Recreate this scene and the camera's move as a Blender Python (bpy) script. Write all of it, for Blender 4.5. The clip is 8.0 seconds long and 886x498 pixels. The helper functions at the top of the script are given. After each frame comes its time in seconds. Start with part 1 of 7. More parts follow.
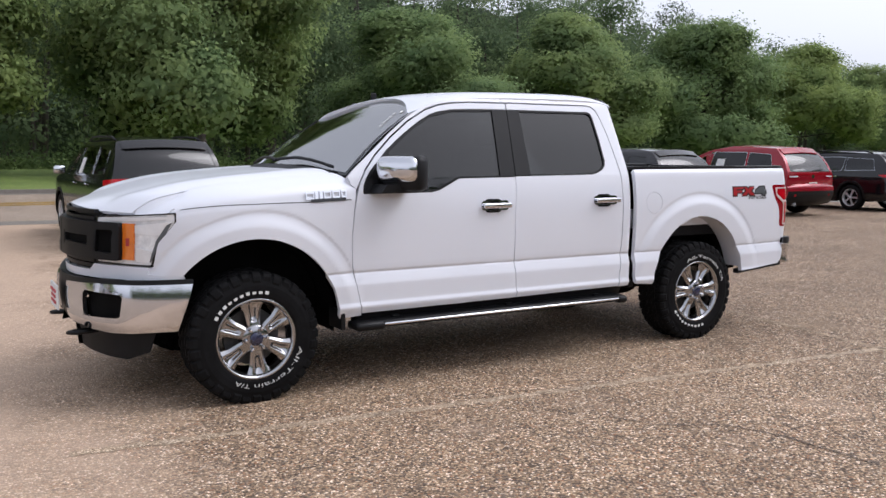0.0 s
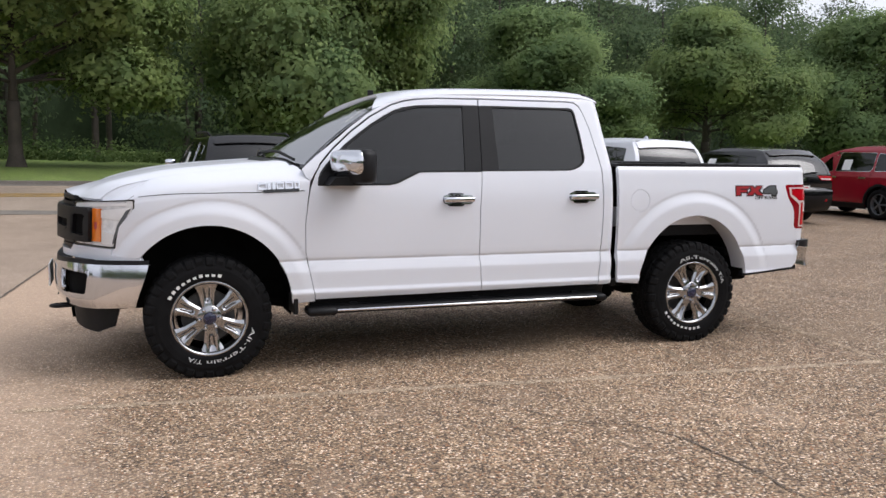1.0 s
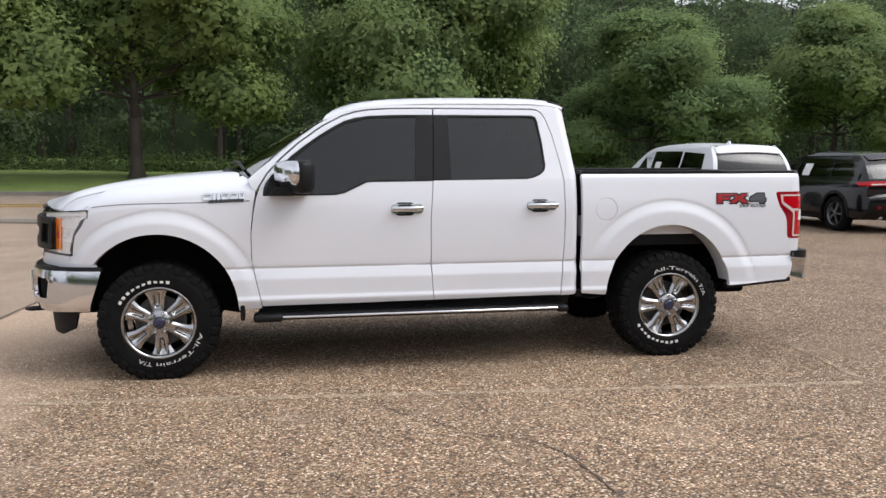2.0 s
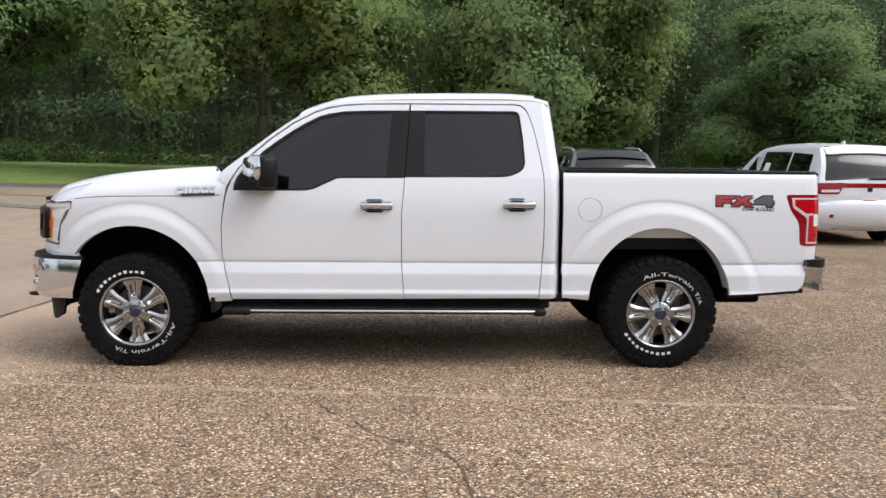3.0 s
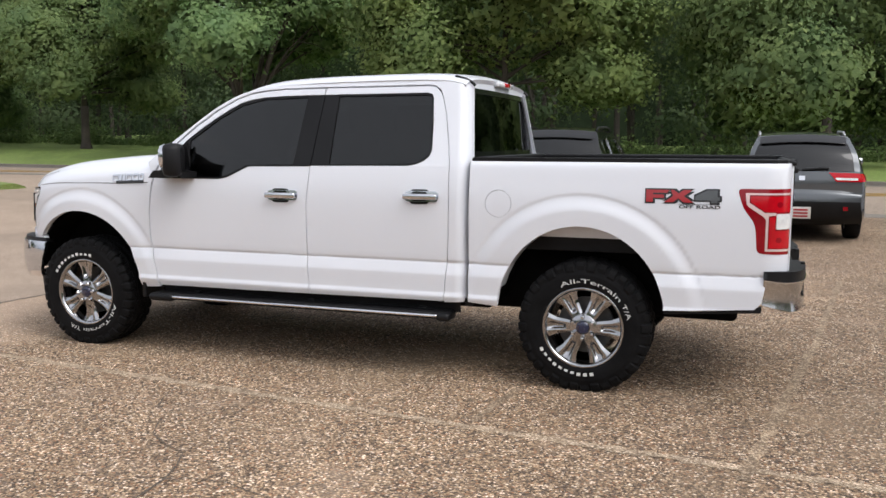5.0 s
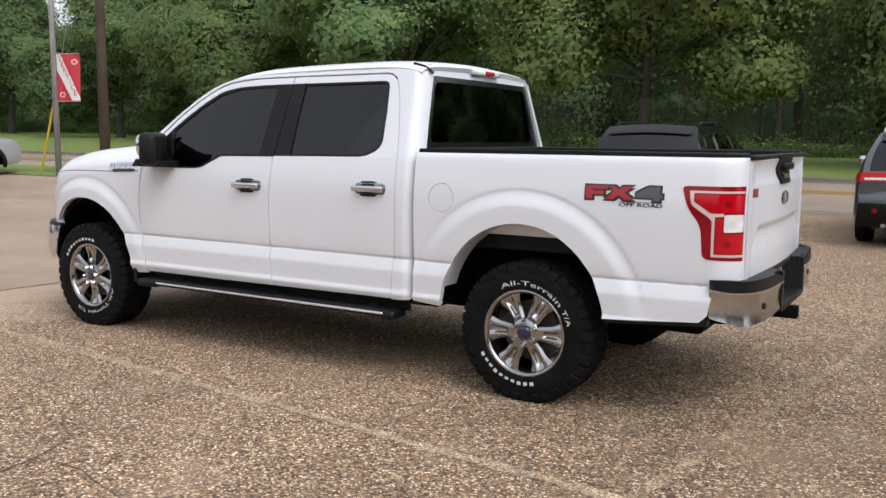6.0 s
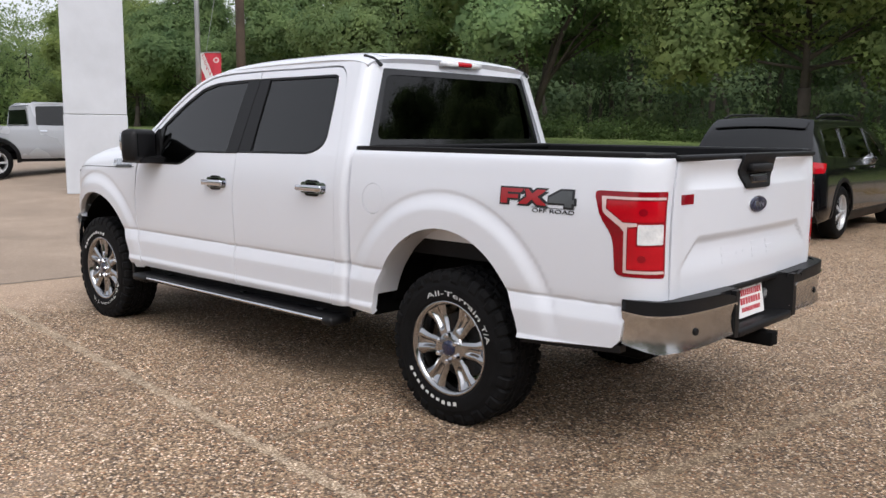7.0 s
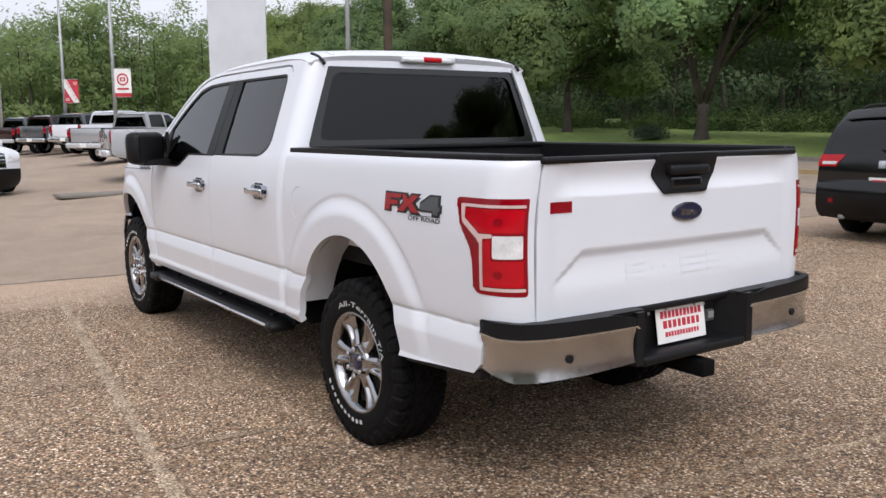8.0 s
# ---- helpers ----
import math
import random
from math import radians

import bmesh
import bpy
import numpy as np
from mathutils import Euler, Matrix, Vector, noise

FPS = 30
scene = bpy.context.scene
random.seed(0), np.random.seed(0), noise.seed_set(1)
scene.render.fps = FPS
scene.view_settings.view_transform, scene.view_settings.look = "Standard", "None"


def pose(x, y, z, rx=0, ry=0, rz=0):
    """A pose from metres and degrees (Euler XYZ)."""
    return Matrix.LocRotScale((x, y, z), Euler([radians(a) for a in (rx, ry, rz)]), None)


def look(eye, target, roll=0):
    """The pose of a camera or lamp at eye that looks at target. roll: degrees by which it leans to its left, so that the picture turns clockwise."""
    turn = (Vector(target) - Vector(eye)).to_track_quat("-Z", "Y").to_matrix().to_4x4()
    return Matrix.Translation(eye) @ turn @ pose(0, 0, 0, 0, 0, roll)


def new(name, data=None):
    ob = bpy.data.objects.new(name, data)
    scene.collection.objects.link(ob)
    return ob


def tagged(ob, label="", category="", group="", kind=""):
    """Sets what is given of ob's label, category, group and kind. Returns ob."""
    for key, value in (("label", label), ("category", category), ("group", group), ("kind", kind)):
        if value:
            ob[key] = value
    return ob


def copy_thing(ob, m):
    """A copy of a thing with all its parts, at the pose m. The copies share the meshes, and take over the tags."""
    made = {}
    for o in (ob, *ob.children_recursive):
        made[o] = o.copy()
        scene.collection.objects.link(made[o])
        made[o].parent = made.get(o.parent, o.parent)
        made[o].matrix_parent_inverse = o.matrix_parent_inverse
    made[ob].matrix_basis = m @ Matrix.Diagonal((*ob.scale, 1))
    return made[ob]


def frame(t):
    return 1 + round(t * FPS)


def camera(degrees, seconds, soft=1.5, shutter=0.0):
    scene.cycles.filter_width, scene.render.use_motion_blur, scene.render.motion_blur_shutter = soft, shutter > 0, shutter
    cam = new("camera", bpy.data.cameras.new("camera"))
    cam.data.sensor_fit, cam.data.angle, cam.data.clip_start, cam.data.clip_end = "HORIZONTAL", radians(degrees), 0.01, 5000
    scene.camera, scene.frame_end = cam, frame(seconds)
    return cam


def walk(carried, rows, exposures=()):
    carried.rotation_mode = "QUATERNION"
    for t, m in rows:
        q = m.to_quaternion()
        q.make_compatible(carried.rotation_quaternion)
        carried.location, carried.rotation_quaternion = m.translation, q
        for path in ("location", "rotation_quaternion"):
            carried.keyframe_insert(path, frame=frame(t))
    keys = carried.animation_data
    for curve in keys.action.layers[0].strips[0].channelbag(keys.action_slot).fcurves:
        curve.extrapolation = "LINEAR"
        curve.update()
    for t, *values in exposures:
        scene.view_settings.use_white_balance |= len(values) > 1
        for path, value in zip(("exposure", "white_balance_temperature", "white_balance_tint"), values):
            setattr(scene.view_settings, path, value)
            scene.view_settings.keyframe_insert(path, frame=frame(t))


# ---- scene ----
cam = camera(54.0, 8.0)
EXPOSURES = [(0.0, 0.06, 6200, 15), (1.5, 0.10, 6470, 12), (3.5, 0.22, 6500, 11), (4.5, 0.2, 6500, 11), (6.0, 0.12, 6520, 11), (8.0, 0.03, 6400, 13)]
PATH = [
    (0, (-1.648, -5.887, 1.489), (-0.632, -4.178, 1.271), 0.2),
    (0.5, (-1.1, -6.315, 1.491), (-0.243, -4.521, 1.269), 0.4),
    (1, (-0.514, -6.604, 1.473), (0.178, -4.741, 1.249), 0.7),
    (1.5, (0.08, -6.867, 1.465), (0.617, -4.953, 1.246), 0.3),
    (1.7, (0.346, -6.926, 1.485), (0.828, -4.997, 1.272), 0.1),
    (2.8, (1.759, -6.994, 1.493), (1.869, -5.008, 1.283), 0.4),
    (3, (2.013, -6.964, 1.478), (2.056, -4.976, 1.267), 0.5),
    (3.5, (2.686, -6.828, 1.498), (2.557, -4.845, 1.276), 0.2),
    (4, (3.38, -6.64, 1.495), (3.076, -4.678, 1.26), 0.2),
    (4.5, (4.004, -6.335, 1.494), (3.53, -4.408, 1.248), 0.2),
    (4.7, (4.249, -6.22, 1.491), (3.697, -4.314, 1.245), 0.1),
    (5.8, (5.494, -5.41, 1.487), (4.549, -3.664, 1.239), 0.5),
    (6, (5.718, -5.228, 1.457), (4.7, -3.525, 1.204), 0.5),
    (6.5, (6.185, -4.73, 1.464), (5.008, -3.134, 1.203), 0.4),
    (7, (6.566, -4.139, 1.485), (5.228, -2.677, 1.214), 0.4),
    (7.5, (6.964, -3.537, 1.499), (5.474, -2.232, 1.222), -0.1),
    (8, (7.245, -2.894, 1.503), (5.615, -1.769, 1.223), -0.5),
]
walk(cam, [(t, look(eye, target, roll)) for t, eye, target, roll in PATH], EXPOSURES)

# ---- world and light: a bright overcast sky with a wide, weak sun ----
SUN_UP, SUN_ROUND = 52.0, 116.0
world = bpy.data.worlds.new("overcast_sky")
scene.world = world
world.use_nodes = True
wn, wl = world.node_tree.nodes, world.node_tree.links
wn.clear()
sky = wn.new("ShaderNodeTexSky")
sky.sky_type, sky.sun_disc = "NISHITA", False
sky.sun_elevation, sky.sun_rotation = radians(SUN_UP), radians(SUN_ROUND)
sky.air_density, sky.dust_density, sky.ozone_density = 1.0, 4.0, 1.0
grey = wn.new("ShaderNodeHueSaturation")
grey.inputs["Saturation"].default_value = 0.12
back_sky = wn.new("ShaderNodeBackground")
back_sky.inputs["Strength"].default_value = 0.12
cloud = wn.new("ShaderNodeBackground")
cloud.inputs["Color"].default_value = (0.785, 0.85, 0.97, 1)
cloud.inputs["Strength"].default_value = 0.50
both = wn.new("ShaderNodeAddShader")
wout = wn.new("ShaderNodeOutputWorld")
wl.new(sky.outputs[0], grey.inputs["Color"])
wl.new(grey.outputs[0], back_sky.inputs["Color"])
wl.new(back_sky.outputs[0], both.inputs[0])
wl.new(cloud.outputs[0], both.inputs[1])
wl.new(both.outputs[0], wout.inputs[0])

sun = new("sun", bpy.data.lights.new("sun", "SUN"))
sun.data.energy, sun.data.angle, sun.data.color = 0.80, radians(35), (1.0, 0.98, 0.95)
sun_from = Vector((math.sin(radians(SUN_ROUND)) * math.cos(radians(SUN_UP)), math.cos(radians(SUN_ROUND)) * math.cos(radians(SUN_UP)), math.sin(radians(SUN_UP))))
sun.matrix_world = look(sun_from * 50, (0, 0, 0))


# ---- materials ----
def tree_of(name):
    m = bpy.data.materials.new(name)
    m.use_nodes = True
    n = m.node_tree.nodes
    return m, n, m.node_tree.links, n["Principled BSDF"]


def ramp(n, stops):
    r = n.new("ShaderNodeValToRGB")
    e = r.color_ramp.elements
    while len(e) < len(stops):
        e.new(0.5)
    for k, (p, c) in zip(e, stops):
        k.position, k.color = p, (*c, 1)
    return r


def coords(n, l, scale=1.0, world_space=True):
    if world_space:
        g = n.new("ShaderNodeNewGeometry")
        out = g.outputs["Position"]
    else:
        g = n.new("ShaderNodeTexCoord")
        out = g.outputs["Object"]
    mp = n.new("ShaderNodeMapping")
    mp.inputs["Scale"].default_value = (scale, scale, scale)
    l.new(out, mp.inputs[0])
    return mp.outputs[0]


def noise_tex(n, l, scale, detail=4, rough=0.6, vec=None):
    t = n.new("ShaderNodeTexNoise")
    t.inputs["Scale"].default_value, t.inputs["Detail"].default_value, t.inputs["Roughness"].default_value = scale, detail, rough
    if vec is not None:
        l.new(vec, t.inputs["Vector"])
    return t.outputs[0]


def mixed(n, l, kind, fac, a, b):
    m = n.new("ShaderNodeMix")
    m.data_type, m.blend_type = "RGBA", kind
    for sock, v in ((m.inputs[0], fac), (m.inputs[6], a), (m.inputs[7], b)):
        if isinstance(v, (int, float)):
            sock.default_value = v
        elif isinstance(v, tuple):
            sock.default_value = (*v, 1)
        else:
            l.new(v, sock)
    return m.outputs[2]


def bumped(n, l, p, height, strength, distance):
    b = n.new("ShaderNodeBump")
    b.inputs["Strength"].default_value, b.inputs["Distance"].default_value = strength, distance
    l.new(height, b.inputs["Height"])
    l.new(b.outputs[0], p.inputs["Normal"])
    return b


def surface(name, color, rough=0.5, metal=0.0, coat=0.0, vary=0.12, broad=1.2, fine=40.0, bump=0.0, rough_vary=0.1, spec=0.5):
    """Base colour broken up at two scales, with uneven gloss and a fine relief."""
    m, n, l, p = tree_of(name)
    v = coords(n, l)
    big, small = noise_tex(n, l, broad, 3, 0.6, v), noise_tex(n, l, fine, 4, 0.7, v)
    dark, light = tuple(c * (1 - vary) for c in color), tuple(min(1, c * (1 + vary)) for c in color)
    r = ramp(n, [(0.3, dark), (0.7, light)])
    l.new(big, r.inputs[0])
    r2 = ramp(n, [(0.3, (1 - vary,) * 3), (0.7, (1, 1, 1))])
    l.new(small, r2.inputs[0])
    l.new(mixed(n, l, "MULTIPLY", 0.7, r.outputs[0], r2.outputs[0]), p.inputs["Base Color"])
    rr = n.new("ShaderNodeMapRange")
    rr.inputs[3].default_value, rr.inputs[4].default_value = max(0.02, rough - rough_vary), min(1, rough + rough_vary)
    l.new(small if fine < 100 else big, rr.inputs[0])
    l.new(rr.outputs[0], p.inputs["Roughness"])
    p.inputs["Metallic"].default_value, p.inputs["Coat Weight"].default_value = metal, coat
    p.inputs["Coat Roughness"].default_value = 0.03
    p.inputs["Specular IOR Level"].default_value = spec
    if bump:
        bumped(n, l, p, small, bump, 0.004)
    return m


def glass(name, tint, rough=0.0, ior=1.55):
    """Tinted car glass: clear tinted body with a mirror-like face."""
    m, n, l, p = tree_of(name)
    n.remove(p)
    out = n["Material Output"]
    tr, gl, mx, fr = n.new("ShaderNodeBsdfTransparent"), n.new("ShaderNodeBsdfGlossy"), n.new("ShaderNodeMixShader"), n.new("ShaderNodeFresnel")
    tr.inputs[0].default_value = (*tint, 1)
    gl.inputs[0].default_value, gl.inputs[1].default_value = (1, 1, 1, 1), rough
    fr.inputs[0].default_value = ior
    l.new(fr.outputs[0], mx.inputs[0])
    l.new(tr.outputs[0], mx.inputs[1])
    l.new(gl.outputs[0], mx.inputs[2])
    l.new(mx.outputs[0], out.inputs[0])
    return m


white_paint = surface("white_paint", (0.75, 0.768, 0.82), 0.30, 0, 0.4, 0.012, 0.8, 300, 0, 0.04)
black_paint = surface("black_paint", (0.005, 0.005, 0.006), 0.16, 0, 0.5, 0.2, 1, 60, 0, 0.05, 0.35)
red_paint = surface("red_paint", (0.30, 0.006, 0.018), 0.25, 0.2, 0.4, 0.08, 1, 60, 0, 0.05)
grey_paint = surface("grey_paint", (0.10, 0.11, 0.12), 0.25, 0.4, 1.0, 0.08, 1, 60, 0, 0.05)
silver_paint = surface("silver_paint", (0.62, 0.63, 0.65), 0.28, 0.35, 1.0, 0.06, 1, 60, 0, 0.05)
silver_grey = surface("silver_grey", (0.40, 0.41, 0.43), 0.28, 0.3, 1.0, 0.02, 0.6, 300, 0, 0.04)
chrome = surface("chrome", (0.70, 0.71, 0.74), 0.10, 1.0, 0, 0.04, 2, 30, 0, 0.03)
wheel_chrome = surface("wheel_chrome", (0.41, 0.41, 0.42), 0.14, 1.0, 0, 0.06, 3, 40, 0, 0.05)
reflector = surface("reflector", (0.86, 0.86, 0.87), 0.35, 0.4, 0.8, 0.06, 9, 60, 0, 0.08)
worn_chrome = surface("worn_chrome", (0.56, 0.555, 0.55), 0.2, 1.0, 0, 0.18, 5, 60, 0.05, 0.1)
black_plastic = surface("black_plastic", (0.009, 0.009, 0.010), 0.45, 0, 0, 0.25, 3, 120, 0.12, 0.1, 0.22)
gloss_black = surface("gloss_black", (0.008, 0.008, 0.009), 0.12, 0, 0.3, 0.2, 2, 60, 0, 0.04)
underbody = surface("underbody", (0.006, 0.006, 0.006), 0.85, 0, 0, 0.4, 4, 50, 0.2, 0.1, 0.08)
liner_black = surface("liner_black", (0.010, 0.010, 0.011), 0.6, 0, 0, 0.3, 6, 120, 0.3, 0.1, 0.2)
rubber = surface("rubber", (0.0085, 0.0085, 0.009), 0.68, 0, 0, 0.4, 9, 110, 0.15, 0.12, 0.10)
brake_iron = surface("brake_iron", (0.10, 0.10, 0.10), 0.5, 0.6, 0, 0.3, 20, 90, 0.05, 0.1)
white_rubber = surface("white_rubber", (0.72, 0.72, 0.70), 0.6, 0, 0, 0.08, 9, 80, 0.05, 0.1)
lens_red = surface("lens_red", (0.50, 0.004, 0.012), 0.1, 0, 0.3, 0.12, 9, 90, 0, 0.04, 0.3)
lens_dark_red = surface("lens_dark_red", (0.27, 0.003, 0.010), 0.1, 0, 0.2, 0.12, 9, 90, 0, 0.04, 0.3)
lens_clear = surface("lens_clear", (0.86, 0.88, 0.91), 0.12, 0.1, 0.3, 0.25, 14, 90, 0.1, 0.06)
lens_frost = surface("lens_frost", (0.74, 0.55, 0.53), 0.25, 0.1, 0.4, 0.08, 12, 90, 0, 0.05)
amber = surface("amber", (0.78, 0.20, 0.02), 0.2, 0, 1.0, 0.1, 14, 90, 0.05, 0.05)
glass_dark = glass("glass_dark", (0.17, 0.178, 0.183), 0.0, 1.53)
glass_back = glass("glass_back", (0.05, 0.052, 0.055), 0.0, 1.45)
glass_front = glass("glass_front", (0.84, 0.90, 0.87), 0.0, 5.5)
glass_mid = glass("glass_mid", (0.18, 0.185, 0.185), 0.0, 1.42)
glass_hatch = glass("glass_hatch", (0.08, 0.082, 0.085), 0.02, 1.6)
mirror_face = surface("mirror_face", (0.10, 0.11, 0.12), 0.03, 1.0, 0, 0.02, 2, 30, 0, 0.01)
cabin_dark = surface("cabin_dark", (0.035, 0.034, 0.033), 0.8, 0, 0, 0.2, 6, 80, 0.2, 0.1)
cabin_grey = surface("cabin_grey", (0.16, 0.15, 0.14), 0.85, 0, 0, 0.15, 6, 80, 0.2, 0.1)
paper = surface("paper", (0.82, 0.82, 0.80), 0.7, 0, 0, 0.04, 5, 50, 0, 0.1)
sign_red = surface("sign_red", (0.52, 0.03, 0.05), 0.5, 0, 0, 0.08, 3, 60, 0, 0.1)
plain_white = surface("plain_white", (0.58, 0.60, 0.64), 0.5, 0, 0, 0.06, 1.5, 60, 0, 0.1)
badge_grey = surface("badge_grey", (0.11, 0.118, 0.125), 0.35, 0.3, 0, 0.1, 9, 80, 0, 0.1)
badge_red = surface("badge_red", (0.38, 0.012, 0.018), 0.35, 0, 0.5, 0.1, 9, 80, 0, 0.1)
badge_black = surface("badge_black", (0.012, 0.012, 0.014), 0.35, 0, 0.3, 0.1, 9, 80, 0, 0.1)
badge_blue = surface("badge_blue", (0.012, 0.016, 0.05), 0.25, 0, 0.8, 0.1, 9, 80, 0, 0.1)
rust = surface("rust", (0.12, 0.05, 0.02), 0.8, 0.2, 0, 0.4, 14, 90, 0.2, 0.1)
galvanised = surface("galvanised", (0.42, 0.43, 0.44), 0.5, 0.6, 0, 0.12, 2, 40, 0.05, 0.1)
weathered_wood = surface("weathered_wood", (0.10, 0.075, 0.055), 0.85, 0, 0, 0.3, 2, 30, 0.3, 0.1)
yellow_plastic = surface("yellow_plastic", (0.62, 0.46, 0.02), 0.5, 0, 0, 0.1, 2, 30, 0, 0.1)
bark = surface("bark", (0.075, 0.062, 0.052), 0.95, 0, 0, 0.35, 1.2, 14, 0.8, 0.05)


def ground_mat(name, stops, cell, broad, stain, bump, rough=0.85, sand=None):
    """Stony surface: voronoi grains of several colours, broad stains, grain relief."""
    m, n, l, p = tree_of(name)
    v = coords(n, l)
    vo = n.new("ShaderNodeTexVoronoi")
    vo.inputs["Scale"].default_value = 1 / cell
    l.new(v, vo.inputs["Vector"])
    sep = n.new("ShaderNodeSeparateColor")
    l.new(vo.outputs["Color"], sep.inputs[0])
    r = ramp(n, stops)
    r.color_ramp.interpolation = "CONSTANT"
    l.new(sep.outputs[0], r.inputs[0])
    gap = ramp(n, [(0.15, (1, 1, 1)), (0.85, (0.34, 0.31, 0.28))])
    gap_in = n.new("ShaderNodeMath")
    gap_in.operation = "MULTIPLY"
    gap_in.inputs[1].default_value = 1.35
    l.new(vo.outputs["Distance"], gap_in.inputs[0])
    l.new(gap_in.outputs[0], gap.inputs[0])
    col = mixed(n, l, "MULTIPLY", 0.8, r.outputs[0], gap.outputs[0])
    for k, (sc, amount) in enumerate(broad):
        b = noise_tex(n, l, sc, 5, 0.62, v)
        br = ramp(n, [(0.36, (1 - amount,) * 3), (0.64, (1 + amount * 0.5,) * 3)])
        l.new(b, br.inputs[0])
        col = mixed(n, l, "MULTIPLY", 1.0, col, br.outputs[0])
    if stain:
        b = noise_tex(n, l, stain[0], 4, 0.55, v)
        br = ramp(n, [(stain[1], (0, 0, 0)), (stain[2], (1, 1, 1))])
        l.new(b, br.inputs[0])
        col = mixed(n, l, "MIX", br.outputs[0], col, mixed(n, l, "MIX", 0.45, col, stain[3]))
    if sand:
        # loose sand drifted over the stones along the lot's seam, thinning out with distance from it
        xyz = n.new("ShaderNodeSeparateXYZ")
        l.new(v, xyz.inputs[0])
        far_off = n.new("ShaderNodeMath")
        far_off.operation = "MULTIPLY_ADD"
        far_off.inputs[1].default_value, far_off.inputs[2].default_value = -0.105, 1.917
        l.new(xyz.outputs[1], far_off.inputs[0])
        dist = n.new("ShaderNodeMath")
        dist.operation = "ADD"
        l.new(far_off.outputs[0], dist.inputs[0])
        l.new(xyz.outputs[0], dist.inputs[1])
        amount = n.new("ShaderNodeMapRange")
        amount.inputs[1].default_value, amount.inputs[2].default_value, amount.inputs[3].default_value, amount.inputs[4].default_value = 0.3, 2.1, 0.62, 0.0
        l.new(dist.outputs[0], amount.inputs[0])
        blot = noise_tex(n, l, 1.3, 5, 0.65, v)
        both_in = n.new("ShaderNodeMath")
        both_in.operation = "ADD"
        l.new(amount.outputs[0], both_in.inputs[0])
        l.new(blot, both_in.inputs[1])
        mask = ramp(n, [(0.55, (0, 0, 0)), (1.08, (0.72, 0.72, 0.72))])
        l.new(both_in.outputs[0], mask.inputs[0])
        col = mixed(n, l, "MIX", mask.outputs[0], col, sand)
        # the stones grow darker with distance from the lane
        lot_tone = n.new("ShaderNodeMapRange")
        lot_tone.inputs[1].default_value, lot_tone.inputs[2].default_value, lot_tone.inputs[3].default_value, lot_tone.inputs[4].default_value = 5.0, 8.5, 1.0, 0.80
        l.new(dist.outputs[0], lot_tone.inputs[0])
        tone_rgb = n.new("ShaderNodeCombineColor")
        for k in range(3):
            l.new(lot_tone.outputs[0], tone_rgb.inputs[k])
        col = mixed(n, l, "MULTIPLY", 1.0, col, tone_rgb.outputs[0])
        col = mixed(n, l, "MULTIPLY", 1.0, col, (1.01, 0.99, 1.0))
    l.new(col, p.inputs["Base Color"])
    p.inputs["Roughness"].default_value = rough
    inv = n.new("ShaderNodeMath")
    inv.operation = "SUBTRACT"
    inv.inputs[0].default_value = 1.0
    l.new(gap_in.outputs[0], inv.inputs[1])
    bumped(n, l, p, inv.outputs[0], bump, cell * 0.5)
    return m


pebble_lot = ground_mat("pebble_lot", [(0.0, (0.150, 0.100, 0.062)), (0.20, (0.430, 0.295, 0.180)), (0.42, (0.680, 0.482, 0.298)), (0.62, (0.300, 0.226, 0.168)), (0.74, (0.960, 0.725, 0.485)), (0.87, (1.42, 1.20, 0.94)), (0.94, (0.540, 0.276, 0.140))],
                        0.0115, [(0.45, 0.16), (2.3, 0.12), (14.0, 0.14)], (0.55, 0.56, 0.72, (0.34, 0.25, 0.16)), 0.9, sand=(0.55, 0.41, 0.295))
drive_lane = ground_mat("drive_lane", [(0.0, (0.519, 0.400, 0.304)), (0.4, (0.601, 0.469, 0.359)), (0.75, (0.684, 0.547, 0.432))],
                        0.006, [(0.3, 0.12), (1.7, 0.10), (9, 0.06)], (0.4, 0.55, 0.7, (0.22, 0.17, 0.13)), 0.3)
road_mat = ground_mat("road_mat", [(0.0, (0.434, 0.354, 0.284)), (0.4, (0.543, 0.440, 0.349)), (0.75, (0.681, 0.550, 0.437))],
                      0.012, [(0.25, 0.15), (1.3, 0.10)], (0.3, 0.5, 0.68, (0.27, 0.22, 0.18)), 0.4)
concrete = ground_mat("concrete", [(0.0, (0.30, 0.275, 0.245)), (0.5, (0.34, 0.315, 0.28)), (0.8, (0.38, 0.35, 0.315))], 0.006, [(0.8, 0.12), (5, 0.1)], None, 0.3)
yellow_line = ground_mat("yellow_line", [(0.0, (0.475, 0.285, 0.048)), (0.5, (0.532, 0.332, 0.067)), (0.85, (0.342, 0.237, 0.104))], 0.01, [(0.8, 0.14), (5, 0.14)], None, 0.3)
worn_line = ground_mat("worn_line", [(0.0, (0.600, 0.450, 0.310)), (0.35, (0.880, 0.690, 0.490)), (0.7, (0.420, 0.300, 0.190)), (0.85, (1.08, 0.90, 0.69))], 0.0105, [(2.5, 0.22), (11, 0.25)], None, 0.8)
faint_line = ground_mat("faint_line", [(0.0, (0.40, 0.29, 0.19)), (0.35, (0.70, 0.52, 0.345)), (0.62, (0.36, 0.26, 0.18)), (0.8, (0.86, 0.68, 0.49))], 0.011, [(2.0, 0.25), (11, 0.25)], None, 0.8)
crack_tar = surface("crack_tar", (0.13, 0.10, 0.075), 0.9, 0, 0, 0.3, 3, 50, 0.3, 0.05)
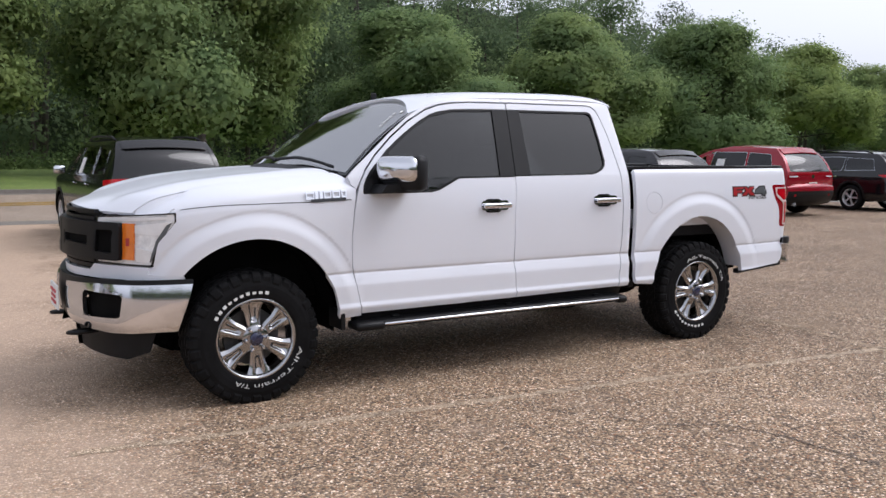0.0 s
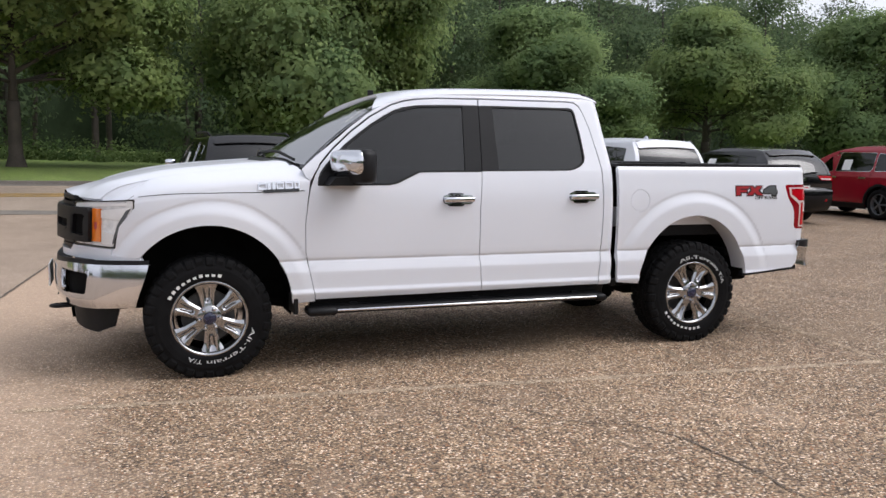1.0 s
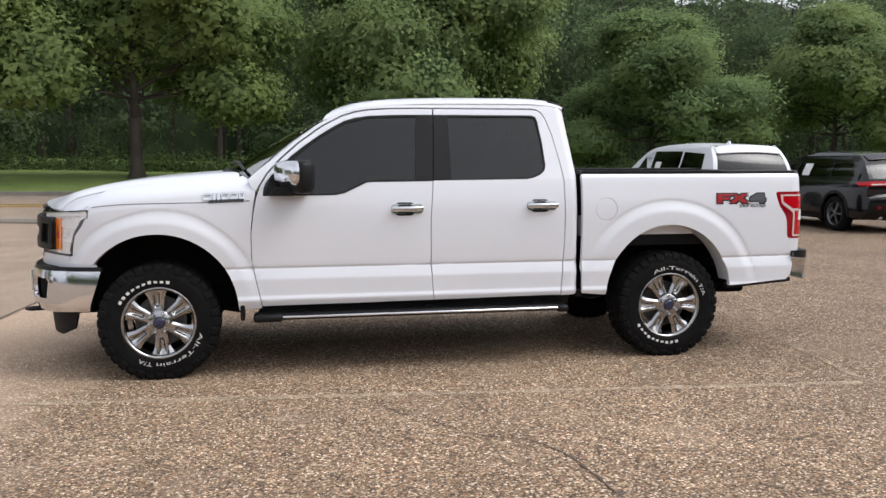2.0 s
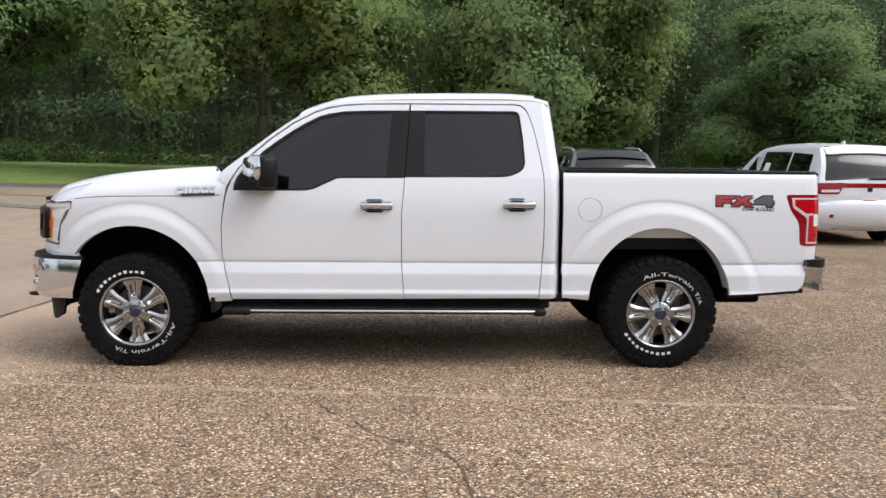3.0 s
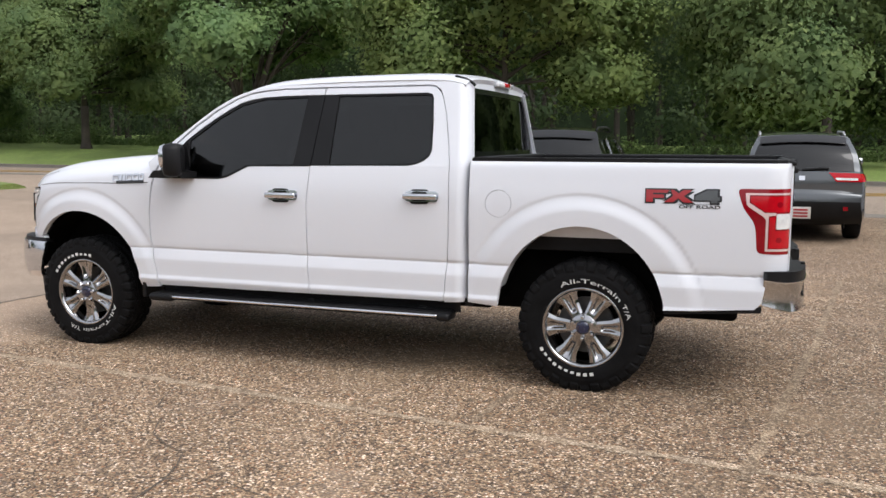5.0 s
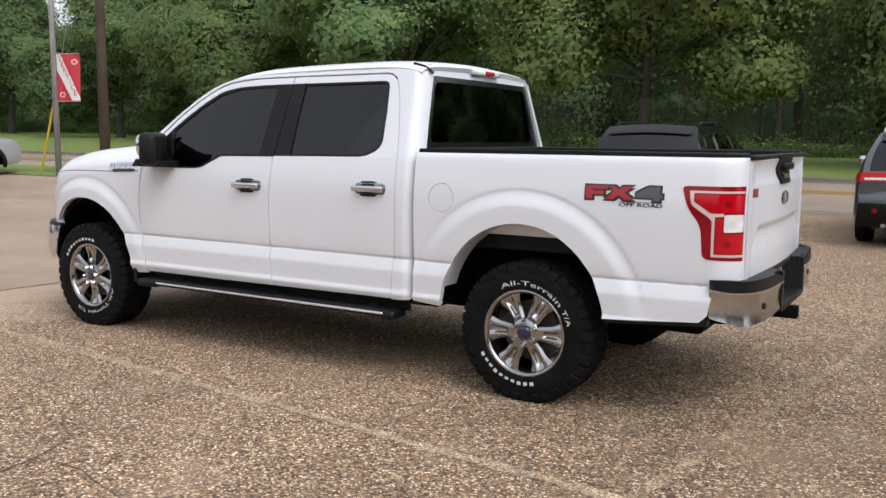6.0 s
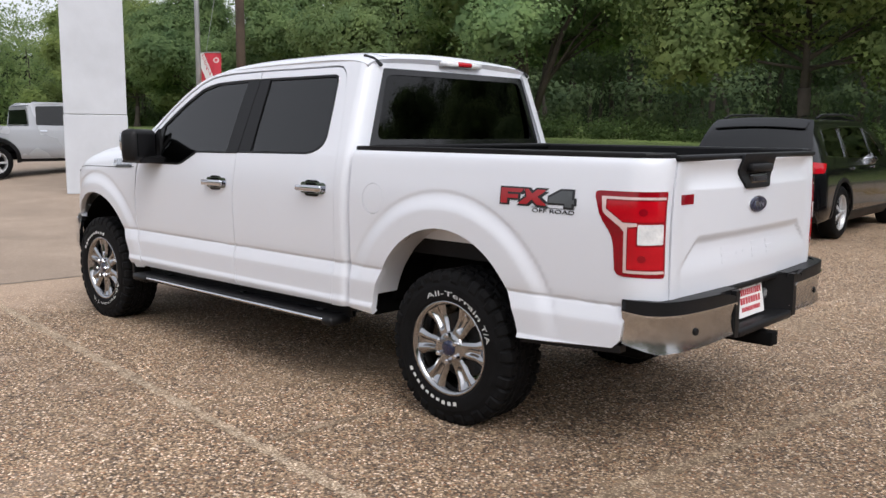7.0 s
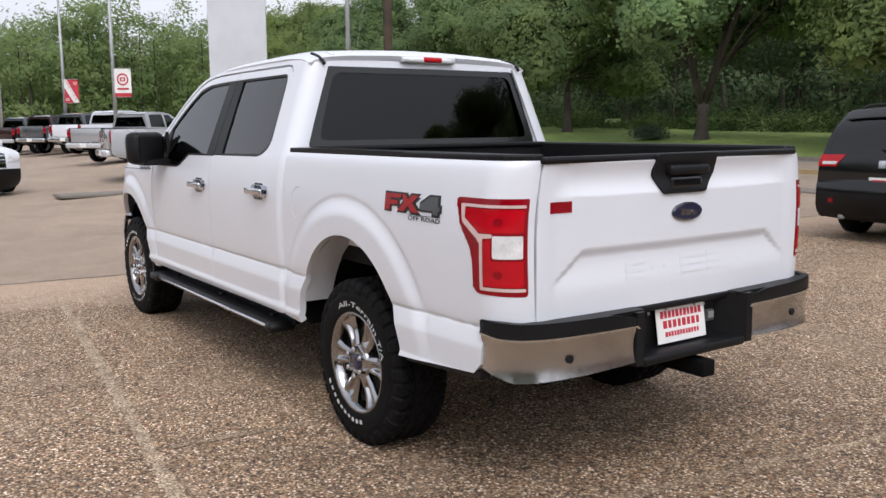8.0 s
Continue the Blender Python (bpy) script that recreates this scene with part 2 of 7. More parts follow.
lawn_mat = ground_mat("lawn_mat", [(0.0, (0.24, 0.37, 0.085)), (0.35, (0.33, 0.49, 0.11)), (0.7, (0.40, 0.56, 0.14)), (0.9, (0.50, 0.57, 0.20))], 0.035, [(0.12, 0.22), (0.7, 0.18)], (0.08, 0.5, 0.66, (0.16, 0.19, 0.06)), 1.0)
wood_floor_mat = ground_mat("wood_floor_mat", [(0.0, (0.02, 0.035, 0.012)), (0.5, (0.035, 0.05, 0.018)), (0.8, (0.06, 0.05, 0.03))], 0.06, [(0.2, 0.3)], None, 1.0)


def leaf_mat(name, a, b, c):
    """Leaves: colour shifts from leaf to leaf and tree to tree, with light coming through."""
    m, n, l, p = tree_of(name)
    g = n.new("ShaderNodeNewGeometry")
    oi = n.new("ShaderNodeObjectInfo")
    r = ramp(n, [(0.0, a), (0.5, b), (1.0, c)])
    l.new(g.outputs["Random Per Island"], r.inputs[0])
    tint = ramp(n, [(0.0, (0.80, 0.88, 0.94)), (0.5, (1, 1, 1)), (1.0, (1.12, 1.08, 0.90))])
    l.new(oi.outputs["Random"], tint.inputs[0])
    col = mixed(n, l, "MULTIPLY", 1.0, r.outputs[0], tint.outputs[0])
    clump = ramp(n, [(0.32, (0.72, 0.80, 0.80)), (0.68, (1.22, 1.16, 1.0))])
    l.new(noise_tex(n, l, 0.55, 3, 0.6, coords(n, l)), clump.inputs[0])
    col = mixed(n, l, "MULTIPLY", 1.0, col, clump.outputs[0])
    l.new(col, p.inputs["Base Color"])
    p.inputs["Roughness"].default_value = 0.75
    p.inputs["Specular IOR Level"].default_value = 0.15
    tl, mx = n.new("ShaderNodeBsdfTranslucent"), n.new("ShaderNodeMixShader")
    l.new(col, tl.inputs[0])
    mx.inputs[0].default_value = 0.50
    l.new(p.outputs[0], mx.inputs[1])
    l.new(tl.outputs[0], mx.inputs[2])
    l.new(mx.outputs[0], n["Material Output"].inputs[0])
    return m


leaf_oak = leaf_mat("leaf_oak", (0.217, 0.290, 0.130), (0.247, 0.324, 0.144), (0.280, 0.355, 0.157))
leaf_pale = leaf_mat("leaf_pale", (0.295, 0.394, 0.176), (0.336, 0.440, 0.195), (0.380, 0.483, 0.214))
leaf_wood = leaf_mat("leaf_wood", (0.114, 0.158, 0.085), (0.132, 0.180, 0.093), (0.152, 0.202, 0.101))
leaf_pine = leaf_mat("leaf_pine", (0.085, 0.113, 0.082), (0.101, 0.130, 0.092), (0.116, 0.147, 0.102))
leaf_bush = leaf_mat("leaf_bush", (0.078, 0.123, 0.048), (0.093, 0.141, 0.054), (0.107, 0.160, 0.059))
# the deep shade inside the woods is put into this dark green
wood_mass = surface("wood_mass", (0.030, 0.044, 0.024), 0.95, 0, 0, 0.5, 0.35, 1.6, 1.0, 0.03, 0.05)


# ---- building tools ----
from mathutils.geometry import tessellate_polygon


def part(name, bm, mat, parent=None, label="", smooth=False):
    """Links a bmesh as one mesh object under a thing or a part."""
    me = bpy.data.meshes.new(name)
    bm.to_mesh(me)
    bm.free()
    me.materials.append(mat)
    if smooth:
        me.shade_smooth()
    ob = new(name, me)
    ob.parent = parent
    if label:
        ob["label"] = label
    return ob


def linked(name, me, parent, m=None):
    """One more object on a mesh that exists already."""
    ob = new(name, me)
    ob.parent = parent
    if m is not None:
        ob.matrix_basis = m
    return ob


def thing(name, label, category, group="", m=None):
    ob = new(name)
    ob.empty_display_size = 0.2
    if m is not None:
        ob.matrix_basis = m
    return tagged(ob, label, category, group)


def add_box(bm, c, s, bevel=0.0, turn=None, segs=2):
    """A box of size s round c, with rounded edges."""
    made = bmesh.ops.create_cube(bm, size=1.0)["verts"]
    bmesh.ops.scale(bm, vec=s, verts=made)
    if bevel:
        edges = list({e for v in made for e in v.link_edges})
        got = bmesh.ops.bevel(bm, geom=edges, offset=bevel, segments=segs, profile=0.5, affect="EDGES")
        made = list({v for f in got["faces"] for v in f.verts} | {v for v in made if v.is_valid})
    if turn is not None:
        bmesh.ops.transform(bm, matrix=turn, verts=made)
    bmesh.ops.translate(bm, vec=c, verts=made)
    return made


def box(c, s, bevel=0.0, turn=None):
    bm = bmesh.new()
    add_box(bm, c, s, bevel, turn)
    return bm


def add_tube(bm, points, radii, sides=8, caps=True):
    """A round tube along points, with a radius for each."""
    points = [Vector(p) for p in points]
    if isinstance(radii, (int, float)):
        radii = [radii] * len(points)
    rings, side = [], None
    for k, p in enumerate(points):
        d = (points[min(k + 1, len(points) - 1)] - points[max(k - 1, 0)]).normalized()
        if side is None:
            side = d.orthogonal().normalized()
        side = (side - d * side.dot(d)).normalized()
        up = d.cross(side)
        rings.append([bm.verts.new(p + radii[k] * (math.cos(a) * side + math.sin(a) * up)) for a in (2 * math.pi * i / sides for i in range(sides))])
    for a, b in zip(rings, rings[1:]):
        for i in range(sides):
            bm.faces.new((a[i], a[(i + 1) % sides], b[(i + 1) % sides], b[i]))
    if caps:
        bm.faces.new(rings[0][::-1])
        bm.faces.new(rings[-1])
    return bm


def tube(points, radii, sides=8):
    return add_tube(bmesh.new(), points, radii, sides)


def lathe(profile, sides=48, closed=False):
    """Turns (radius, y) pairs round the y axis."""
    bm = bmesh.new()
    rings = []
    for r, y in profile:
        rings.append([bm.verts.new((r * math.cos(a), y, r * math.sin(a))) for a in (2 * math.pi * i / sides for i in range(sides))])
    pairs = list(zip(rings, rings[1:])) + ([(rings[-1], rings[0])] if closed else [])
    for a, b in pairs:
        for i in range(sides):
            bm.faces.new((a[i], b[i], b[(i + 1) % sides], a[(i + 1) % sides]))
    if not closed:
        bm.faces.new(rings[0])
        bm.faces.new(rings[-1][::-1])
    bmesh.ops.recalc_face_normals(bm, faces=bm.faces)
    return bm


def prism(outline, depth, axis="y", at=0.0):
    """A flat outline (two coordinates a point) given a depth along an axis."""
    bm = bmesh.new()
    def put(a, b, d):
        return {"x": (d, a, b), "y": (a, d, b), "z": (a, b, d)}[axis]
    tris = tessellate_polygon([[Vector((a, b, 0)) for a, b in outline]])
    lo = [bm.verts.new(put(a, b, at)) for a, b in outline]
    hi = [bm.verts.new(put(a, b, at + depth)) for a, b in outline]
    for t in tris:
        bm.faces.new([lo[i] for i in t])
        bm.faces.new([hi[i] for i in reversed(t)])
    for i in range(len(lo)):
        j = (i + 1) % len(lo)
        bm.faces.new((lo[i], hi[i], hi[j], lo[j]))
    bmesh.ops.recalc_face_normals(bm, faces=bm.faces)
    return bm


def rounded(points, radius=0.02, segs=4):
    """A closed outline with its corners rounded; radius may be one for each corner."""
    out, n = [], len(points)
    for i in range(n):
        p, a, b = Vector(points[i]), Vector(points[i - 1]), Vector(points[(i + 1) % n])
        r = radius[i] if isinstance(radius, (list, tuple)) else radius
        da, db = (a - p), (b - p)
        r = min(r, da.length * 0.45, db.length * 0.45)
        if r <= 0.0005:
            out.append(tuple(p))
            continue
        s, e = p + da.normalized() * r, p + db.normalized() * r
        for k in range(segs + 1):
            t = k / segs
            out.append(tuple((1 - t) ** 2 * s + 2 * t * (1 - t) * p + t * t * e))
    return out


def arc(cx, cz, rx, rz, a0, a1, n=24):
    return [(cx + rx * math.cos(radians(a0 + (a1 - a0) * k / n)), cz + rz * math.sin(radians(a0 + (a1 - a0) * k / n))) for k in range(n + 1)]


def panel(name, outline, fn, mat, parent, thick=0.02, holes=(), du=0.05, dv=0.02, mirror=False, label="", lift=0.0, roll=0.0):
    """A curved sheet with thickness: an outline in (u, v), laid onto the surface fn(u, v). mirror: on the other side of the car.
    roll: how far its edge is rounded over."""
    polys = [[Vector((a, b, 0)) for a, b in outline]] + [[Vector((a, b, 0)) for a, b in h] for h in holes]
    flat = [p for poly in polys for p in poly]
    bm = bmesh.new()
    vs = [bm.verts.new(p) for p in flat]
    for t in tessellate_polygon(polys):
        if len(set(t)) == 3:
            try:
                bm.faces.new([vs[i] for i in t])
            except ValueError:
                pass
    us, ws = [p.x for p in polys[0]], [p.y for p in polys[0]]
    for axis, lo, hi, step in ((0, min(us), max(us), du), (1, min(ws), max(ws), dv)):
        k = math.floor(lo / step) + 1
        while k * step < hi - 1e-6:
            co, no = [0, 0, 0], [0, 0, 0]
            co[axis], no[axis] = k * step, 1
            bmesh.ops.bisect_plane(bm, geom=bm.verts[:] + bm.edges[:] + bm.faces[:], dist=1e-5, plane_co=co, plane_no=no)
            k += 1
    for f in bm.faces:
        if f.normal.z < 0:
            f.normal_flip()
    bm.verts.index_update()
    bm.verts.ensure_lookup_table()
    sgn, e = (-1 if mirror else 1), 2e-3
    outer, inner, normals = [], [], []
    edge_verts = {v.index for ed in bm.edges if len(ed.link_faces) == 1 for v in ed.verts}
    for v in bm.verts:
        u, w = v.co.x, v.co.y
        p = Vector(fn(u, w))
        nn = (Vector(fn(u + e, w)) - Vector(fn(u - e, w))).cross(Vector(fn(u, w + e)) - Vector(fn(u, w - e))).normalized()
        o, i = p + nn * lift, p + nn * (lift - thick)
        if roll and v.index in edge_verts:
            o = o - nn * roll
        if mirror:
            o.y, i.y, nn.y = -o.y, -i.y, -nn.y
        outer.append(o), inner.append(i), normals.append(nn)
    n = len(outer)
    verts, faces, fn_normals = outer + inner, [], []
    for f in bm.faces:
        ids = [v.index for v in f.verts]
        if mirror:
            ids = ids[::-1]
        faces.append(ids)
        fn_normals += [normals[i] for i in ids]
        ids = [i + n for i in ids[::-1]]
        faces.append(ids)
        fn_normals += [-normals[i - n] for i in ids]
    for ed in bm.edges:
        if len(ed.link_faces) == 1:
            loop = next(lp for lp in ed.link_loops)
            a, b = loop.vert.index, loop.link_loop_next.vert.index
            ids = [b, a, a + n, b + n]
            if mirror:
                ids = ids[::-1]
            q = [verts[i] for i in ids]
            nn = (q[1] - q[0]).cross(q[2] - q[1])
            nn = nn.normalized() if nn.length > 1e-12 else Vector((0, 0, 1))
            faces.append(ids)
            fn_normals += [nn] * 4
    bm.free()
    me = bpy.data.meshes.new(name)
    me.from_pydata([tuple(v) for v in verts], [], faces)
    me.materials.append(mat)
    me.shade_smooth()
    me.normals_split_custom_set([tuple(v) for v in fn_normals])
    ob = new(name, me)
    ob.parent = parent
    if label:
        ob["label"] = label
    return ob


def interp(x, table):
    """Smooth curve through (x, y) pairs."""
    if x <= table[0][0]:
        return table[0][1]
    for k in range(len(table) - 1):
        x0, y0 = table[k]
        x1, y1 = table[k + 1]
        if x <= x1:
            t = (x - x0) / (x1 - x0)
            ym, xm = (table[k - 1][1], table[k - 1][0]) if k else (y0, x0 - (x1 - x0))
            yp, xp = (table[k + 2][1], table[k + 2][0]) if k + 2 < len(table) else (y1, x1 + (x1 - x0))
            m0, m1 = (y1 - ym) / (x1 - xm) * (x1 - x0), (yp - y0) / (xp - x0) * (x1 - x0)
            t2, t3 = t * t, t * t * t
            return (2 * t3 - 3 * t2 + 1) * y0 + (t3 - 2 * t2 + t) * m0 + (-2 * t3 + 3 * t2) * y1 + (t3 - t2) * m1
    return table[-1][1]


def sstep(a, b, x):
    t = min(1, max(0, (x - a) / (b - a)))
    return t * t * (3 - 2 * t)


def letters(body, height, mat_name="letters"):
    """The triangles of a word in the built-in font: points and faces, with the capitals' height given."""
    cu = bpy.data.curves.new(mat_name, "FONT")
    cu.body, cu.size, cu.resolution_u = body, height / 0.69, 3
    ob = new(mat_name, cu)
    me = bpy.data.meshes.new_from_object(ob.evaluated_get(bpy.context.evaluated_depsgraph_get()))
    pts, faces = [tuple(v.co) for v in me.vertices], [tuple(p.vertices) for p in me.polygons]
    bpy.data.objects.remove(ob)
    bpy.data.curves.remove(cu)
    bpy.data.meshes.remove(me)
    return pts, faces


def mesh_of(name, pts, faces, mat, parent=None, label="", smooth=False):
    me = bpy.data.meshes.new(name)
    me.from_pydata(pts, [], faces)
    me.materials.append(mat)
    if smooth:
        me.shade_smooth()
    ob = new(name, me)
    ob.parent = parent
    if label:
        ob["label"] = label
    return ob


# ---- ground, road and lawn; the lot's lines run at a small angle to the truck ----
# The road beyond the lot climbs to a kerb, and the lawn goes on rising behind it; both lie higher towards -x.
def near_edge(x):
    """Where the lot ends and the road begins."""
    return min(16.4, 13.9 - 0.1 * x)


def drive_z(x, y):
    """The drive lane climbs a little towards the road's corner."""
    return 0.45 * sstep(-4.0, -15.0, x) * sstep(0.0, 8.0, y)


RISE = [(19.3, 0.43, -0.006), (22.6, 0.68, -0.015), (30.0, 0.76, -0.017), (60.0, 1.10, -0.020)]


def land_z(x, y):
    """Height of road and lawn; below the lot's end it is the lot's own."""
    xc = max(-45.0, min(28.0, x))
    y0 = near_edge(x)
    z0 = drive_z(x, min(y, y0))
    if y <= y0:
        return z0
    prev = (y0, z0)
    for yy, a, k in RISE:
        zz = max(0.12, a + k * xc)
        if y <= yy:
            return prev[1] + (zz - prev[1]) * (y - prev[0]) / (yy - prev[0])
        prev = (yy, zz)
    return prev[1]


def strip(name, y0, y1, lift, depth, mat, label, rows=1, x0=-150, x1=230):
    """A slab of ground along the road between two lines; y0 None: the lot's end. It follows the land."""
    bm = bmesh.new()
    cols, nx = [], 95
    for k in range(nx + 1):
        x = x0 + (x1 - x0) * k / nx
        ya = near_edge(x) if y0 is None else y0
        yb = near_edge(x) + 0.5 if y1 is None else y1
        ys = [ya + (yb - ya) * i / rows for i in range(rows + 1)]
        ring = [(x, ys[0], land_z(x, ys[0]) - depth)] + [(x, y, land_z(x, y) + lift) for y in ys] + [(x, ys[-1], land_z(x, ys[-1]) - depth)]
        cols.append([bm.verts.new(p) for p in ring])
    for a, b in zip(cols, cols[1:]):
        for i in range(len(a) - 1):
            bm.faces.new((a[i], b[i], b[i + 1], a[i + 1]))
    bm.faces.new(cols[0])
    bm.faces.new(cols[-1][::-1])
    bmesh.ops.recalc_face_normals(bm, faces=bm.faces)
    return tagged(part(name, bm, mat), label, "ground", "", "structure")


def flat_poly(name, pts, z, depth, mat, label, cat="ground"):
    return tagged(part(name, prism(pts, depth, "z", z - depth), mat), label, cat, "", "structure")


ground = bmesh.new()
bmesh.ops.create_grid(ground, x_segments=8, y_segments=8, size=1500)
tagged(part("ground", ground, wood_floor_mat), "open ground reaching to the horizon", "ground", "", "structure").location.z = -0.25


def seam_x(y):
    return -1.98 + 0.105 * (y + 0.6)


# the lot of exposed pebbles, the smoother drive lane beside it and the sandy edge between
flat_poly("pavement", [(seam_x(-30), -30), (60, -30), (60, 7.95), (seam_x(13.9), 13.95)], 0.0, 0.2, pebble_lot, "worn pebble-faced asphalt parking lot")


lane = bmesh.new()
cols = []
for x in [None, -3.0] + [-4.0 - 0.75 * i for i in range(16)] + [-20.0, -30.0, -60.0, -128.0]:
    lo, hi = (seam_x(-30), seam_x(13.9)) if x is None else (x, x)
    y_hi = 13.95 if x is None else near_edge(x)
    ys = [-30.0] + [y_hi * k / 16 for k in range(17)]
    row = [(lo + (hi - lo) * (y + 30) / (y_hi + 30), y) for y in ys]
    cols.append([lane.verts.new((row[0][0], -30, -0.25))] + [lane.verts.new((q, y, drive_z(q, y) - 0.006)) for q, y in row] + [lane.verts.new((row[-1][0], y_hi, -0.25))])
for c0, c1 in zip(cols, cols[1:]):
    for i in range(len(c0)):
        j = (i + 1) % len(c0)
        lane.faces.new((c0[i], c1[i], c1[j], c0[j]))
lane.faces.new(cols[0])
lane.faces.new(cols[-1][::-1])
bmesh.ops.recalc_face_normals(lane, faces=lane.faces)
tagged(part("drive_lane", lane, drive_lane), "smooth tan asphalt drive lane beside the lot", "ground", "", "structure")
strip("road", None, 19.05, -0.01, 0.3, road_mat, "wide worn asphalt road", 2)
strip("gutter", 19.05, 19.2, 0.0, 0.3, concrete, "pale concrete gutter along the road")
strip("kerb", 19.2, 19.32, 0.10, 0.3, concrete, "low concrete kerb")
strip("lane_edge", None, None, 0.004, 0.2, concrete, "concrete strip where the lot meets the road")
for y in (16.95, 17.30):
    strip("yellow_line", y, y + 0.2, -0.004, 0.02, yellow_line, "broad worn yellow median marking")
strip("lawn", 19.32, 62, 0.09, 0.4, lawn_mat, "mown green lawn beyond the road", 12)
# grass verge round the poles at the corner of the lot
verge = bmesh.new()
cols = []
for x in np.arange(-40, -11.9, 1.0):
    w = 1.0 if x < -14 else 1.0 - 0.40 * (x + 14) / 2
    cols.append([verge.verts.new((x, y, drive_z(x, y) + z)) for y, z in ((9.6 - 1.4 * w, -0.1), (9.6 - 1.4 * w, 0.02), (9.6 - 0.9 * w, 0.10), (9.6 + 1.0 * w, 0.12), (9.6 + 1.5 * w, 0.02), (9.6 + 1.5 * w, -0.1))])
for c0, c1 in zip(cols, cols[1:]):
    for i in range(5):
        verge.faces.new((c0[i], c1[i], c1[i + 1], c0[i + 1]))
verge.faces.new(cols[0])
verge.faces.new(cols[-1][::-1])
bmesh.ops.recalc_face_normals(verge, faces=verge.faces)
tagged(part("verge", verge, lawn_mat), "strip of grass round the poles", "ground", "", "structure")


def line_on_ground(name, pts, width, z, mat, label, seed=1, jag=0.3):
    """A thin, ragged-edged band along points on the lot."""
    r = random.Random(seed)
    dense = []
    for (x0, y0), (x1, y1) in zip(pts, pts[1:]):
        n = max(2, int(math.hypot(x1 - x0, y1 - y0) / 0.06))
        dense += [(x0 + (x1 - x0) * k / n, y0 + (y1 - y0) * k / n) for k in range(n)]
    dense.append(pts[-1])
    bm = bmesh.new()
    last = None
    for k, (x, y) in enumerate(dense):
        a, b = dense[max(k - 1, 0)], dense[min(k + 1, len(dense) - 1)]
        d = Vector((b[0] - a[0], b[1] - a[1])).normalized()
        w0, w1 = (width / 2 * (1 + jag * r.uniform(-1, 1)) for _ in (0, 1))
        pair = (bm.verts.new((x - d.y * w0, y + d.x * w0, z + drive_z(x, y))), bm.verts.new((x + d.y * w1, y - d.x * w1, z + drive_z(x, y))))
        if last:
            bm.faces.new((last[1], pair[1], pair[0], last[0]))
        last = pair
    return tagged(part(name, bm, mat), label, "ground", "", "structure")


def wander(x0, y0, x1, y1, n, amp, seed):
    r = random.Random(seed)
    out = []
    for k in range(n + 1):
        t = k / n
        off = amp * r.uniform(-1, 1) if 0 < k < n else 0
        out.append((x0 + (x1 - x0) * t - (y1 - y0) * off, y0 + (y1 - y0) * t + (x1 - x0) * off))
    return out


line_on_ground("parking_line", [(-1.1, -1.36), (6.3, -2.12)], 0.07, 0.0027, worn_line, "worn, faded parking line on the pebbles", 1, 0.5)
line_on_ground("parking_line", [(4.62, -2.1), (5.1, 0.9), (5.55, 4.2)], 0.06, 0.0032, faint_line, "worn, faded parking line on the pebbles", 2, 0.5)
line_on_ground("parking_line", [(3.24, -1.72), (3.32, -1.0)], 0.05, 0.0037, faint_line, "worn, faded parking line on the pebbles", 3, 0.6)
line_on_ground("crack", wander(1.35, -1.75, 2.2, -2.96, 9, 0.06, 4), 0.007, 0.0042, crack_tar, "dark crack in the asphalt", 4, 0.7)
line_on_ground("crack", wander(2.2, -2.96, 2.16, -4.2, 9, 0.06, 5), 0.010, 0.0047, crack_tar, "dark crack in the asphalt", 5, 0.7)
line_on_ground("crack", wander(2.2, -2.96, 3.9, -2.9, 12, 0.05, 6), 0.006, 0.0052, crack_tar, "dark crack in the asphalt", 6, 0.7)
line_on_ground("crack", wander(4.0, -2.06, 5.6, -2.9, 12, 0.05, 7), 0.006, 0.0057, crack_tar, "dark crack in the asphalt", 7, 0.7)
line_on_ground("seam", [(seam_x(y), y) for y in np.arange(-8, 13.6, 0.4)], 0.03, 0.0062, crack_tar, "dark seam between lot and drive lane", 8, 0.5)
line_on_ground("seam", wander(-12.9, -0.4, -22, 0.2, 20, 0.001, 9), 0.03, 0.0067, crack_tar, "dark joint in the drive lane", 9, 0.5)
line_on_ground("crack", wander(6.2, 9.2, 7.6, 3.2, 14, 0.04, 11), 0.012, 0.0077, crack_tar, "dark crack in the asphalt", 11, 0.7)


# ---- the white pickup: x runs from nose to tail, the front axle stands at x = 0, the driver's side faces -y ----
truck = thing("pickup_truck", "white crew-cab pickup truck with chrome bumpers and all-terrain tyres", "truck")
REAR_AXLE, HUB_Z, TYRE_R = 3.683, 0.388, 0.402

BODY = [(0.44, 0.946), (0.475, 0.962), (0.50, 0.975), (0.522, 0.986), (0.531, 0.9875), (0.540, 0.9855), (0.555, 0.9800), (0.565, 0.9795), (0.60, 0.981), (0.65, 0.9835), (0.664, 0.984), (0.674, 0.983),
        (0.70, 0.9765), (0.725, 0.9695), (0.737, 0.966), (0.745, 0.9625), (0.752, 0.967),
        (0.80, 0.973), (0.95, 0.979), (1.08, 0.980), (1.17, 0.975), (1.26, 0.963), (1.335, 0.948)]
CAB_UP = BODY + [(1.355, 0.941), (1.45, 0.907), (1.60, 0.853), (1.80, 0.778), (1.845, 0.761), (1.90, 0.738)]
BED_UP = BODY[:-1] + [(1.33, 0.952), (1.36, 0.942), (1.38, 0.925)]
FENDER_UP = BODY[:-2] + [(1.19, 0.971), (1.23, 0.960), (1.265, 0.932), (1.295, 0.885), (1.315, 0.83), (1.33, 0.78)]
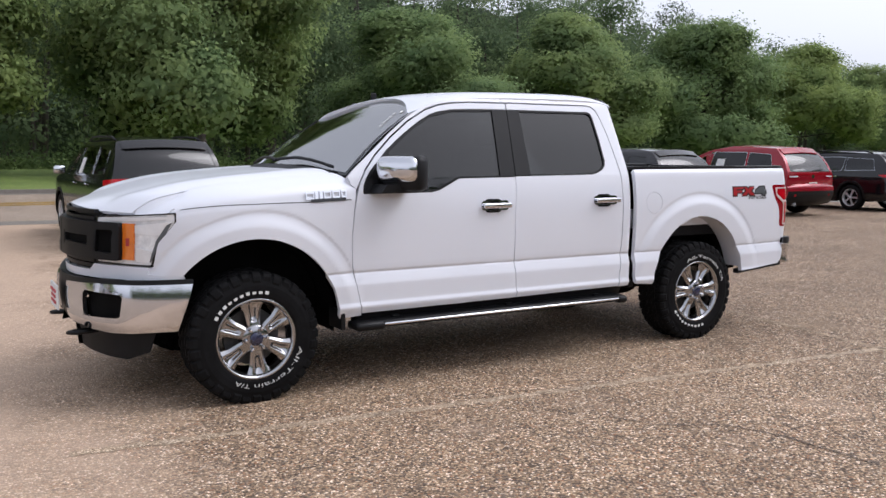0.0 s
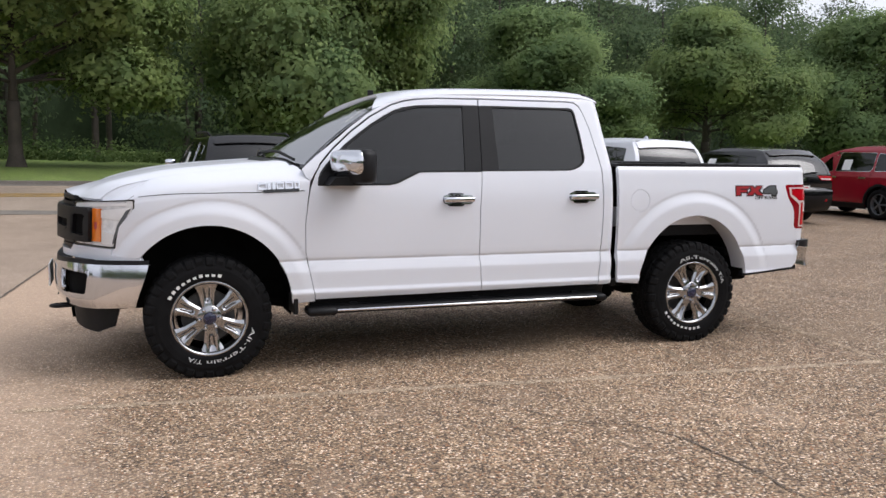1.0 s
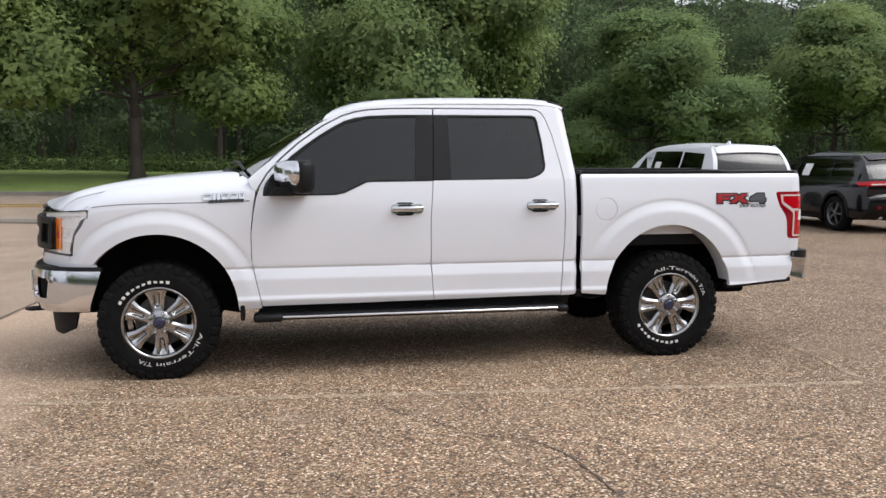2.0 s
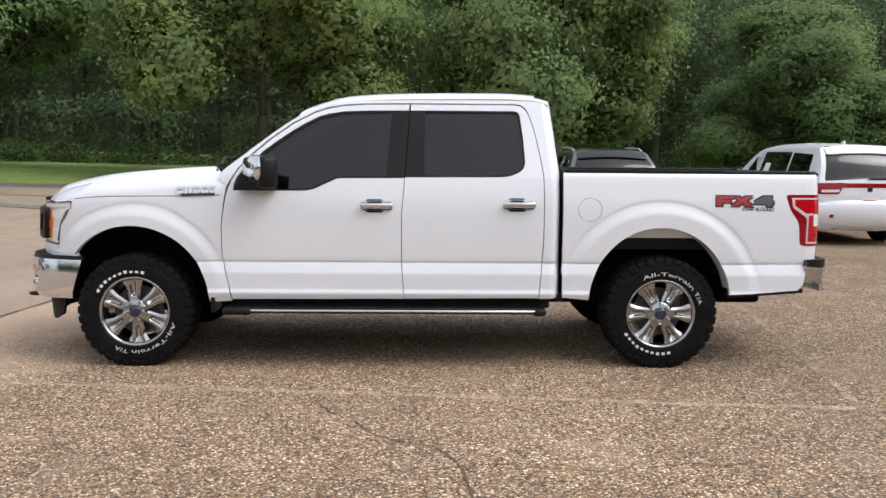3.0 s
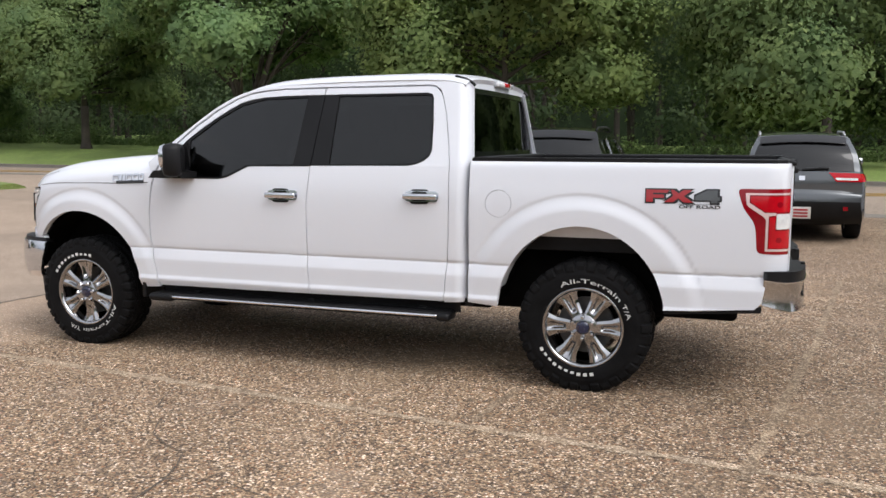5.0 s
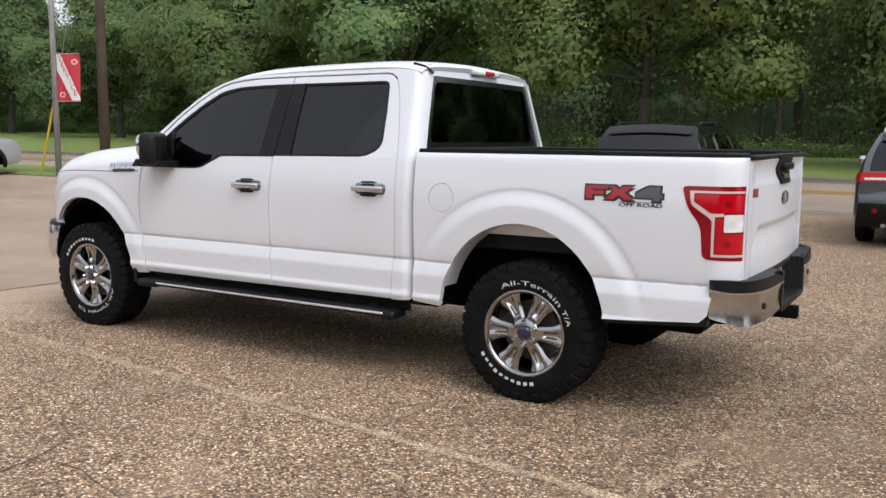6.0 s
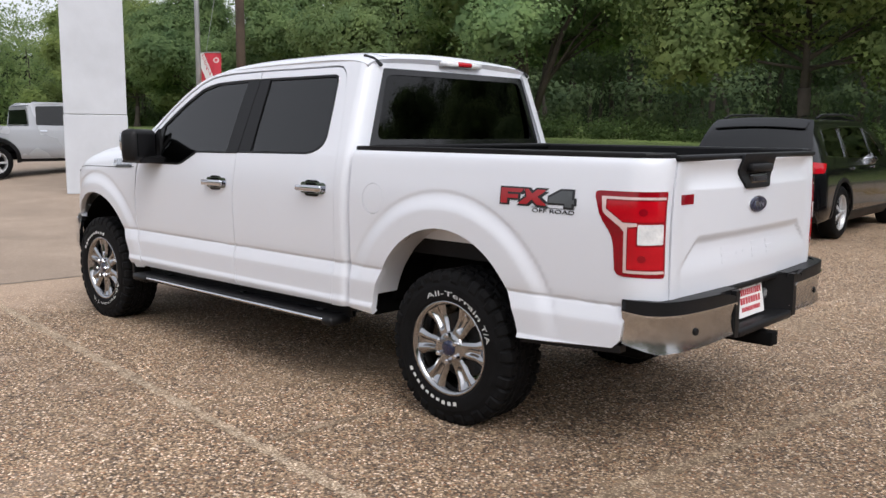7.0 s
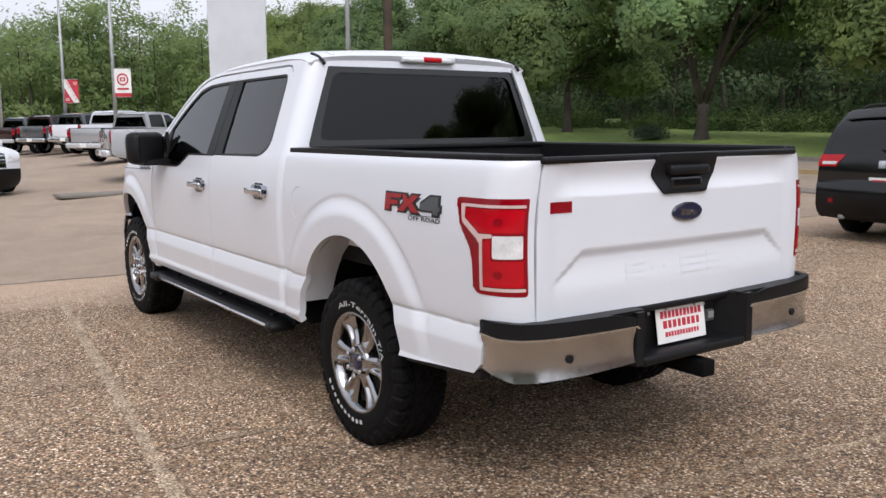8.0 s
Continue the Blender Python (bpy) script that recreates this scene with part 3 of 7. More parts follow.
HOOD_FALL = [(-0.9, -0.20), (-0.8, -0.165), (-0.65, -0.125), (-0.485, -0.078), (-0.34, -0.045), (-0.2, -0.022), (0.0, 0.0), (0.35, 0.028), (0.62, 0.04)]


def plan_line(points):
    """A line in plan from (x, y) points: its place and outward normal by its length from the first point."""
    dist, total = [0.0], 0.0
    for a, b in zip(points, points[1:]):
        total += math.hypot(b[0] - a[0], b[1] - a[1])
        dist.append(total)
    xs, ys = [(d, p[0]) for d, p in zip(dist, points)], [(d, p[1]) for d, p in zip(dist, points)]

    def at(d):
        x, y = interp(d, xs), interp(d, ys)
        dx, dy = interp(d + 0.004, xs) - interp(d - 0.004, xs), interp(d + 0.004, ys) - interp(d - 0.004, ys)
        k = math.hypot(dx, dy) or 1.0
        return x, y, -dy / k, dx / k
    return at, total


NOSE, NOSE_LEN = plan_line([(-0.89, 0.0), (-0.875, 0.20), (-0.80, 0.45), (-0.69, 0.645), (-0.632, 0.73), (-0.555, 0.815), (-0.443, 0.880), (-0.30, 0.930), (-0.15, 0.957)])
NOSE_ZERO = -0.30 - (NOSE_LEN - math.hypot(0.15, 0.027))     # side coordinate of the nose's middle


def arch_swell(s, z):
    """The raised flare round the wheel arches, with a fine valley along its outer edge."""
    best = 0.0
    for cx, cz, edge in ((0.0, 0.46, 0.700), (3.66, 0.46, 0.738)):
        r = math.hypot(s - cx, z - cz)
        if z > 0.40 and r < edge + 0.03:
            low = sstep(0.46, 0.86, z)
            k = 1 - sstep(edge - 0.11, edge - 0.02, r)
            best = low * (0.017 * k - 0.004 * (1 - k) * sstep(edge, edge - 0.022, r)) + 0.007 * (1 - low) * (1 - sstep(edge - 0.1, edge, r))
    return best


def side_of(table):
    def flank(s, z):
        base = interp(z, table)
        x, y = s, base + arch_swell(s, z)
        if s < 0.05:
            y -= 0.367 * (0.05 - s) ** 2
        if s > 4.1:
            y -= 0.07 * (s - 4.1) ** 2
        if table is BED_UP and s > 4.66:
            u = min(1.0, (s - 4.66) / 0.26)
            y0 = base - 0.07 * 0.56 ** 2
            x, y = 4.66 + 0.15 * math.sin(u * math.pi / 2), y0 - 0.155 * (1 - math.cos(u * math.pi / 2))
        if table is CAB_UP:
            if s > 2.89:
                u = min(1.0, (s - 2.89) / 0.14)
                x, y = 2.89 + 0.072 * math.sin(u * math.pi / 2), base - 0.115 * (1 - math.cos(u * math.pi / 2))
            if z > 1.36:
                x -= 0.055 * (z - 1.36) / 0.46 * sstep(2.5, 2.9, s)
        return x, y

    def round_nose(s, z):
        px, py, nx, ny = NOSE(s - NOSE_ZERO)
        off = interp(z, table) - 0.972 + arch_swell(s, z)
        w = sstep(-0.30, -0.46, s)
        k = 1 / math.hypot(nx * w, ny)
        return px + nx * w * k * off, py + ny * k * off

    def fn(s, z):
        w = sstep(-0.20, -0.46, s)
        x, y = flank(s, z) if w < 1 else (0.0, 0.0)
        if w > 0:
            x1, y1 = round_nose(s, z)
            x, y = x + (x1 - x) * w, y + (y1 - y) * w
        zz = z
        if table is FENDER_UP:
            zz = z + interp(min(s, 0.62), HOOD_FALL) * sstep(1.0, 1.27, z)
        return (x, -y, zz)
    return fn


cab_side, bed_side, fender_side = side_of(CAB_UP), side_of(BED_UP), side_of(FENDER_UP)

FRONT_DOOR = [(0.685, 0.482), (1.872, 0.490), (1.861, 0.62), (1.853, 0.75), (1.852, 1.08), (1.866, 1.25), (1.871, 1.333),
              (1.441, 1.331), (1.40, 1.322), (1.285, 1.269), (1.24, 1.249), (1.19, 1.241), (0.715, 1.238), (0.70, 1.25), (0.705, 1.29), (0.722, 1.328), (0.757, 1.374), (0.899, 1.512), (1.00, 1.589), (1.097, 1.655), (1.19, 1.712), (1.27, 1.752), (1.34, 1.774), (1.447, 1.790), (1.60, 1.797), (1.900, 1.801),
              (1.903, 1.842), (1.6, 1.838), (1.45, 1.828), (1.35, 1.812), (1.25, 1.780), (1.10, 1.700), (0.95, 1.592), (0.82, 1.478), (0.735, 1.385), (0.685, 1.305), (0.655, 1.22), (0.635, 1.12), (0.618, 0.985), (0.620, 0.80), (0.64, 0.69), (0.665, 0.58)]
REAR_DOOR = [(1.877, 0.490), (2.810, 0.500), (2.826, 0.69), (2.838, 0.90), (2.840, 1.10), (2.835, 1.33), (2.825, 1.50), (2.808, 1.66), (2.780, 1.77), (2.755, 1.812), (2.715, 1.838), (2.66, 1.844), (1.913, 1.842),
             (1.910, 1.801), (2.655, 1.803), (2.690, 1.792), (2.704, 1.765), (2.716, 1.61), (2.716, 1.44), (2.700, 1.400), (2.665, 1.372), (2.611, 1.350), (2.56, 1.341), (1.876, 1.334), (1.871, 1.25), (1.857, 1.08), (1.858, 0.75), (1.866, 0.62)]
CAB_FRAME = [(0.600, 1.345), (0.66, 1.400), (0.80, 1.508), (0.95, 1.628), (1.06, 1.707), (1.13, 1.750), (1.20, 1.788), (1.28, 1.820), (1.39, 1.848), (1.6, 1.873), (1.9, 1.887), (2.3, 1.893), (2.6, 1.893), (2.79, 1.880), (2.88, 1.862), (3.03, 1.850),
             (3.03, 0.56), (2.95, 0.50), (2.815, 0.495), (2.831, 0.69), (2.843, 0.90), (2.845, 1.10), (2.840, 1.33), (2.830, 1.50), (2.813, 1.661), (2.785, 1.773), (2.762, 1.820), (2.718, 1.847), (2.66, 1.854), (1.9, 1.852), (1.6, 1.848), (1.45, 1.838), (1.345, 1.822), (1.245, 1.789), (1.094, 1.709), (0.942, 1.600), (0.812, 1.486), (0.727, 1.392), (0.676, 1.309), (0.655, 1.27), (0.625, 1.29)]
FENDER = [(0.680, 0.470), (0.660, 0.58), (0.635, 0.69), (0.615, 0.80), (0.613, 0.985), (0.630, 1.12), (0.650, 1.225), (0.655, 1.262), (0.610, 1.292), (0.592, 1.316), (0.2, 1.318), (-0.2, 1.318), (-0.30, 1.317), (-0.42, 1.311), (-0.55, 1.294), (-0.64, 1.268), (-0.705, 1.243),
          (-0.58, 1.232), (-0.446, 1.212), (-0.440, 1.135), (-0.50, 1.03), (-0.545, 0.975), (-0.565, 0.90), (-0.578, 0.842), (-0.60, 0.828), (-0.62, 0.80), (-0.60, 0.785), (-0.43, 0.785)]
FENDER += arc(0.0, 0.46, 0.526, 0.53, 142, 3, 30) + [(0.53, 0.462)]
TAIL_LAMP = rounded([(4.528, 1.236), (4.888, 1.236), (4.892, 0.868), (4.640, 0.880), (4.628, 1.045), (4.562, 1.125)], [0.03, 0.008, 0.02, 0.03, 0.05, 0.05])
BEDSIDE = [(2.975, 1.374), (2.975, 0.507), (3.160, 0.490)] + arc(3.66, 0.46, 0.50, 0.541, 176, 10, 32) + [(4.150, 0.533), (4.64, 0.562), (4.68, 0.60), (4.70, 0.70), (4.92, 0.70), (4.92, 1.374)]
FUEL = arc(3.160, 1.121, 0.083, 0.083, 0, 345, 23)

for other in (False, True):
    panel("front_fender", FENDER, fender_side, white_paint, truck, 0.035, mirror=other, dv=0.0125, du=0.02)
    panel("cab_frame", CAB_FRAME, cab_side, white_paint, truck, 0.045, mirror=other, dv=0.015, du=0.03)
    fd = panel("front_door", FRONT_DOOR, cab_side, white_paint, truck, 0.03, mirror=other, dv=0.0125, roll=0.003)
    rd = panel("rear_door", REAR_DOOR, cab_side, white_paint, truck, 0.03, mirror=other, dv=0.0125, roll=0.003)
    bs = panel("bedside", BEDSIDE, bed_side, white_paint, truck, 0.035, [TAIL_LAMP, FUEL], mirror=other, dv=0.0125, du=0.02)
    panel("fuel_door", arc(3.160, 1.121, 0.0805, 0.0805, 0, 345, 23), bed_side, white_paint, truck, 0.02, mirror=other, dv=0.02, roll=0.0015)
    # glass, with its dark surrounds and the black middle pillar
    g1 = rounded([(0.705, 1.243), (1.19, 1.247), (1.285, 1.276), (1.41, 1.334), (1.752, 1.337), (1.786, 1.796), (1.45, 1.788), (1.27, 1.748), (1.10, 1.655), (0.899, 1.508), (0.757, 1.37), (0.715, 1.32)], 0.01, 2)
    panel("window", g1, cab_side, glass_dark, fd, 0.005, mirror=other, lift=-0.012)
    panel("pillar_trim", [(1.748, 1.340), (1.8725, 1.340), (1.9045, 1.798), (1.782, 1.796)], cab_side, black_plastic, fd, 0.012, mirror=other, lift=-0.004)
    panel("window_seal", [(0.700, 1.238), (0.757, 1.374), (0.899, 1.512), (1.097, 1.655), (1.27, 1.752), (1.447, 1.790), (1.79, 1.799), (1.79, 1.786), (1.45, 1.776), (1.28, 1.738), (1.11, 1.642), (0.915, 1.498), (0.93, 1.28), (0.84, 1.25)],
          cab_side, black_plastic, fd, 0.012, mirror=other, lift=-0.005)
    panel("belt_trim", [(0.70, 1.236), (1.19, 1.238), (1.25, 1.250), (1.41, 1.325), (1.868, 1.330), (1.868, 1.342), (1.405, 1.337), (1.24, 1.262), (1.19, 1.250), (0.70, 1.248)], cab_side, black_plastic, fd, 0.012, mirror=other, lift=0.001)
    g2 = rounded([(2.010, 1.345), (2.60, 1.356), (2.70, 1.41), (2.707, 1.60), (2.690, 1.790), (2.012, 1.795)], [0.01, 0.08, 0.05, 0.03, 0.04, 0.01])
    panel("window", g2, cab_side, glass_dark, rd, 0.005, mirror=other, lift=-0.012)
    panel("pillar_trim", [(1.8785, 1.340), (2.008, 1.342), (2.012, 1.798), (1.9095, 1.798)], cab_side, black_plastic, rd, 0.012, mirror=other, lift=-0.004)
    panel("window_seal", [(2.0, 1.336), (2.56, 1.343), (2.611, 1.352), (2.665, 1.374), (2.700, 1.402), (2.716, 1.44), (2.716, 1.61), (2.704, 1.765), (2.690, 1.792), (2.655, 1.803), (2.0, 1.801), (2.0, 1.788), (2.64, 1.790), (2.678, 1.782), (2.690, 1.76), (2.703, 1.61), (2.703, 1.44), (2.690, 1.412), (2.655, 1.386), (2.605, 1.364), (2.56, 1.355), (2.0, 1.348)],
          cab_side, black_plastic, rd, 0.012, mirror=other, lift=-0.003)
    # sill strip in black, the shade below the doors put into its colour
    panel("rocker", [(0.66, 0.40), (2.95, 0.42), (2.95, 0.487), (0.68, 0.477)], cab_side, black_plastic, truck, 0.05, mirror=other, lift=-0.045)
    # chrome handles over dark cups
    for door, x0, z0 in ((fd, 1.570, 1.137), (rd, 2.553, 1.150)):
        cup = panel("handle_cup", rounded([(x0 + 0.03, z0 - 0.045), (x0 + 0.165, z0 - 0.045), (x0 + 0.165, z0 + 0.047), (x0 + 0.03, z0 + 0.047)], 0.03), cab_side, gloss_black, door, 0.01, mirror=other, lift=0.002, du=0.03)
        panel("handle_base", rounded([(x0, z0 - 0.030), (x0 + 0.225, z0 - 0.030), (x0 + 0.225, z0 + 0.036), (x0, z0 + 0.036)], 0.028), cab_side, chrome, door, 0.012, [rounded([(x0 + 0.045, z0 - 0.027), (x0 + 0.15, z0 - 0.027), (x0 + 0.15, z0 + 0.033), (x0 + 0.045, z0 + 0.033)], 0.02)], mirror=other, lift=0.010, du=0.02, roll=0.004)
        yy = (1 if other else -1) * 1.018
        bar = box((x0 + 0.112, yy, z0 + 0.003), (0.225, 0.020, 0.036), 0.009)
        part("handle", bar, chrome, door, "chrome pull handle", True)

# roof
ROOF_Z = [(1.0, 1.785), (1.1, 1.818), (1.2, 1.854), (1.27, 1.878), (1.39, 1.912), (1.6, 1.938), (1.9, 1.951), (2.3, 1.957), (2.6, 1.957), (2.79, 1.945), (2.88, 1.922), (2.96, 1.885)]
ROOF_DROP = [(0.0, 0.0), (0.2, 0.003), (0.4, 0.011), (0.55, 0.021), (0.65, 0.034), (0.71, 0.048), (0.75, 0.070), (0.78, 0.10)]


def roof_fn(y, v):
    x0, x1 = 1.115 + 0.20 * (1 - (y / 0.765) ** 2), 2.915 - 0.03 * (y / 0.75) ** 2
    x = x0 + (x1 - x0) * v
    return (x, y, interp(x, ROOF_Z) - interp(abs(y), ROOF_DROP))


roof = panel("roof", [(0.752, 0), (0.752, 1), (-0.752, 1), (-0.752, 0)], lambda u, v: roof_fn(-u, v), white_paint, truck, 0.03, du=0.03, dv=0.03)
for y in (-0.60, 0.60):
    panel("roof_groove", [(y - 0.012, 0.10), (y + 0.012, 0.10), (y + 0.012, 0.985), (y - 0.012, 0.985)], lambda u, v: roof_fn(-u, v), white_paint, roof, 0.004, du=0.012, dv=0.05, lift=0.004)
part("antenna_fin", box((1.42, 0.35, 1.925), (0.05, 0.012, 0.07), 0.005), black_plastic, truck, "small black roof aerial")


# hood and windscreen
HOOD_TOP = [(0.0, 1.362), (0.25, 1.360), (0.45, 1.353), (0.56, 1.360), (0.66, 1.358), (0.74, 1.344), (0.80, 1.325), (0.84, 1.30)]
HOOD_NOSE = [(0.0, -0.868), (0.2, -0.850), (0.45, -0.785), (0.60, -0.735), (0.685, -0.705), (0.76, -0.672), (0.815, -0.64), (0.83, -0.63)]
HOOD_EDGE = [(-0.66, 0.695), (-0.58, 0.722), (-0.483, 0.752), (-0.365, 0.772), (-0.30, 0.784), (-0.2, 0.800), (0.0, 0.816), (0.6, 0.818)]


def hood_fn(u, v):
    a = abs(u)
    xf = interp(a, HOOD_NOSE)
    xr = 0.585 - 0.20 * (1 - (a / 0.815) ** 2)
    x = xf + (xr - xf) * v
    z = interp(a, HOOD_TOP) + interp(x, HOOD_FALL)
    z_edge, d = 1.182 - 0.035 * min(1, a / 0.5), x - xf
    front = interp(a, HOOD_TOP) + interp(xf, HOOD_FALL)
    if d < 0.16:
        z -= (front - z_edge) * max(0, 1 - d / 0.16) ** 2.2
    return (x, u / 0.815 * interp(x, HOOD_EDGE), z)


hood = panel("hood", [(0.814, 0.0), (0.814, 1), (-0.814, 1), (-0.814, 0.0)], lambda u, v: hood_fn(-u, v), white_paint, truck, 0.03, du=0.03, dv=0.02, roll=0.002)

SHOULDER = [(0.592, 1.316), (0.2, 1.318), (-0.2, 1.318), (-0.30, 1.317), (-0.42, 1.311), (-0.55, 1.294), (-0.64, 1.268), (-0.705, 1.243)]
shoulder_s = [(k / 7, p[0]) for k, p in enumerate(SHOULDER)]
shoulder_z = [(k / 7, p[1]) for k, p in enumerate(SHOULDER)]
for sg in (-1, 1):
    rows, n = [], 56
    for k in range(n + 1):
        t = k / n
        b = Vector(fender_side(interp(t, shoulder_s), interp(t, shoulder_z)))
        lo, hi = 0.0, 1.0
        for _ in range(18):
            mid = (lo + hi) / 2
            lo, hi = (mid, hi) if hood_fn(-0.80, mid)[0] < b.x else (lo, mid)
        a = Vector(hood_fn(-0.80, lo))
        a.z -= 0.004
        a2 = Vector(hood_fn(-0.74, lo)) - Vector((0, 0, 0.02))
        b2 = Vector(fender_side(interp(t, shoulder_s), interp(t, shoulder_z) - 0.05)) + Vector((0, 0.012, -0.004))
        b.z -= 0.002
        rows.append([Vector((p.x, p.y * -sg, p.z)) for p in (a2, a, a.lerp(b, 0.5) + Vector((0, 0, 0.004)), b, b2)])
    verts = [p for r in rows for p in r]
    faces = [(i * 5 + j, i * 5 + j + 1, i * 5 + j + 6, i * 5 + j + 5)[::sg] for i in range(n) for j in range(4)]
    mesh_of("fender_shoulder", verts, faces, white_paint, truck, "", True)
# fine dark shut lines of the hood on the fenders
for other in (False, True):
    for pts in ([(-0.42, 1.222), (-0.30, 1.212), (-0.20, 1.205), (0.0, 1.191), (0.32, 1.176), (0.612, 1.176)], [(-0.515, 1.185), (-0.49, 1.215), (-0.455, 1.240)]):
        edge = [(a, b + 0.0022) for a, b in pts[::-1]]
        panel("shut_line", [(a, b - 0.0022) for a, b in pts] + edge, fender_side, liner_black, truck, 0.004, mirror=other, du=0.04, dv=0.02, lift=0.0012)


def screen_fn(u, v):
    k = 1 - u * u
    a = Vector((0.615 - 0.17 * k, 0.885 * u, 1.352 + 0.045 * k))
    b = Vector((1.125 + 0.195 * k, 0.772 * u, 1.762 + 0.122 * k))
    p = a.lerp(b, v)
    p.z += 0.02 * math.sin(v * math.pi)
    p.x -= 0.015 * math.sin(v * math.pi)
    return p


flip = lambda f: (lambda u, v: f(-u, v))
screen = panel("windscreen", [(-1, 0), (1, 0), (1, 1), (-1, 1)], flip(screen_fn), glass_front, truck, 0.006, du=0.1, dv=0.1, lift=-0.008)
for strip in ([(-1, 0), (1, 0), (1, 0.04), (-1, 0.04)], [(-1, 0.04), (-0.975, 0.04), (-0.98, 0.985), (-1, 0.985)], [(0.975, 0.04), (1, 0.04), (1, 0.985), (0.98, 0.985)]):
    panel("screen_border", strip, flip(screen_fn), gloss_black, screen, 0.004, du=0.1, dv=0.1, lift=-0.003)
panel("cowl", [(-0.90, -0.02), (0.90, -0.02), (0.90, 0.045), (-0.90, 0.045)], flip(lambda u, v: screen_fn(u, v) + Vector((-0.05, 0, -0.004))), black_plastic, truck, 0.05, du=0.1, dv=0.03)
for y0, y1 in ((-0.70, 0.0), (-0.05, 0.62)):
    pts = [screen_fn(-(y0 + (y1 - y0) * k / 6) / -0.8, 0.045 + 0.045 * math.sin(k / 6 * math.pi)) + Vector((-0.02, 0, 0.02)) for k in range(7)]
    part("wiper", tube(pts, 0.011, 6), black_plastic, screen, "black wiper")
# chalk-like stock marking on the glass, kept as bars
for k in range(5):
    panel("marking", [(0.80 - 0.018 * k, 0.66 + 0.045 * k), (0.815 - 0.018 * k, 0.66 + 0.045 * k), (0.845 - 0.018 * k, 0.69 + 0.045 * k), (0.83 - 0.018 * k, 0.69 + 0.045 * k)], flip(screen_fn), paper, screen, 0.002, du=0.1, dv=0.1, lift=-0.003)
panel("sticker", rounded([(0.80, 0.905), (0.845, 0.905), (0.845, 0.945), (0.80, 0.945)], 0.015), flip(screen_fn), paper, screen, 0.002, du=0.1, dv=0.1, lift=-0.003)


# the nose: grille, headlamps, chrome bumper
def nose_fn(off=0.0):
    def fn(s, z):
        px, py, nx, ny = NOSE(abs(s - NOSE_ZERO))
        lean = 0.012 * sstep(0.85, 1.2, z)
        x, y = px + nx * off + lean * abs(nx), py + ny * off
        return (x, -y if s >= NOSE_ZERO else y, z)
    return fn


N0 = NOSE_ZERO
LAMP = rounded([(-0.446, 1.150), (-0.446, 1.090), (-0.505, 1.020), (-0.548, 0.965), (-0.568, 0.900), (-0.585, 0.842), (-1.02, 0.846), (-1.02, 1.118)], [0.012, 0.02, 0.02, 0.02, 0.02, 0.03, 0.01, 0.01])[::-1]
for other in (False, True):
    lamp = panel("headlamp", LAMP, nose_fn(0.0), lens_clear, truck, 0.05, mirror=other, du=0.04, dv=0.04, label="clear headlamp with an amber marker")
    panel("lamp_edge", LAMP, nose_fn(0.004), gloss_black, lamp, 0.03, [rounded([(-0.455, 1.142), (-0.455, 1.092), (-0.513, 1.021), (-0.556, 0.965), (-0.576, 0.900), (-0.592, 0.850), (-1.01, 0.853), (-1.01, 1.111)], 0.012)], mirror=other, du=0.04, dv=0.04)
    panel("marker_lamp", [(-0.790, 0.875), (-0.705, 0.875), (-0.700, 1.085), (-0.790, 1.085)], nose_fn(0.010), amber, lamp, 0.015, mirror=other, du=0.02, dv=0.02, label="amber turn marker")
    panel("lamp_bezel", [(-0.70, 1.075), (-0.47, 1.100), (-0.53, 1.02), (-0.70, 1.03)], nose_fn(0.006), reflector, lamp, 0.01, mirror=other, du=0.03, dv=0.03)
    panel("lamp_bezel", [(-0.69, 0.865), (-0.60, 0.865), (-0.585, 0.93), (-0.69, 0.95)], nose_fn(0.006), reflector, lamp, 0.01, mirror=other, du=0.03, dv=0.03)
    panel("lamp_bezel", [(-1.0, 1.085), (-0.70, 1.10), (-0.50, 1.112), (-0.50, 1.128), (-1.0, 1.105)], nose_fn(0.006), reflector, lamp, 0.01, mirror=other, du=0.03, dv=0.03)
    panel("lamp_bezel", [(-0.98, 0.862), (-0.80, 0.862), (-0.80, 0.875), (-0.98, 0.878)], nose_fn(0.006), reflector, lamp, 0.01, mirror=other, du=0.03, dv=0.03)
    # grey patches that paint the dark shading inside the lamp
    panel("lamp_housing", [(-0.60, 0.868), (-0.593, 0.868), (-0.47, 1.095), (-0.50, 1.080), (-0.56, 0.990)], nose_fn(0.007), badge_grey, lamp, 0.01, mirror=other, du=0.03, dv=0.03)
    panel("lamp_housing", [(-1.0, 0.90), (-0.80, 0.90), (-0.80, 1.07), (-1.0, 1.065)], nose_fn(0.003), badge_grey, lamp, 0.01, mirror=other, du=0.03, dv=0.03)
    panel("marker_ridge", [(-0.760, 0.955), (-0.735, 0.955), (-0.735, 1.0), (-0.760, 1.0)], nose_fn(0.012), badge_red, lamp, 0.006, mirror=other, du=0.03, dv=0.03)
    # white fascia under the lamps
    panel("front_fascia", [(N0, 0.748), (-0.40, 0.765), (-0.43, 0.783), (-0.61, 0.800), (-0.60, 0.836), (-1.03, 0.838), (-1.08, 0.800), (N0, 0.795)], nose_fn(0.012), white_paint, truck, 0.04, mirror=other, du=0.04, dv=0.02)
    panel("nose_side", [(-0.78, 0.74), (-0.38, 0.74), (-0.42, 0.79), (-0.78, 0.80)], nose_fn(0.0), white_paint, truck, 0.03, mirror=other, du=0.04, dv=0.02)

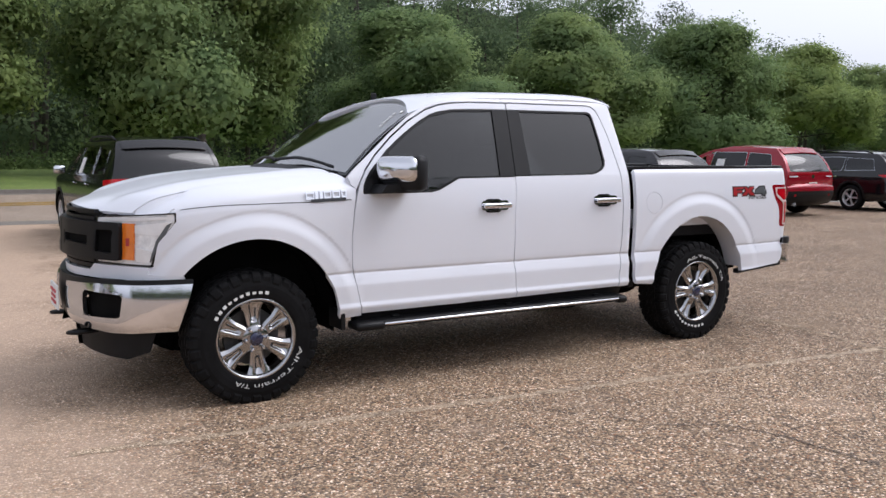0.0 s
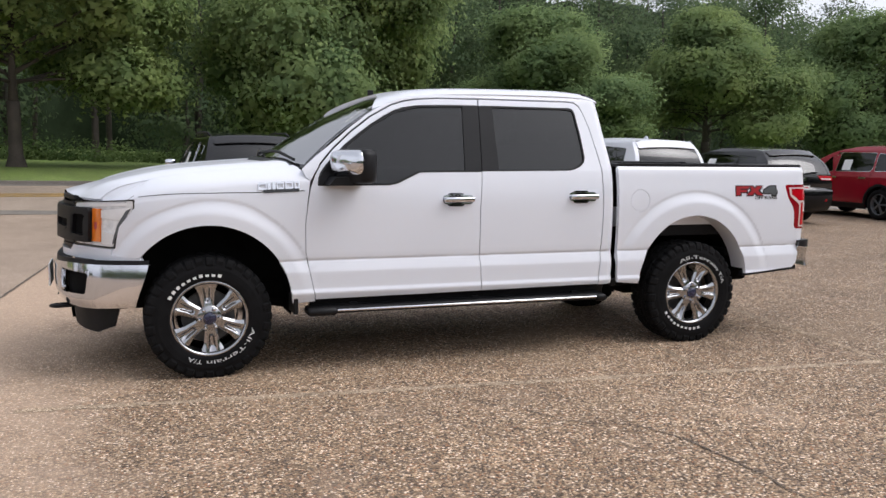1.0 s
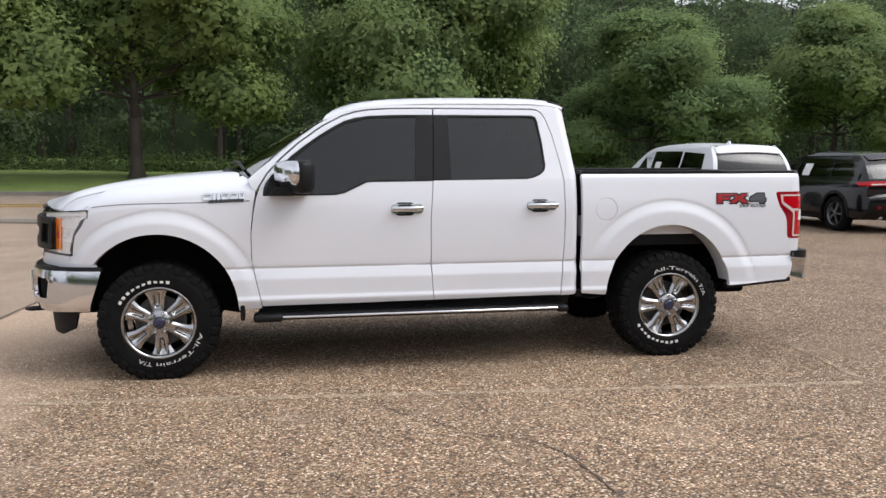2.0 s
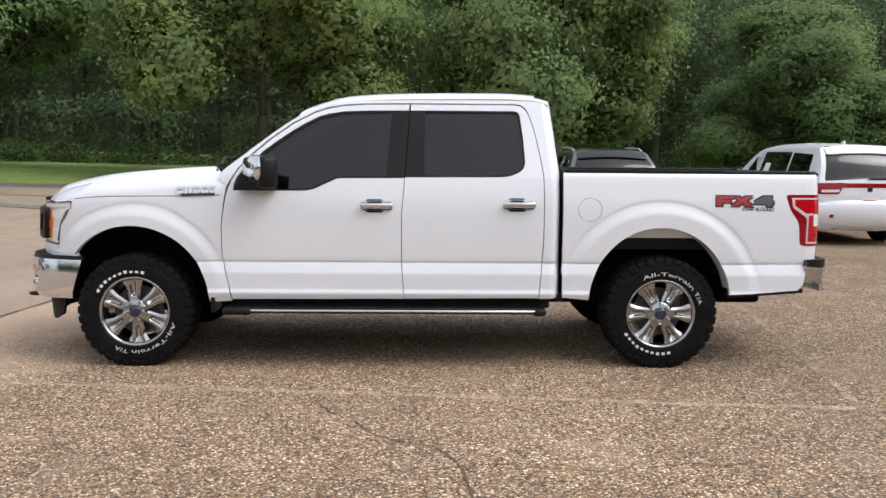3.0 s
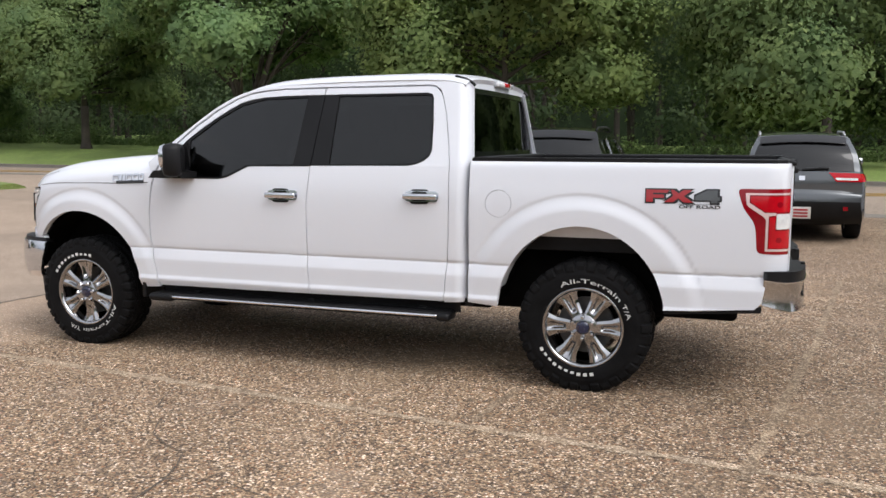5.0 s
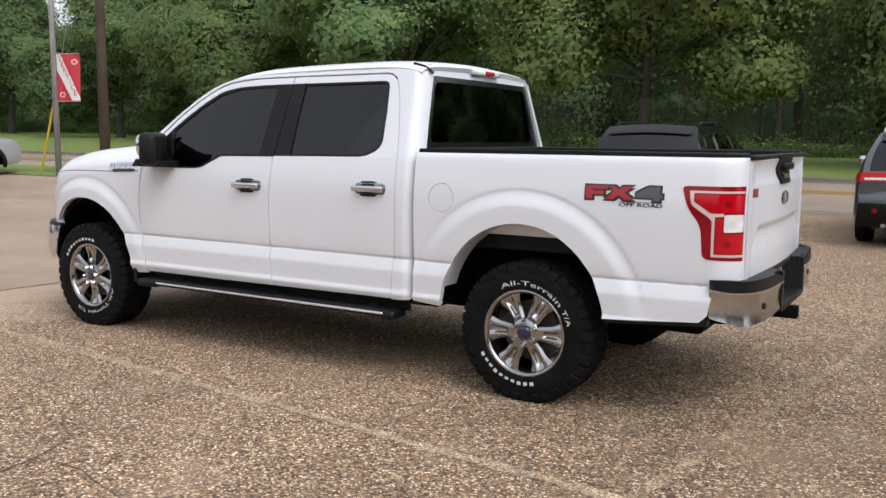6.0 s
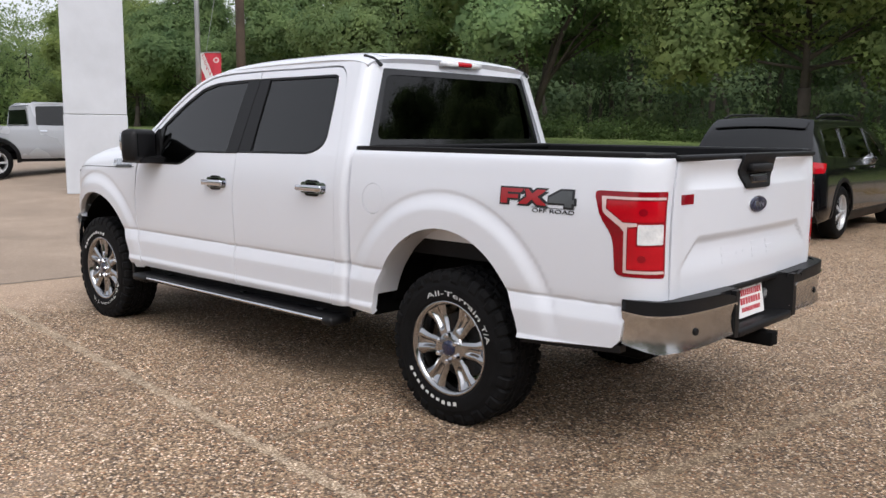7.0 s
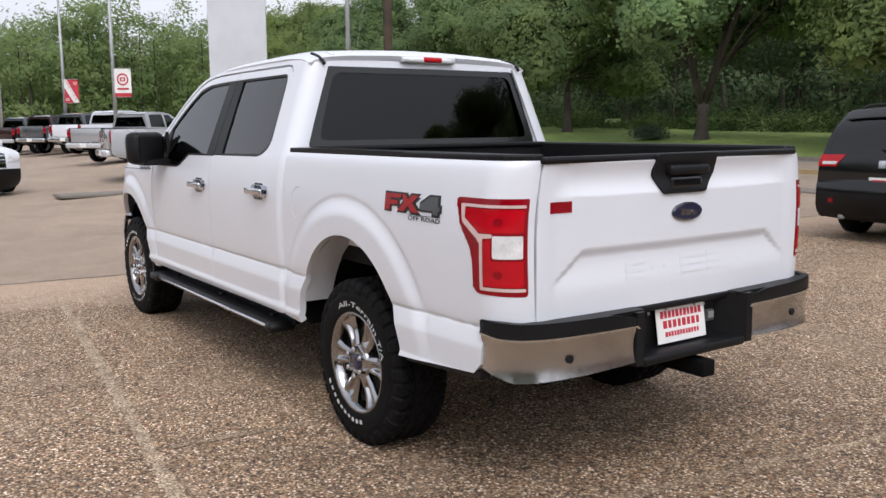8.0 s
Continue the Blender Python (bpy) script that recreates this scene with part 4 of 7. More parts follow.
GRILLE = [(N0, 0.795), (-1.06, 0.805), (-1.02, 0.845), (-1.015, 1.12), (-1.05, 1.150), (N0, 1.172)]
for other in (False, True):
    back = panel("grille", GRILLE, nose_fn(-0.03), black_plastic, truck, 0.03, mirror=other, du=0.05, dv=0.05, label="black grille with two thick bars")
    for z in (1.145, 1.105, 0.855, 0.825):
        panel("grille_slat", [(N0, z - 0.012), (-1.04, z - 0.012), (-1.04, z + 0.010), (N0, z + 0.012)], nose_fn(0.005), black_plastic, back, 0.03, mirror=other, du=0.05, dv=0.03)
    panel("grille_bar", rounded([(N0, 0.872), (-0.80, 0.868), (-0.788, 0.89), (-0.788, 1.06), (-0.80, 1.088), (N0, 1.092)], [0, 0.02, 0.02, 0.02, 0.02, 0]), nose_fn(0.045), black_plastic, back, 0.05,
          [rounded([(N0 + 0.10, 0.955), (-1.06, 0.950), (-1.05, 1.005), (N0 + 0.10, 1.005)], 0.012), rounded([(-0.985, 0.915), (-0.845, 0.910), (-0.838, 1.045), (-0.975, 1.045)], 0.015)], mirror=other, du=0.03, dv=0.03, roll=0.008)
    panel("bar_recess", rounded([(N0, 0.89), (-0.82, 0.89), (-0.82, 1.07), (N0, 1.07)], [0, 0.02, 0.02, 0]), nose_fn(0.014), underbody, back, 0.012, mirror=other, du=0.04, dv=0.04)

BUMP, BUMP_LEN = plan_line([(-0.945, 0.0), (-0.925, 0.25), (-0.865, 0.52), (-0.79, 0.68), (-0.70, 0.79), (-0.58, 0.865), (-0.44, 0.912), (-0.36, 0.93)])


def bump_fn(off=0.0):
    def fn(d, z):
        x, y, nx, ny = BUMP(abs(d))
        o = off + 0.018 * math.sin(math.pi * min(1, max(0, (z - 0.45) / 0.33))) - 0.02 * (1 - sstep(0.44, 0.52, z))
        return (x + nx * o, (-1 if d >= 0 else 1) * (y + ny * o), z)
    return fn


BL = BUMP_LEN
fog = rounded([(0.475, 0.540), (0.805, 0.550), (0.825, 0.685), (0.485, 0.695)], 0.03)
for other in (False, True):
    bmp = panel("front_bumper", [(0.20, 0.470), (0.70, 0.452), (BL - 0.09, 0.470), (BL - 0.005, 0.745), (0.62, 0.742), (0.36, 0.725), (0.20, 0.715)], bump_fn(), chrome, truck, 0.03, [fog], mirror=other, du=0.03, dv=0.02, roll=0.005, label="chrome front bumper")
    panel("fog_recess", rounded([(0.455, 0.52), (0.85, 0.53), (0.865, 0.70), (0.465, 0.71)], 0.02), bump_fn(-0.05), underbody, bmp, 0.02, mirror=other, du=0.05, dv=0.05)
    panel("bumper_cap", [(0.0, 0.712), (0.20, 0.712), (0.36, 0.722), (0.62, 0.740), (BL, 0.743), (BL + 0.03, 0.772), (0.62, 0.768), (0.36, 0.752), (0.0, 0.742)], bump_fn(-0.012), black_plastic, bmp, 0.06, mirror=other, du=0.05, dv=0.03)
    panel("bumper_centre", [(0.0, 0.45), (0.30, 0.45), (0.30, 0.73), (0.0, 0.73)], bump_fn(-0.015), black_plastic, bmp, 0.04, mirror=other, du=0.05, dv=0.05)
    panel("air_dam", [(0.10, 0.275), (0.80, 0.280), (0.98, 0.33), (1.05, 0.465), (0.0, 0.47), (0.0, 0.275)], lambda d, z: (bump_fn()(d * 0.9, z)[0] + 0.07 + 0.10 * (0.47 - z), bump_fn()(d * 0.9, z)[1] * 0.93, z), liner_black, truck, 0.02, mirror=other, du=0.06, dv=0.06)
    sg = 1 if other else -1
    part("tow_hook", tube([(-0.80, sg * 0.36, 0.43), (-0.93, sg * 0.36, 0.425), (-0.965, sg * 0.39, 0.425), (-0.93, sg * 0.42, 0.425), (-0.80, sg * 0.42, 0.43)], 0.013, 8), black_plastic, bmp, "black tow hook", True)
plate = part("front_plate", box((-0.985, 0.0, 0.60), (0.012, 0.305, 0.152), 0.004), paper, truck, "white dealer plate with red print")
for z, w in ((0.635, 0.22), (0.60, 0.17), (0.565, 0.20)):
    part("print_bar", box((-0.9935, 0.0, z), (0.006, w, 0.018)), sign_red, plate)

# mirrors: the heads sweep back towards their outer ends
for sg in (-1, 1):
    swing = Matrix.Rotation(radians(-31 * sg), 4, "Z")
    mir = part("door_mirror", box((0.926, sg * 1.098, 1.367), (0.13, 0.284, 0.222), 0.04, swing), black_plastic, truck, "door mirror with a chrome cap", True)
    part("mirror_cap", box((0.888, sg * 1.090, 1.390), (0.128, 0.298, 0.164), 0.045, swing), chrome, mir, "chrome mirror cap", True)
    part("mirror_arm", prism([(0.74, 1.245), (1.00, 1.245), (1.00, 1.285), (0.88, 1.30), (0.78, 1.295)], 0.20, "y", 0.93 if sg > 0 else -1.13), black_plastic, mir)
    part("mirror_sail", prism([(0.712, 1.248), (0.95, 1.248), (0.925, 1.48), (0.80, 1.40), (0.74, 1.33)], 0.02, "y", 0.925 if sg > 0 else -0.945), black_plastic, mir)
    part("mirror_glass", box(Vector((0.918, sg * 1.10, 1.368)) + swing @ Vector((0.066, 0, 0)), (0.006, 0.245, 0.160), 0.002, swing), mirror_face, mir)


# cab back, bed and tailgate
def back_fn(y, z):
    return (2.968 - 0.065 * max(0, (z - 1.36) / 0.48) - 0.03 * (y / 0.82) ** 2, y, z)


back_hole = rounded([(-0.800, 1.392), (0.800, 1.392), (0.655, 1.835), (-0.655, 1.835)], 0.03)
panel("cab_back", [(-0.835, 0.56), (0.835, 0.56), (0.828, 1.36), (0.655, 1.868), (0.40, 1.895), (-0.40, 1.895), (-0.655, 1.868), (-0.828, 1.36)], back_fn, white_paint, truck, 0.03, [back_hole], du=0.06, dv=0.05)
rear_glass = panel("rear_window", back_hole, lambda y, z: (2.937 - 0.037 * max(0, (z - 1.36) / 0.48) - 0.03 * (y / 0.82) ** 2, y, z), glass_back, truck, 0.006, du=0.1, dv=0.1, lift=-0.002, label="dark tinted rear window")
panel("window_border", back_hole, back_fn, gloss_black, rear_glass, 0.004, [rounded([(-0.735, 1.43), (0.735, 1.43), (0.615, 1.80), (-0.615, 1.80)], 0.05)], du=0.1, dv=0.1, lift=0.003)
for sg in (-1, 1):
    part("roof_ditch_trim", tube([(2.79, sg * 0.690, 1.906), (2.86, sg * 0.688, 1.888), (2.90, sg * 0.685, 1.866), (2.920, sg * 0.680, 1.845)], 0.010, 6), black_plastic, truck)
stop = part("stop_lamp", box((2.915, 0.0, 1.884), (0.045, 0.37, 0.034), 0.012), lens_clear, truck, "high centre stop lamp, red between clear ends", True)
part("stop_lens", box((2.921, 0.02, 1.886), (0.045, 0.13, 0.030), 0.01), lens_red, stop, "", True)

for sg in (-1, 1):
    outer = [Vector(bed_side(2.98 + 1.92 * k / 24, 1.372)) for k in range(25)]
    rail = prism([(p.x, -sg * (p.y + 0.004)) for p in outer] + [(4.795, sg * 0.745), (4.75, sg * 0.795), (2.98, sg * 0.795)], 0.024, "z", 1.373)
    bmesh.ops.bevel(rail, geom=[e for e in rail.edges if all(v.co.z > 1.39 for v in e.verts) and len(e.link_faces) == 2 and e.calc_face_angle(0) > 1], offset=0.008, segments=2, profile=0.5, affect="EDGES")
    part("bed_rail", rail, black_plastic, truck, "black plastic bed rail cap")
    part("bed_wall", box((3.90, sg * 0.795, 1.11), (1.80, 0.02, 0.56), 0.004), liner_black, truck)
    part("bed_inner", box((3.68, sg * 0.815, 0.990), (1.36, 0.012, 0.15), 0.003), white_paint, truck)
    part("wheel_house", box((3.66, sg * 0.66, 0.99), (1.10, 0.28, 0.24), 0.05), liner_black, truck)
part("bed_floor", box((3.88, 0, 0.865), (1.78, 1.56, 0.03)), liner_black, truck)
part("bed_front", box((3.005, 0, 1.12), (0.03, 1.62, 0.54), 0.006), liner_black, truck)
part("bed_front_rail", box((3.01, 0, 1.388), (0.06, 1.62, 0.026), 0.008), black_plastic, truck, "", True)


def gate_fn(y, z):
    x = 4.845 - 0.030 * (y / 0.77) ** 2
    if z > 1.235:
        x -= 0.016 * math.sin(math.pi * min(1, (z - 1.235) / 0.125)) * sstep(0.77, 0.60, abs(y))
    if abs(y) > 0.70:
        x += 0.006 * sstep(0.70, 0.76, abs(y))
    wide = 0.58 + 0.14 * sstep(1.03, 0.87, z)
    k = sstep(wide + 0.02, wide - 0.02, abs(y))
    if 0.85 < z < 1.035:
        x -= k * 0.016 * sstep(1.035, 0.992, z) * sstep(0.85, 0.985, z)
    if z < 0.74:
        x -= 0.02 * (0.74 - z) / 0.08
    return (x, y, z)


gate = panel("tailgate", [(-0.794, 0.752), (0.794, 0.752), (0.796, 1.10), (0.785, 1.25), (0.773, 1.32), (0.762, 1.360), (-0.762, 1.360), (-0.773, 1.32), (-0.785, 1.25), (-0.796, 1.10)], gate_fn, white_paint, truck, 0.05, du=0.03, dv=0.0125, roll=0.003, label="white tailgate with a black handle bezel")
part("gate_cap", box((4.806, 0, 1.373), (0.056, 1.55, 0.026), 0.009), black_plastic, gate, "black cap along the tailgate top", True)
bez = panel("gate_bezel", rounded([(-0.185, 1.384), (-0.205, 1.30), (-0.150, 1.222), (0.105, 1.222), (0.175, 1.30), (0.175, 1.384)], 0.012)[::-1], gate_fn, black_plastic, gate, 0.02, du=0.04, dv=0.03, lift=0.012, label="black tailgate handle bezel")
part("gate_handle", box((4.85, -0.01, 1.318), (0.05, 0.24, 0.04), 0.012), black_plastic, bez, "", True)
part("gate_recess", box((4.845, -0.01, 1.266), (0.022, 0.19, 0.05), 0.012), gloss_black, bez)
oval = arc(0.0, 1.142, 0.095, 0.040, 0, 352, 32)
badge = panel("gate_badge", oval, gate_fn, chrome, gate, 0.01, lift=0.008, du=0.05, dv=0.04, roll=0.004, label="oval badge, dark blue with a bright rim")
panel("badge_face", arc(0.0, 1.142, 0.086, 0.0335, 0, 352, 32), gate_fn, badge_blue, badge, 0.006, lift=0.012, du=0.05, dv=0.04)
for k in range(3):
    panel("badge_mark", rounded([(-0.05 + 0.034 * k, 1.128), (-0.022 + 0.034 * k, 1.128), (-0.016 + 0.034 * k, 1.158 - 0.006 * k), (-0.046 + 0.034 * k, 1.158 - 0.006 * k)], 0.006), gate_fn, chrome, badge, 0.004, lift=0.0145, du=0.05, dv=0.04)
panel("gate_sticker", [(-0.735, 1.175), (-0.63, 1.175), (-0.63, 1.218), (-0.735, 1.218)], gate_fn, lens_dark_red, gate, 0.002, lift=0.002, du=0.05, dv=0.05, label="small dark red sticker")
for k, w in enumerate((0.12, 0.035, 0.05, 0.14, 0.13)):
    x0 = (-0.34, -0.19, -0.12, -0.02, 0.15)[k]
    for z in ((0.952, 0.922, 0.892) if w > 0.1 else (0.922,)):
        panel("embossed_bar", rounded([(x0, z - 0.008), (x0 + w, z - 0.008), (x0 + w, z + 0.008), (x0, z + 0.008)], 0.005), gate_fn, white_paint, gate, 0.004, lift=0.004, du=0.05, dv=0.05, roll=0.003)

for other in (False, True):
    tl = panel("tail_lamp", TAIL_LAMP, bed_side, lens_dark_red, truck, 0.04, mirror=other, du=0.02, dv=0.02, lift=0.003, roll=0.005, label="red tail lamp with a pale C-shaped band")
    band = rounded([(4.570, 1.213), (4.872, 1.213), (4.872, 1.202), (4.592, 1.202), (4.592, 1.160), (4.676, 1.106), (4.742, 1.106), (4.742, 1.092), (4.698, 1.088), (4.698, 0.906), (4.876, 0.902), (4.878, 0.890), (4.684, 0.894), (4.684, 1.068), (4.666, 1.086), (4.588, 1.138), (4.578, 1.152)], 0.004)
    panel("lamp_band", band, bed_side, lens_frost, tl, 0.005, mirror=other, du=0.02, dv=0.02, lift=0.006)
    panel("lamp_lens", rounded([(4.599, 1.196), (4.868, 1.196), (4.868, 1.110), (4.678, 1.110), (4.599, 1.164)], 0.008), bed_side, lens_red, tl, 0.005, mirror=other, du=0.02, dv=0.02, lift=0.006)
    panel("lamp_lens", rounded([(4.704, 0.912), (4.870, 0.908), (4.868, 1.006), (4.738, 1.006), (4.738, 1.084), (4.704, 1.080)], 0.006), bed_side, lens_red, tl, 0.005, mirror=other, du=0.02, dv=0.02, lift=0.006)
    for zc in (1.150, 0.955):
        panel("bulb_reflector", arc(4.765, zc, 0.020, 0.016, 0, 330, 10), bed_side, lens_dark_red, tl, 0.003, mirror=other, du=0.02, dv=0.02, lift=0.0075)
    panel("reverse_lens", rounded([(4.745, 1.015), (4.866, 1.015), (4.866, 1.100), (4.745, 1.100)], 0.008), bed_side, lens_clear, tl, 0.005, mirror=other, du=0.02, dv=0.02, lift=0.008, label="clear reversing lens")

RB, RB_LEN = plan_line([(4.685, 0.962), (4.765, 0.953), (4.845, 0.905), (4.892, 0.80), (4.917, 0.60), (4.927, 0.30), (4.929, 0.0)])


def rear_fn(d, z):
    x, y, nx, ny = RB(d)
    o = 0.012 * math.sin(math.pi * min(1, max(0, (z - 0.55) / 0.17)))
    return (x - nx * o, -(y - ny * o), z)


for other in (False, True):
    rb = panel("rear_bumper", [(0.0, 0.590), (0.16, 0.556), (0.50, 0.560), (0.755, 0.570), (0.775, 0.60), (0.740, 0.700), (0.72, 0.712), (0.10, 0.716), (0.0, 0.728)], rear_fn, worn_chrome, truck, 0.03, mirror=other, du=0.03, dv=0.02, roll=0.004, label="dulled chrome rear bumper with black step pads")
    panel("bumper_lip", [(0.0, 0.727), (0.10, 0.715), (0.72, 0.711), (0.735, 0.703), (0.742, 0.706), (0.728, 0.719), (0.10, 0.723), (0.0, 0.735)], rear_fn, chrome, rb, 0.01, mirror=other, du=0.03, dv=0.02, lift=0.004)
    panel("step_pad", [(-0.01, 0.735), (0.10, 0.722), (0.73, 0.718), (0.75, 0.745), (0.60, 0.772), (0.10, 0.780), (-0.01, 0.780)], rear_fn, black_plastic, rb, 0.04, mirror=other, du=0.03, dv=0.02, roll=0.010, lift=0.0)
    sg = 1 if other else -1
    pad = prism([(4.70, sg * 0.935), (4.80, sg * 0.905), (4.868, sg * 0.80), (4.892, sg * 0.60), (4.900, sg * 0.30), (4.76, sg * 0.30), (4.76, sg * 0.60), (4.755, sg * 0.80)], 0.020, "z", 0.752)
    part("step_top", pad, black_plastic, rb)
    part("sensor", lathe([(0.004, -0.005), (0.014, -0.005), (0.017, -0.003), (0.017, 0.02)], 16), black_plastic, rb).matrix_basis = pose(4.899, sg * 0.70, 0.632, 0, 0, 83 if sg < 0 else 97)
bc = part("bumper_centre", box((4.800, 0, 0.660), (0.02, 0.72, 0.19), 0.005), black_plastic, truck, "black centre of the rear bumper around the plate")
part("centre_step", box((4.862, 0, 0.560), (0.130, 0.64, 0.040), 0.012), black_plastic, bc, "", True)
for sg in (-1, 1):
    cheek = prism([(4.795, sg * 0.235), (4.925, sg * 0.325), (4.925, sg * 0.365), (4.795, sg * 0.365)], 0.218, "z", 0.550)
    part("centre_cheek", cheek, black_plastic, bc)
part("bumper_back", box((4.74, 0, 0.66), (0.10, 1.7, 0.18), 0.01), underbody, bc)
part("centre_top", box((4.818, 0, 0.757), (0.076, 0.66, 0.026), 0.006), black_plastic, bc, "", True)
part("trailer_socket", box((4.816, 0.205, 0.668), (0.02, 0.052, 0.052), 0.007), badge_grey, bc)
part("socket_lid", box((4.827, 0.205, 0.672), (0.006, 0.036, 0.030), 0.002), galvanised, bc)
for y in (0.172, -0.18):
    part("bolt", box((4.812, y, 0.722), (0.008, 0.014, 0.014), 0.003), galvanised, bc)
lean_back = Matrix.Rotation(radians(-9), 4, "Y")
rear_plate = part("rear_plate", box((4.834, 0.0, 0.666), (0.006, 0.305, 0.152), 0.002, lean_back), paper, truck, "white dealer plate with red print")
# its red print, letter by letter as bars
for z, w, h, n_bars in ((0.710, 0.262, 0.030, 11), (0.669, 0.235, 0.032, 8), (0.628, 0.215, 0.020, 12)):
    for k in range(n_bars):
        wide = w / n_bars * (0.74, 0.62, 0.70, 0.55)[k % 4]
        part("print_bar", box((4.8375 + (0.666 - z) * 0.158, -w / 2 + (k + 0.5) * w / n_bars, z), (0.003, wide, h), 0, lean_back), sign_red, rear_plate)
for y in (-0.09, 0.09):
    part("plate_screw", box((4.827, y, 0.733), (0.008, 0.012, 0.010), 0.002), galvanised, rear_plate)
hitch = part("hitch_receiver", box((4.80, 0.05, 0.480), (0.30, 0.075, 0.070), 0.006), underbody, truck, "dark tow hitch receiver, rusty at the edges", True)
part("hitch_bar", box((4.62, 0, 0.50), (0.08, 0.95, 0.07), 0.01), underbody, hitch)
for y in (-0.32, 0.40):
    part("rusty_bracket", box((4.79, y, 0.535), (0.05, 0.14, 0.03), 0.006), rust, hitch)

# badges on the side
for other in (False, True):
    fender_badge = panel("fender_badge", [(0.345, 1.172), (0.575, 1.172), (0.575, 1.192), (0.345, 1.192)], fender_side, badge_black, truck, 0.006, mirror=other, du=0.05, dv=0.02, lift=0.006, label="chrome and black model badge, kept as plain blocks")
    for x0, x1 in ((0.312, 0.366), (0.372, 0.392), (0.402, 0.422), (0.430, 0.476), (0.486, 0.535), (0.545, 0.578)):
        panel("badge_block", [(x0, 1.188), (x1, 1.188), (x1, 1.228), (x0, 1.228)], fender_side, chrome, fender_badge, 0.008, [[(x0 + 0.007, 1.197), (x1 - 0.007, 1.197), (x1 - 0.007, 1.218), (x0 + 0.007, 1.218)]] if x1 - x0 > 0.03 else [], mirror=other, du=0.05, dv=0.02, lift=0.010)
    bed_badge = panel("bed_decal", [(4.215, 1.1425), (4.438, 1.1425), (4.438, 1.145), (4.215, 1.145)], bed_side, badge_black, truck, 0.002, mirror=other, du=0.05, dv=0.02, lift=0.002, label="red and grey off-road decal")
    for shape, mt in (([(4.036, 1.154), (4.074, 1.154), (4.074, 1.178), (4.135, 1.178), (4.135, 1.196), (4.074, 1.196), (4.074, 1.206), (4.150, 1.206), (4.165, 1.223), (4.036, 1.223)], badge_red),
                      ([(4.135, 1.154), (4.185, 1.154), (4.214, 1.178), (4.243, 1.154), (4.295, 1.154), (4.243, 1.190), (4.290, 1.223), (4.240, 1.223), (4.214, 1.203), (4.190, 1.223), (4.170, 1.223), (4.185, 1.190)], badge_red),
                      ([(4.305, 1.168), (4.390, 1.168), (4.390, 1.153), (4.424, 1.153), (4.424, 1.168), (4.436, 1.168), (4.436, 1.186), (4.424, 1.186), (4.424, 1.224), (4.370, 1.224), (4.305, 1.190)], badge_grey)):
        panel("decal_block", shape, bed_side, mt, bed_badge, 0.002, mirror=other, du=0.05, dv=0.02, lift=0.005)
        for ox, oz in ((0.012, 0.008), (-0.007, -0.008), (0.012, -0.008), (-0.007, 0.008)):
            panel("decal_edge", [(a + ox, b + oz) for a, b in shape], bed_side, badge_black, bed_badge, 0.002, mirror=other, du=0.05, dv=0.02, lift=0.0025 + 0.0005 * (ox > 0) + 0.0003 * (oz > 0))
    if not other:
        pts, faces = letters("OFF ROAD", 0.018)
        w = max(p[0] for p in pts)
        pts = [Vector(bed_side(4.215 + p[0] / w * 0.225, 1.121 + p[1])) + Vector((0, -0.003, 0)) for p in pts]
        mesh_of("decal_words", pts, faces, badge_black, bed_badge)
        mesh_of("decal_words", [p + Vector((0.0022, -0.0004, 0.0012)) for p in pts], faces, badge_black, bed_badge)

# running boards
for sg in (-1, 1):
    rb = part("running_board", box((1.76, sg * 0.945, 0.412), (2.20, 0.15, 0.045), 0.018), black_plastic, truck, "black running board with a chrome strip", True)
    for x in (0.72, 2.82):
        part("board_end", box((x, sg * 0.95, 0.405), (0.20 if x < 1 else 0.09, 0.165, 0.055), 0.022), black_plastic, rb, "", True)
    part("chrome_strip", box((1.80, sg * 1.016, 0.412), (1.97, 0.026, 0.018), 0.008), chrome, rb, "chrome strip", True)
    for x in (0.95, 1.85, 2.65):
        part("bracket", box((x, sg * 0.80, 0.43), (0.06, 0.26, 0.03), 0.006), black_plastic, rb)

# underside
part("frame", box((1.95, 0, 0.51), (5.2, 1.05, 0.22), 0.03), underbody, truck)
part("floor_pan", box((1.85, 0, 0.57), (2.5, 1.80, 0.22), 0.02), underbody, truck)
part("engine_bay", box((0.0, 0, 0.80), (1.2, 1.16, 0.5), 0.05), underbody, truck)
part("rear_axle", tube([(REAR_AXLE, -0.75, HUB_Z), (REAR_AXLE, 0.75, HUB_Z)], 0.05, 12), underbody, truck)
part("differential", box((REAR_AXLE, 0, HUB_Z), (0.30, 0.28, 0.28), 0.09), underbody, truck)
part("front_axle", tube([(0, -0.75, HUB_Z), (0, 0.75, HUB_Z)], 0.04, 12), underbody, truck)
part("exhaust", tube([(2.4, 0.45, 0.46), (3.9, 0.55, 0.50), (4.35, 0.80, 0.45), (4.45, 0.93, 0.44)], 0.04, 12), rust, truck)
part("spare_tyre", lathe([(0.15, -0.10), (0.33, -0.11), (0.37, 0), (0.33, 0.11), (0.15, 0.10)], 32), rubber, truck).matrix_basis = pose(4.35, 0, 0.56, 90)
part("rear_cross_panel", box((4.40, 0, 0.68), (0.62, 1.6, 0.06), 0.01), underbody, truck)
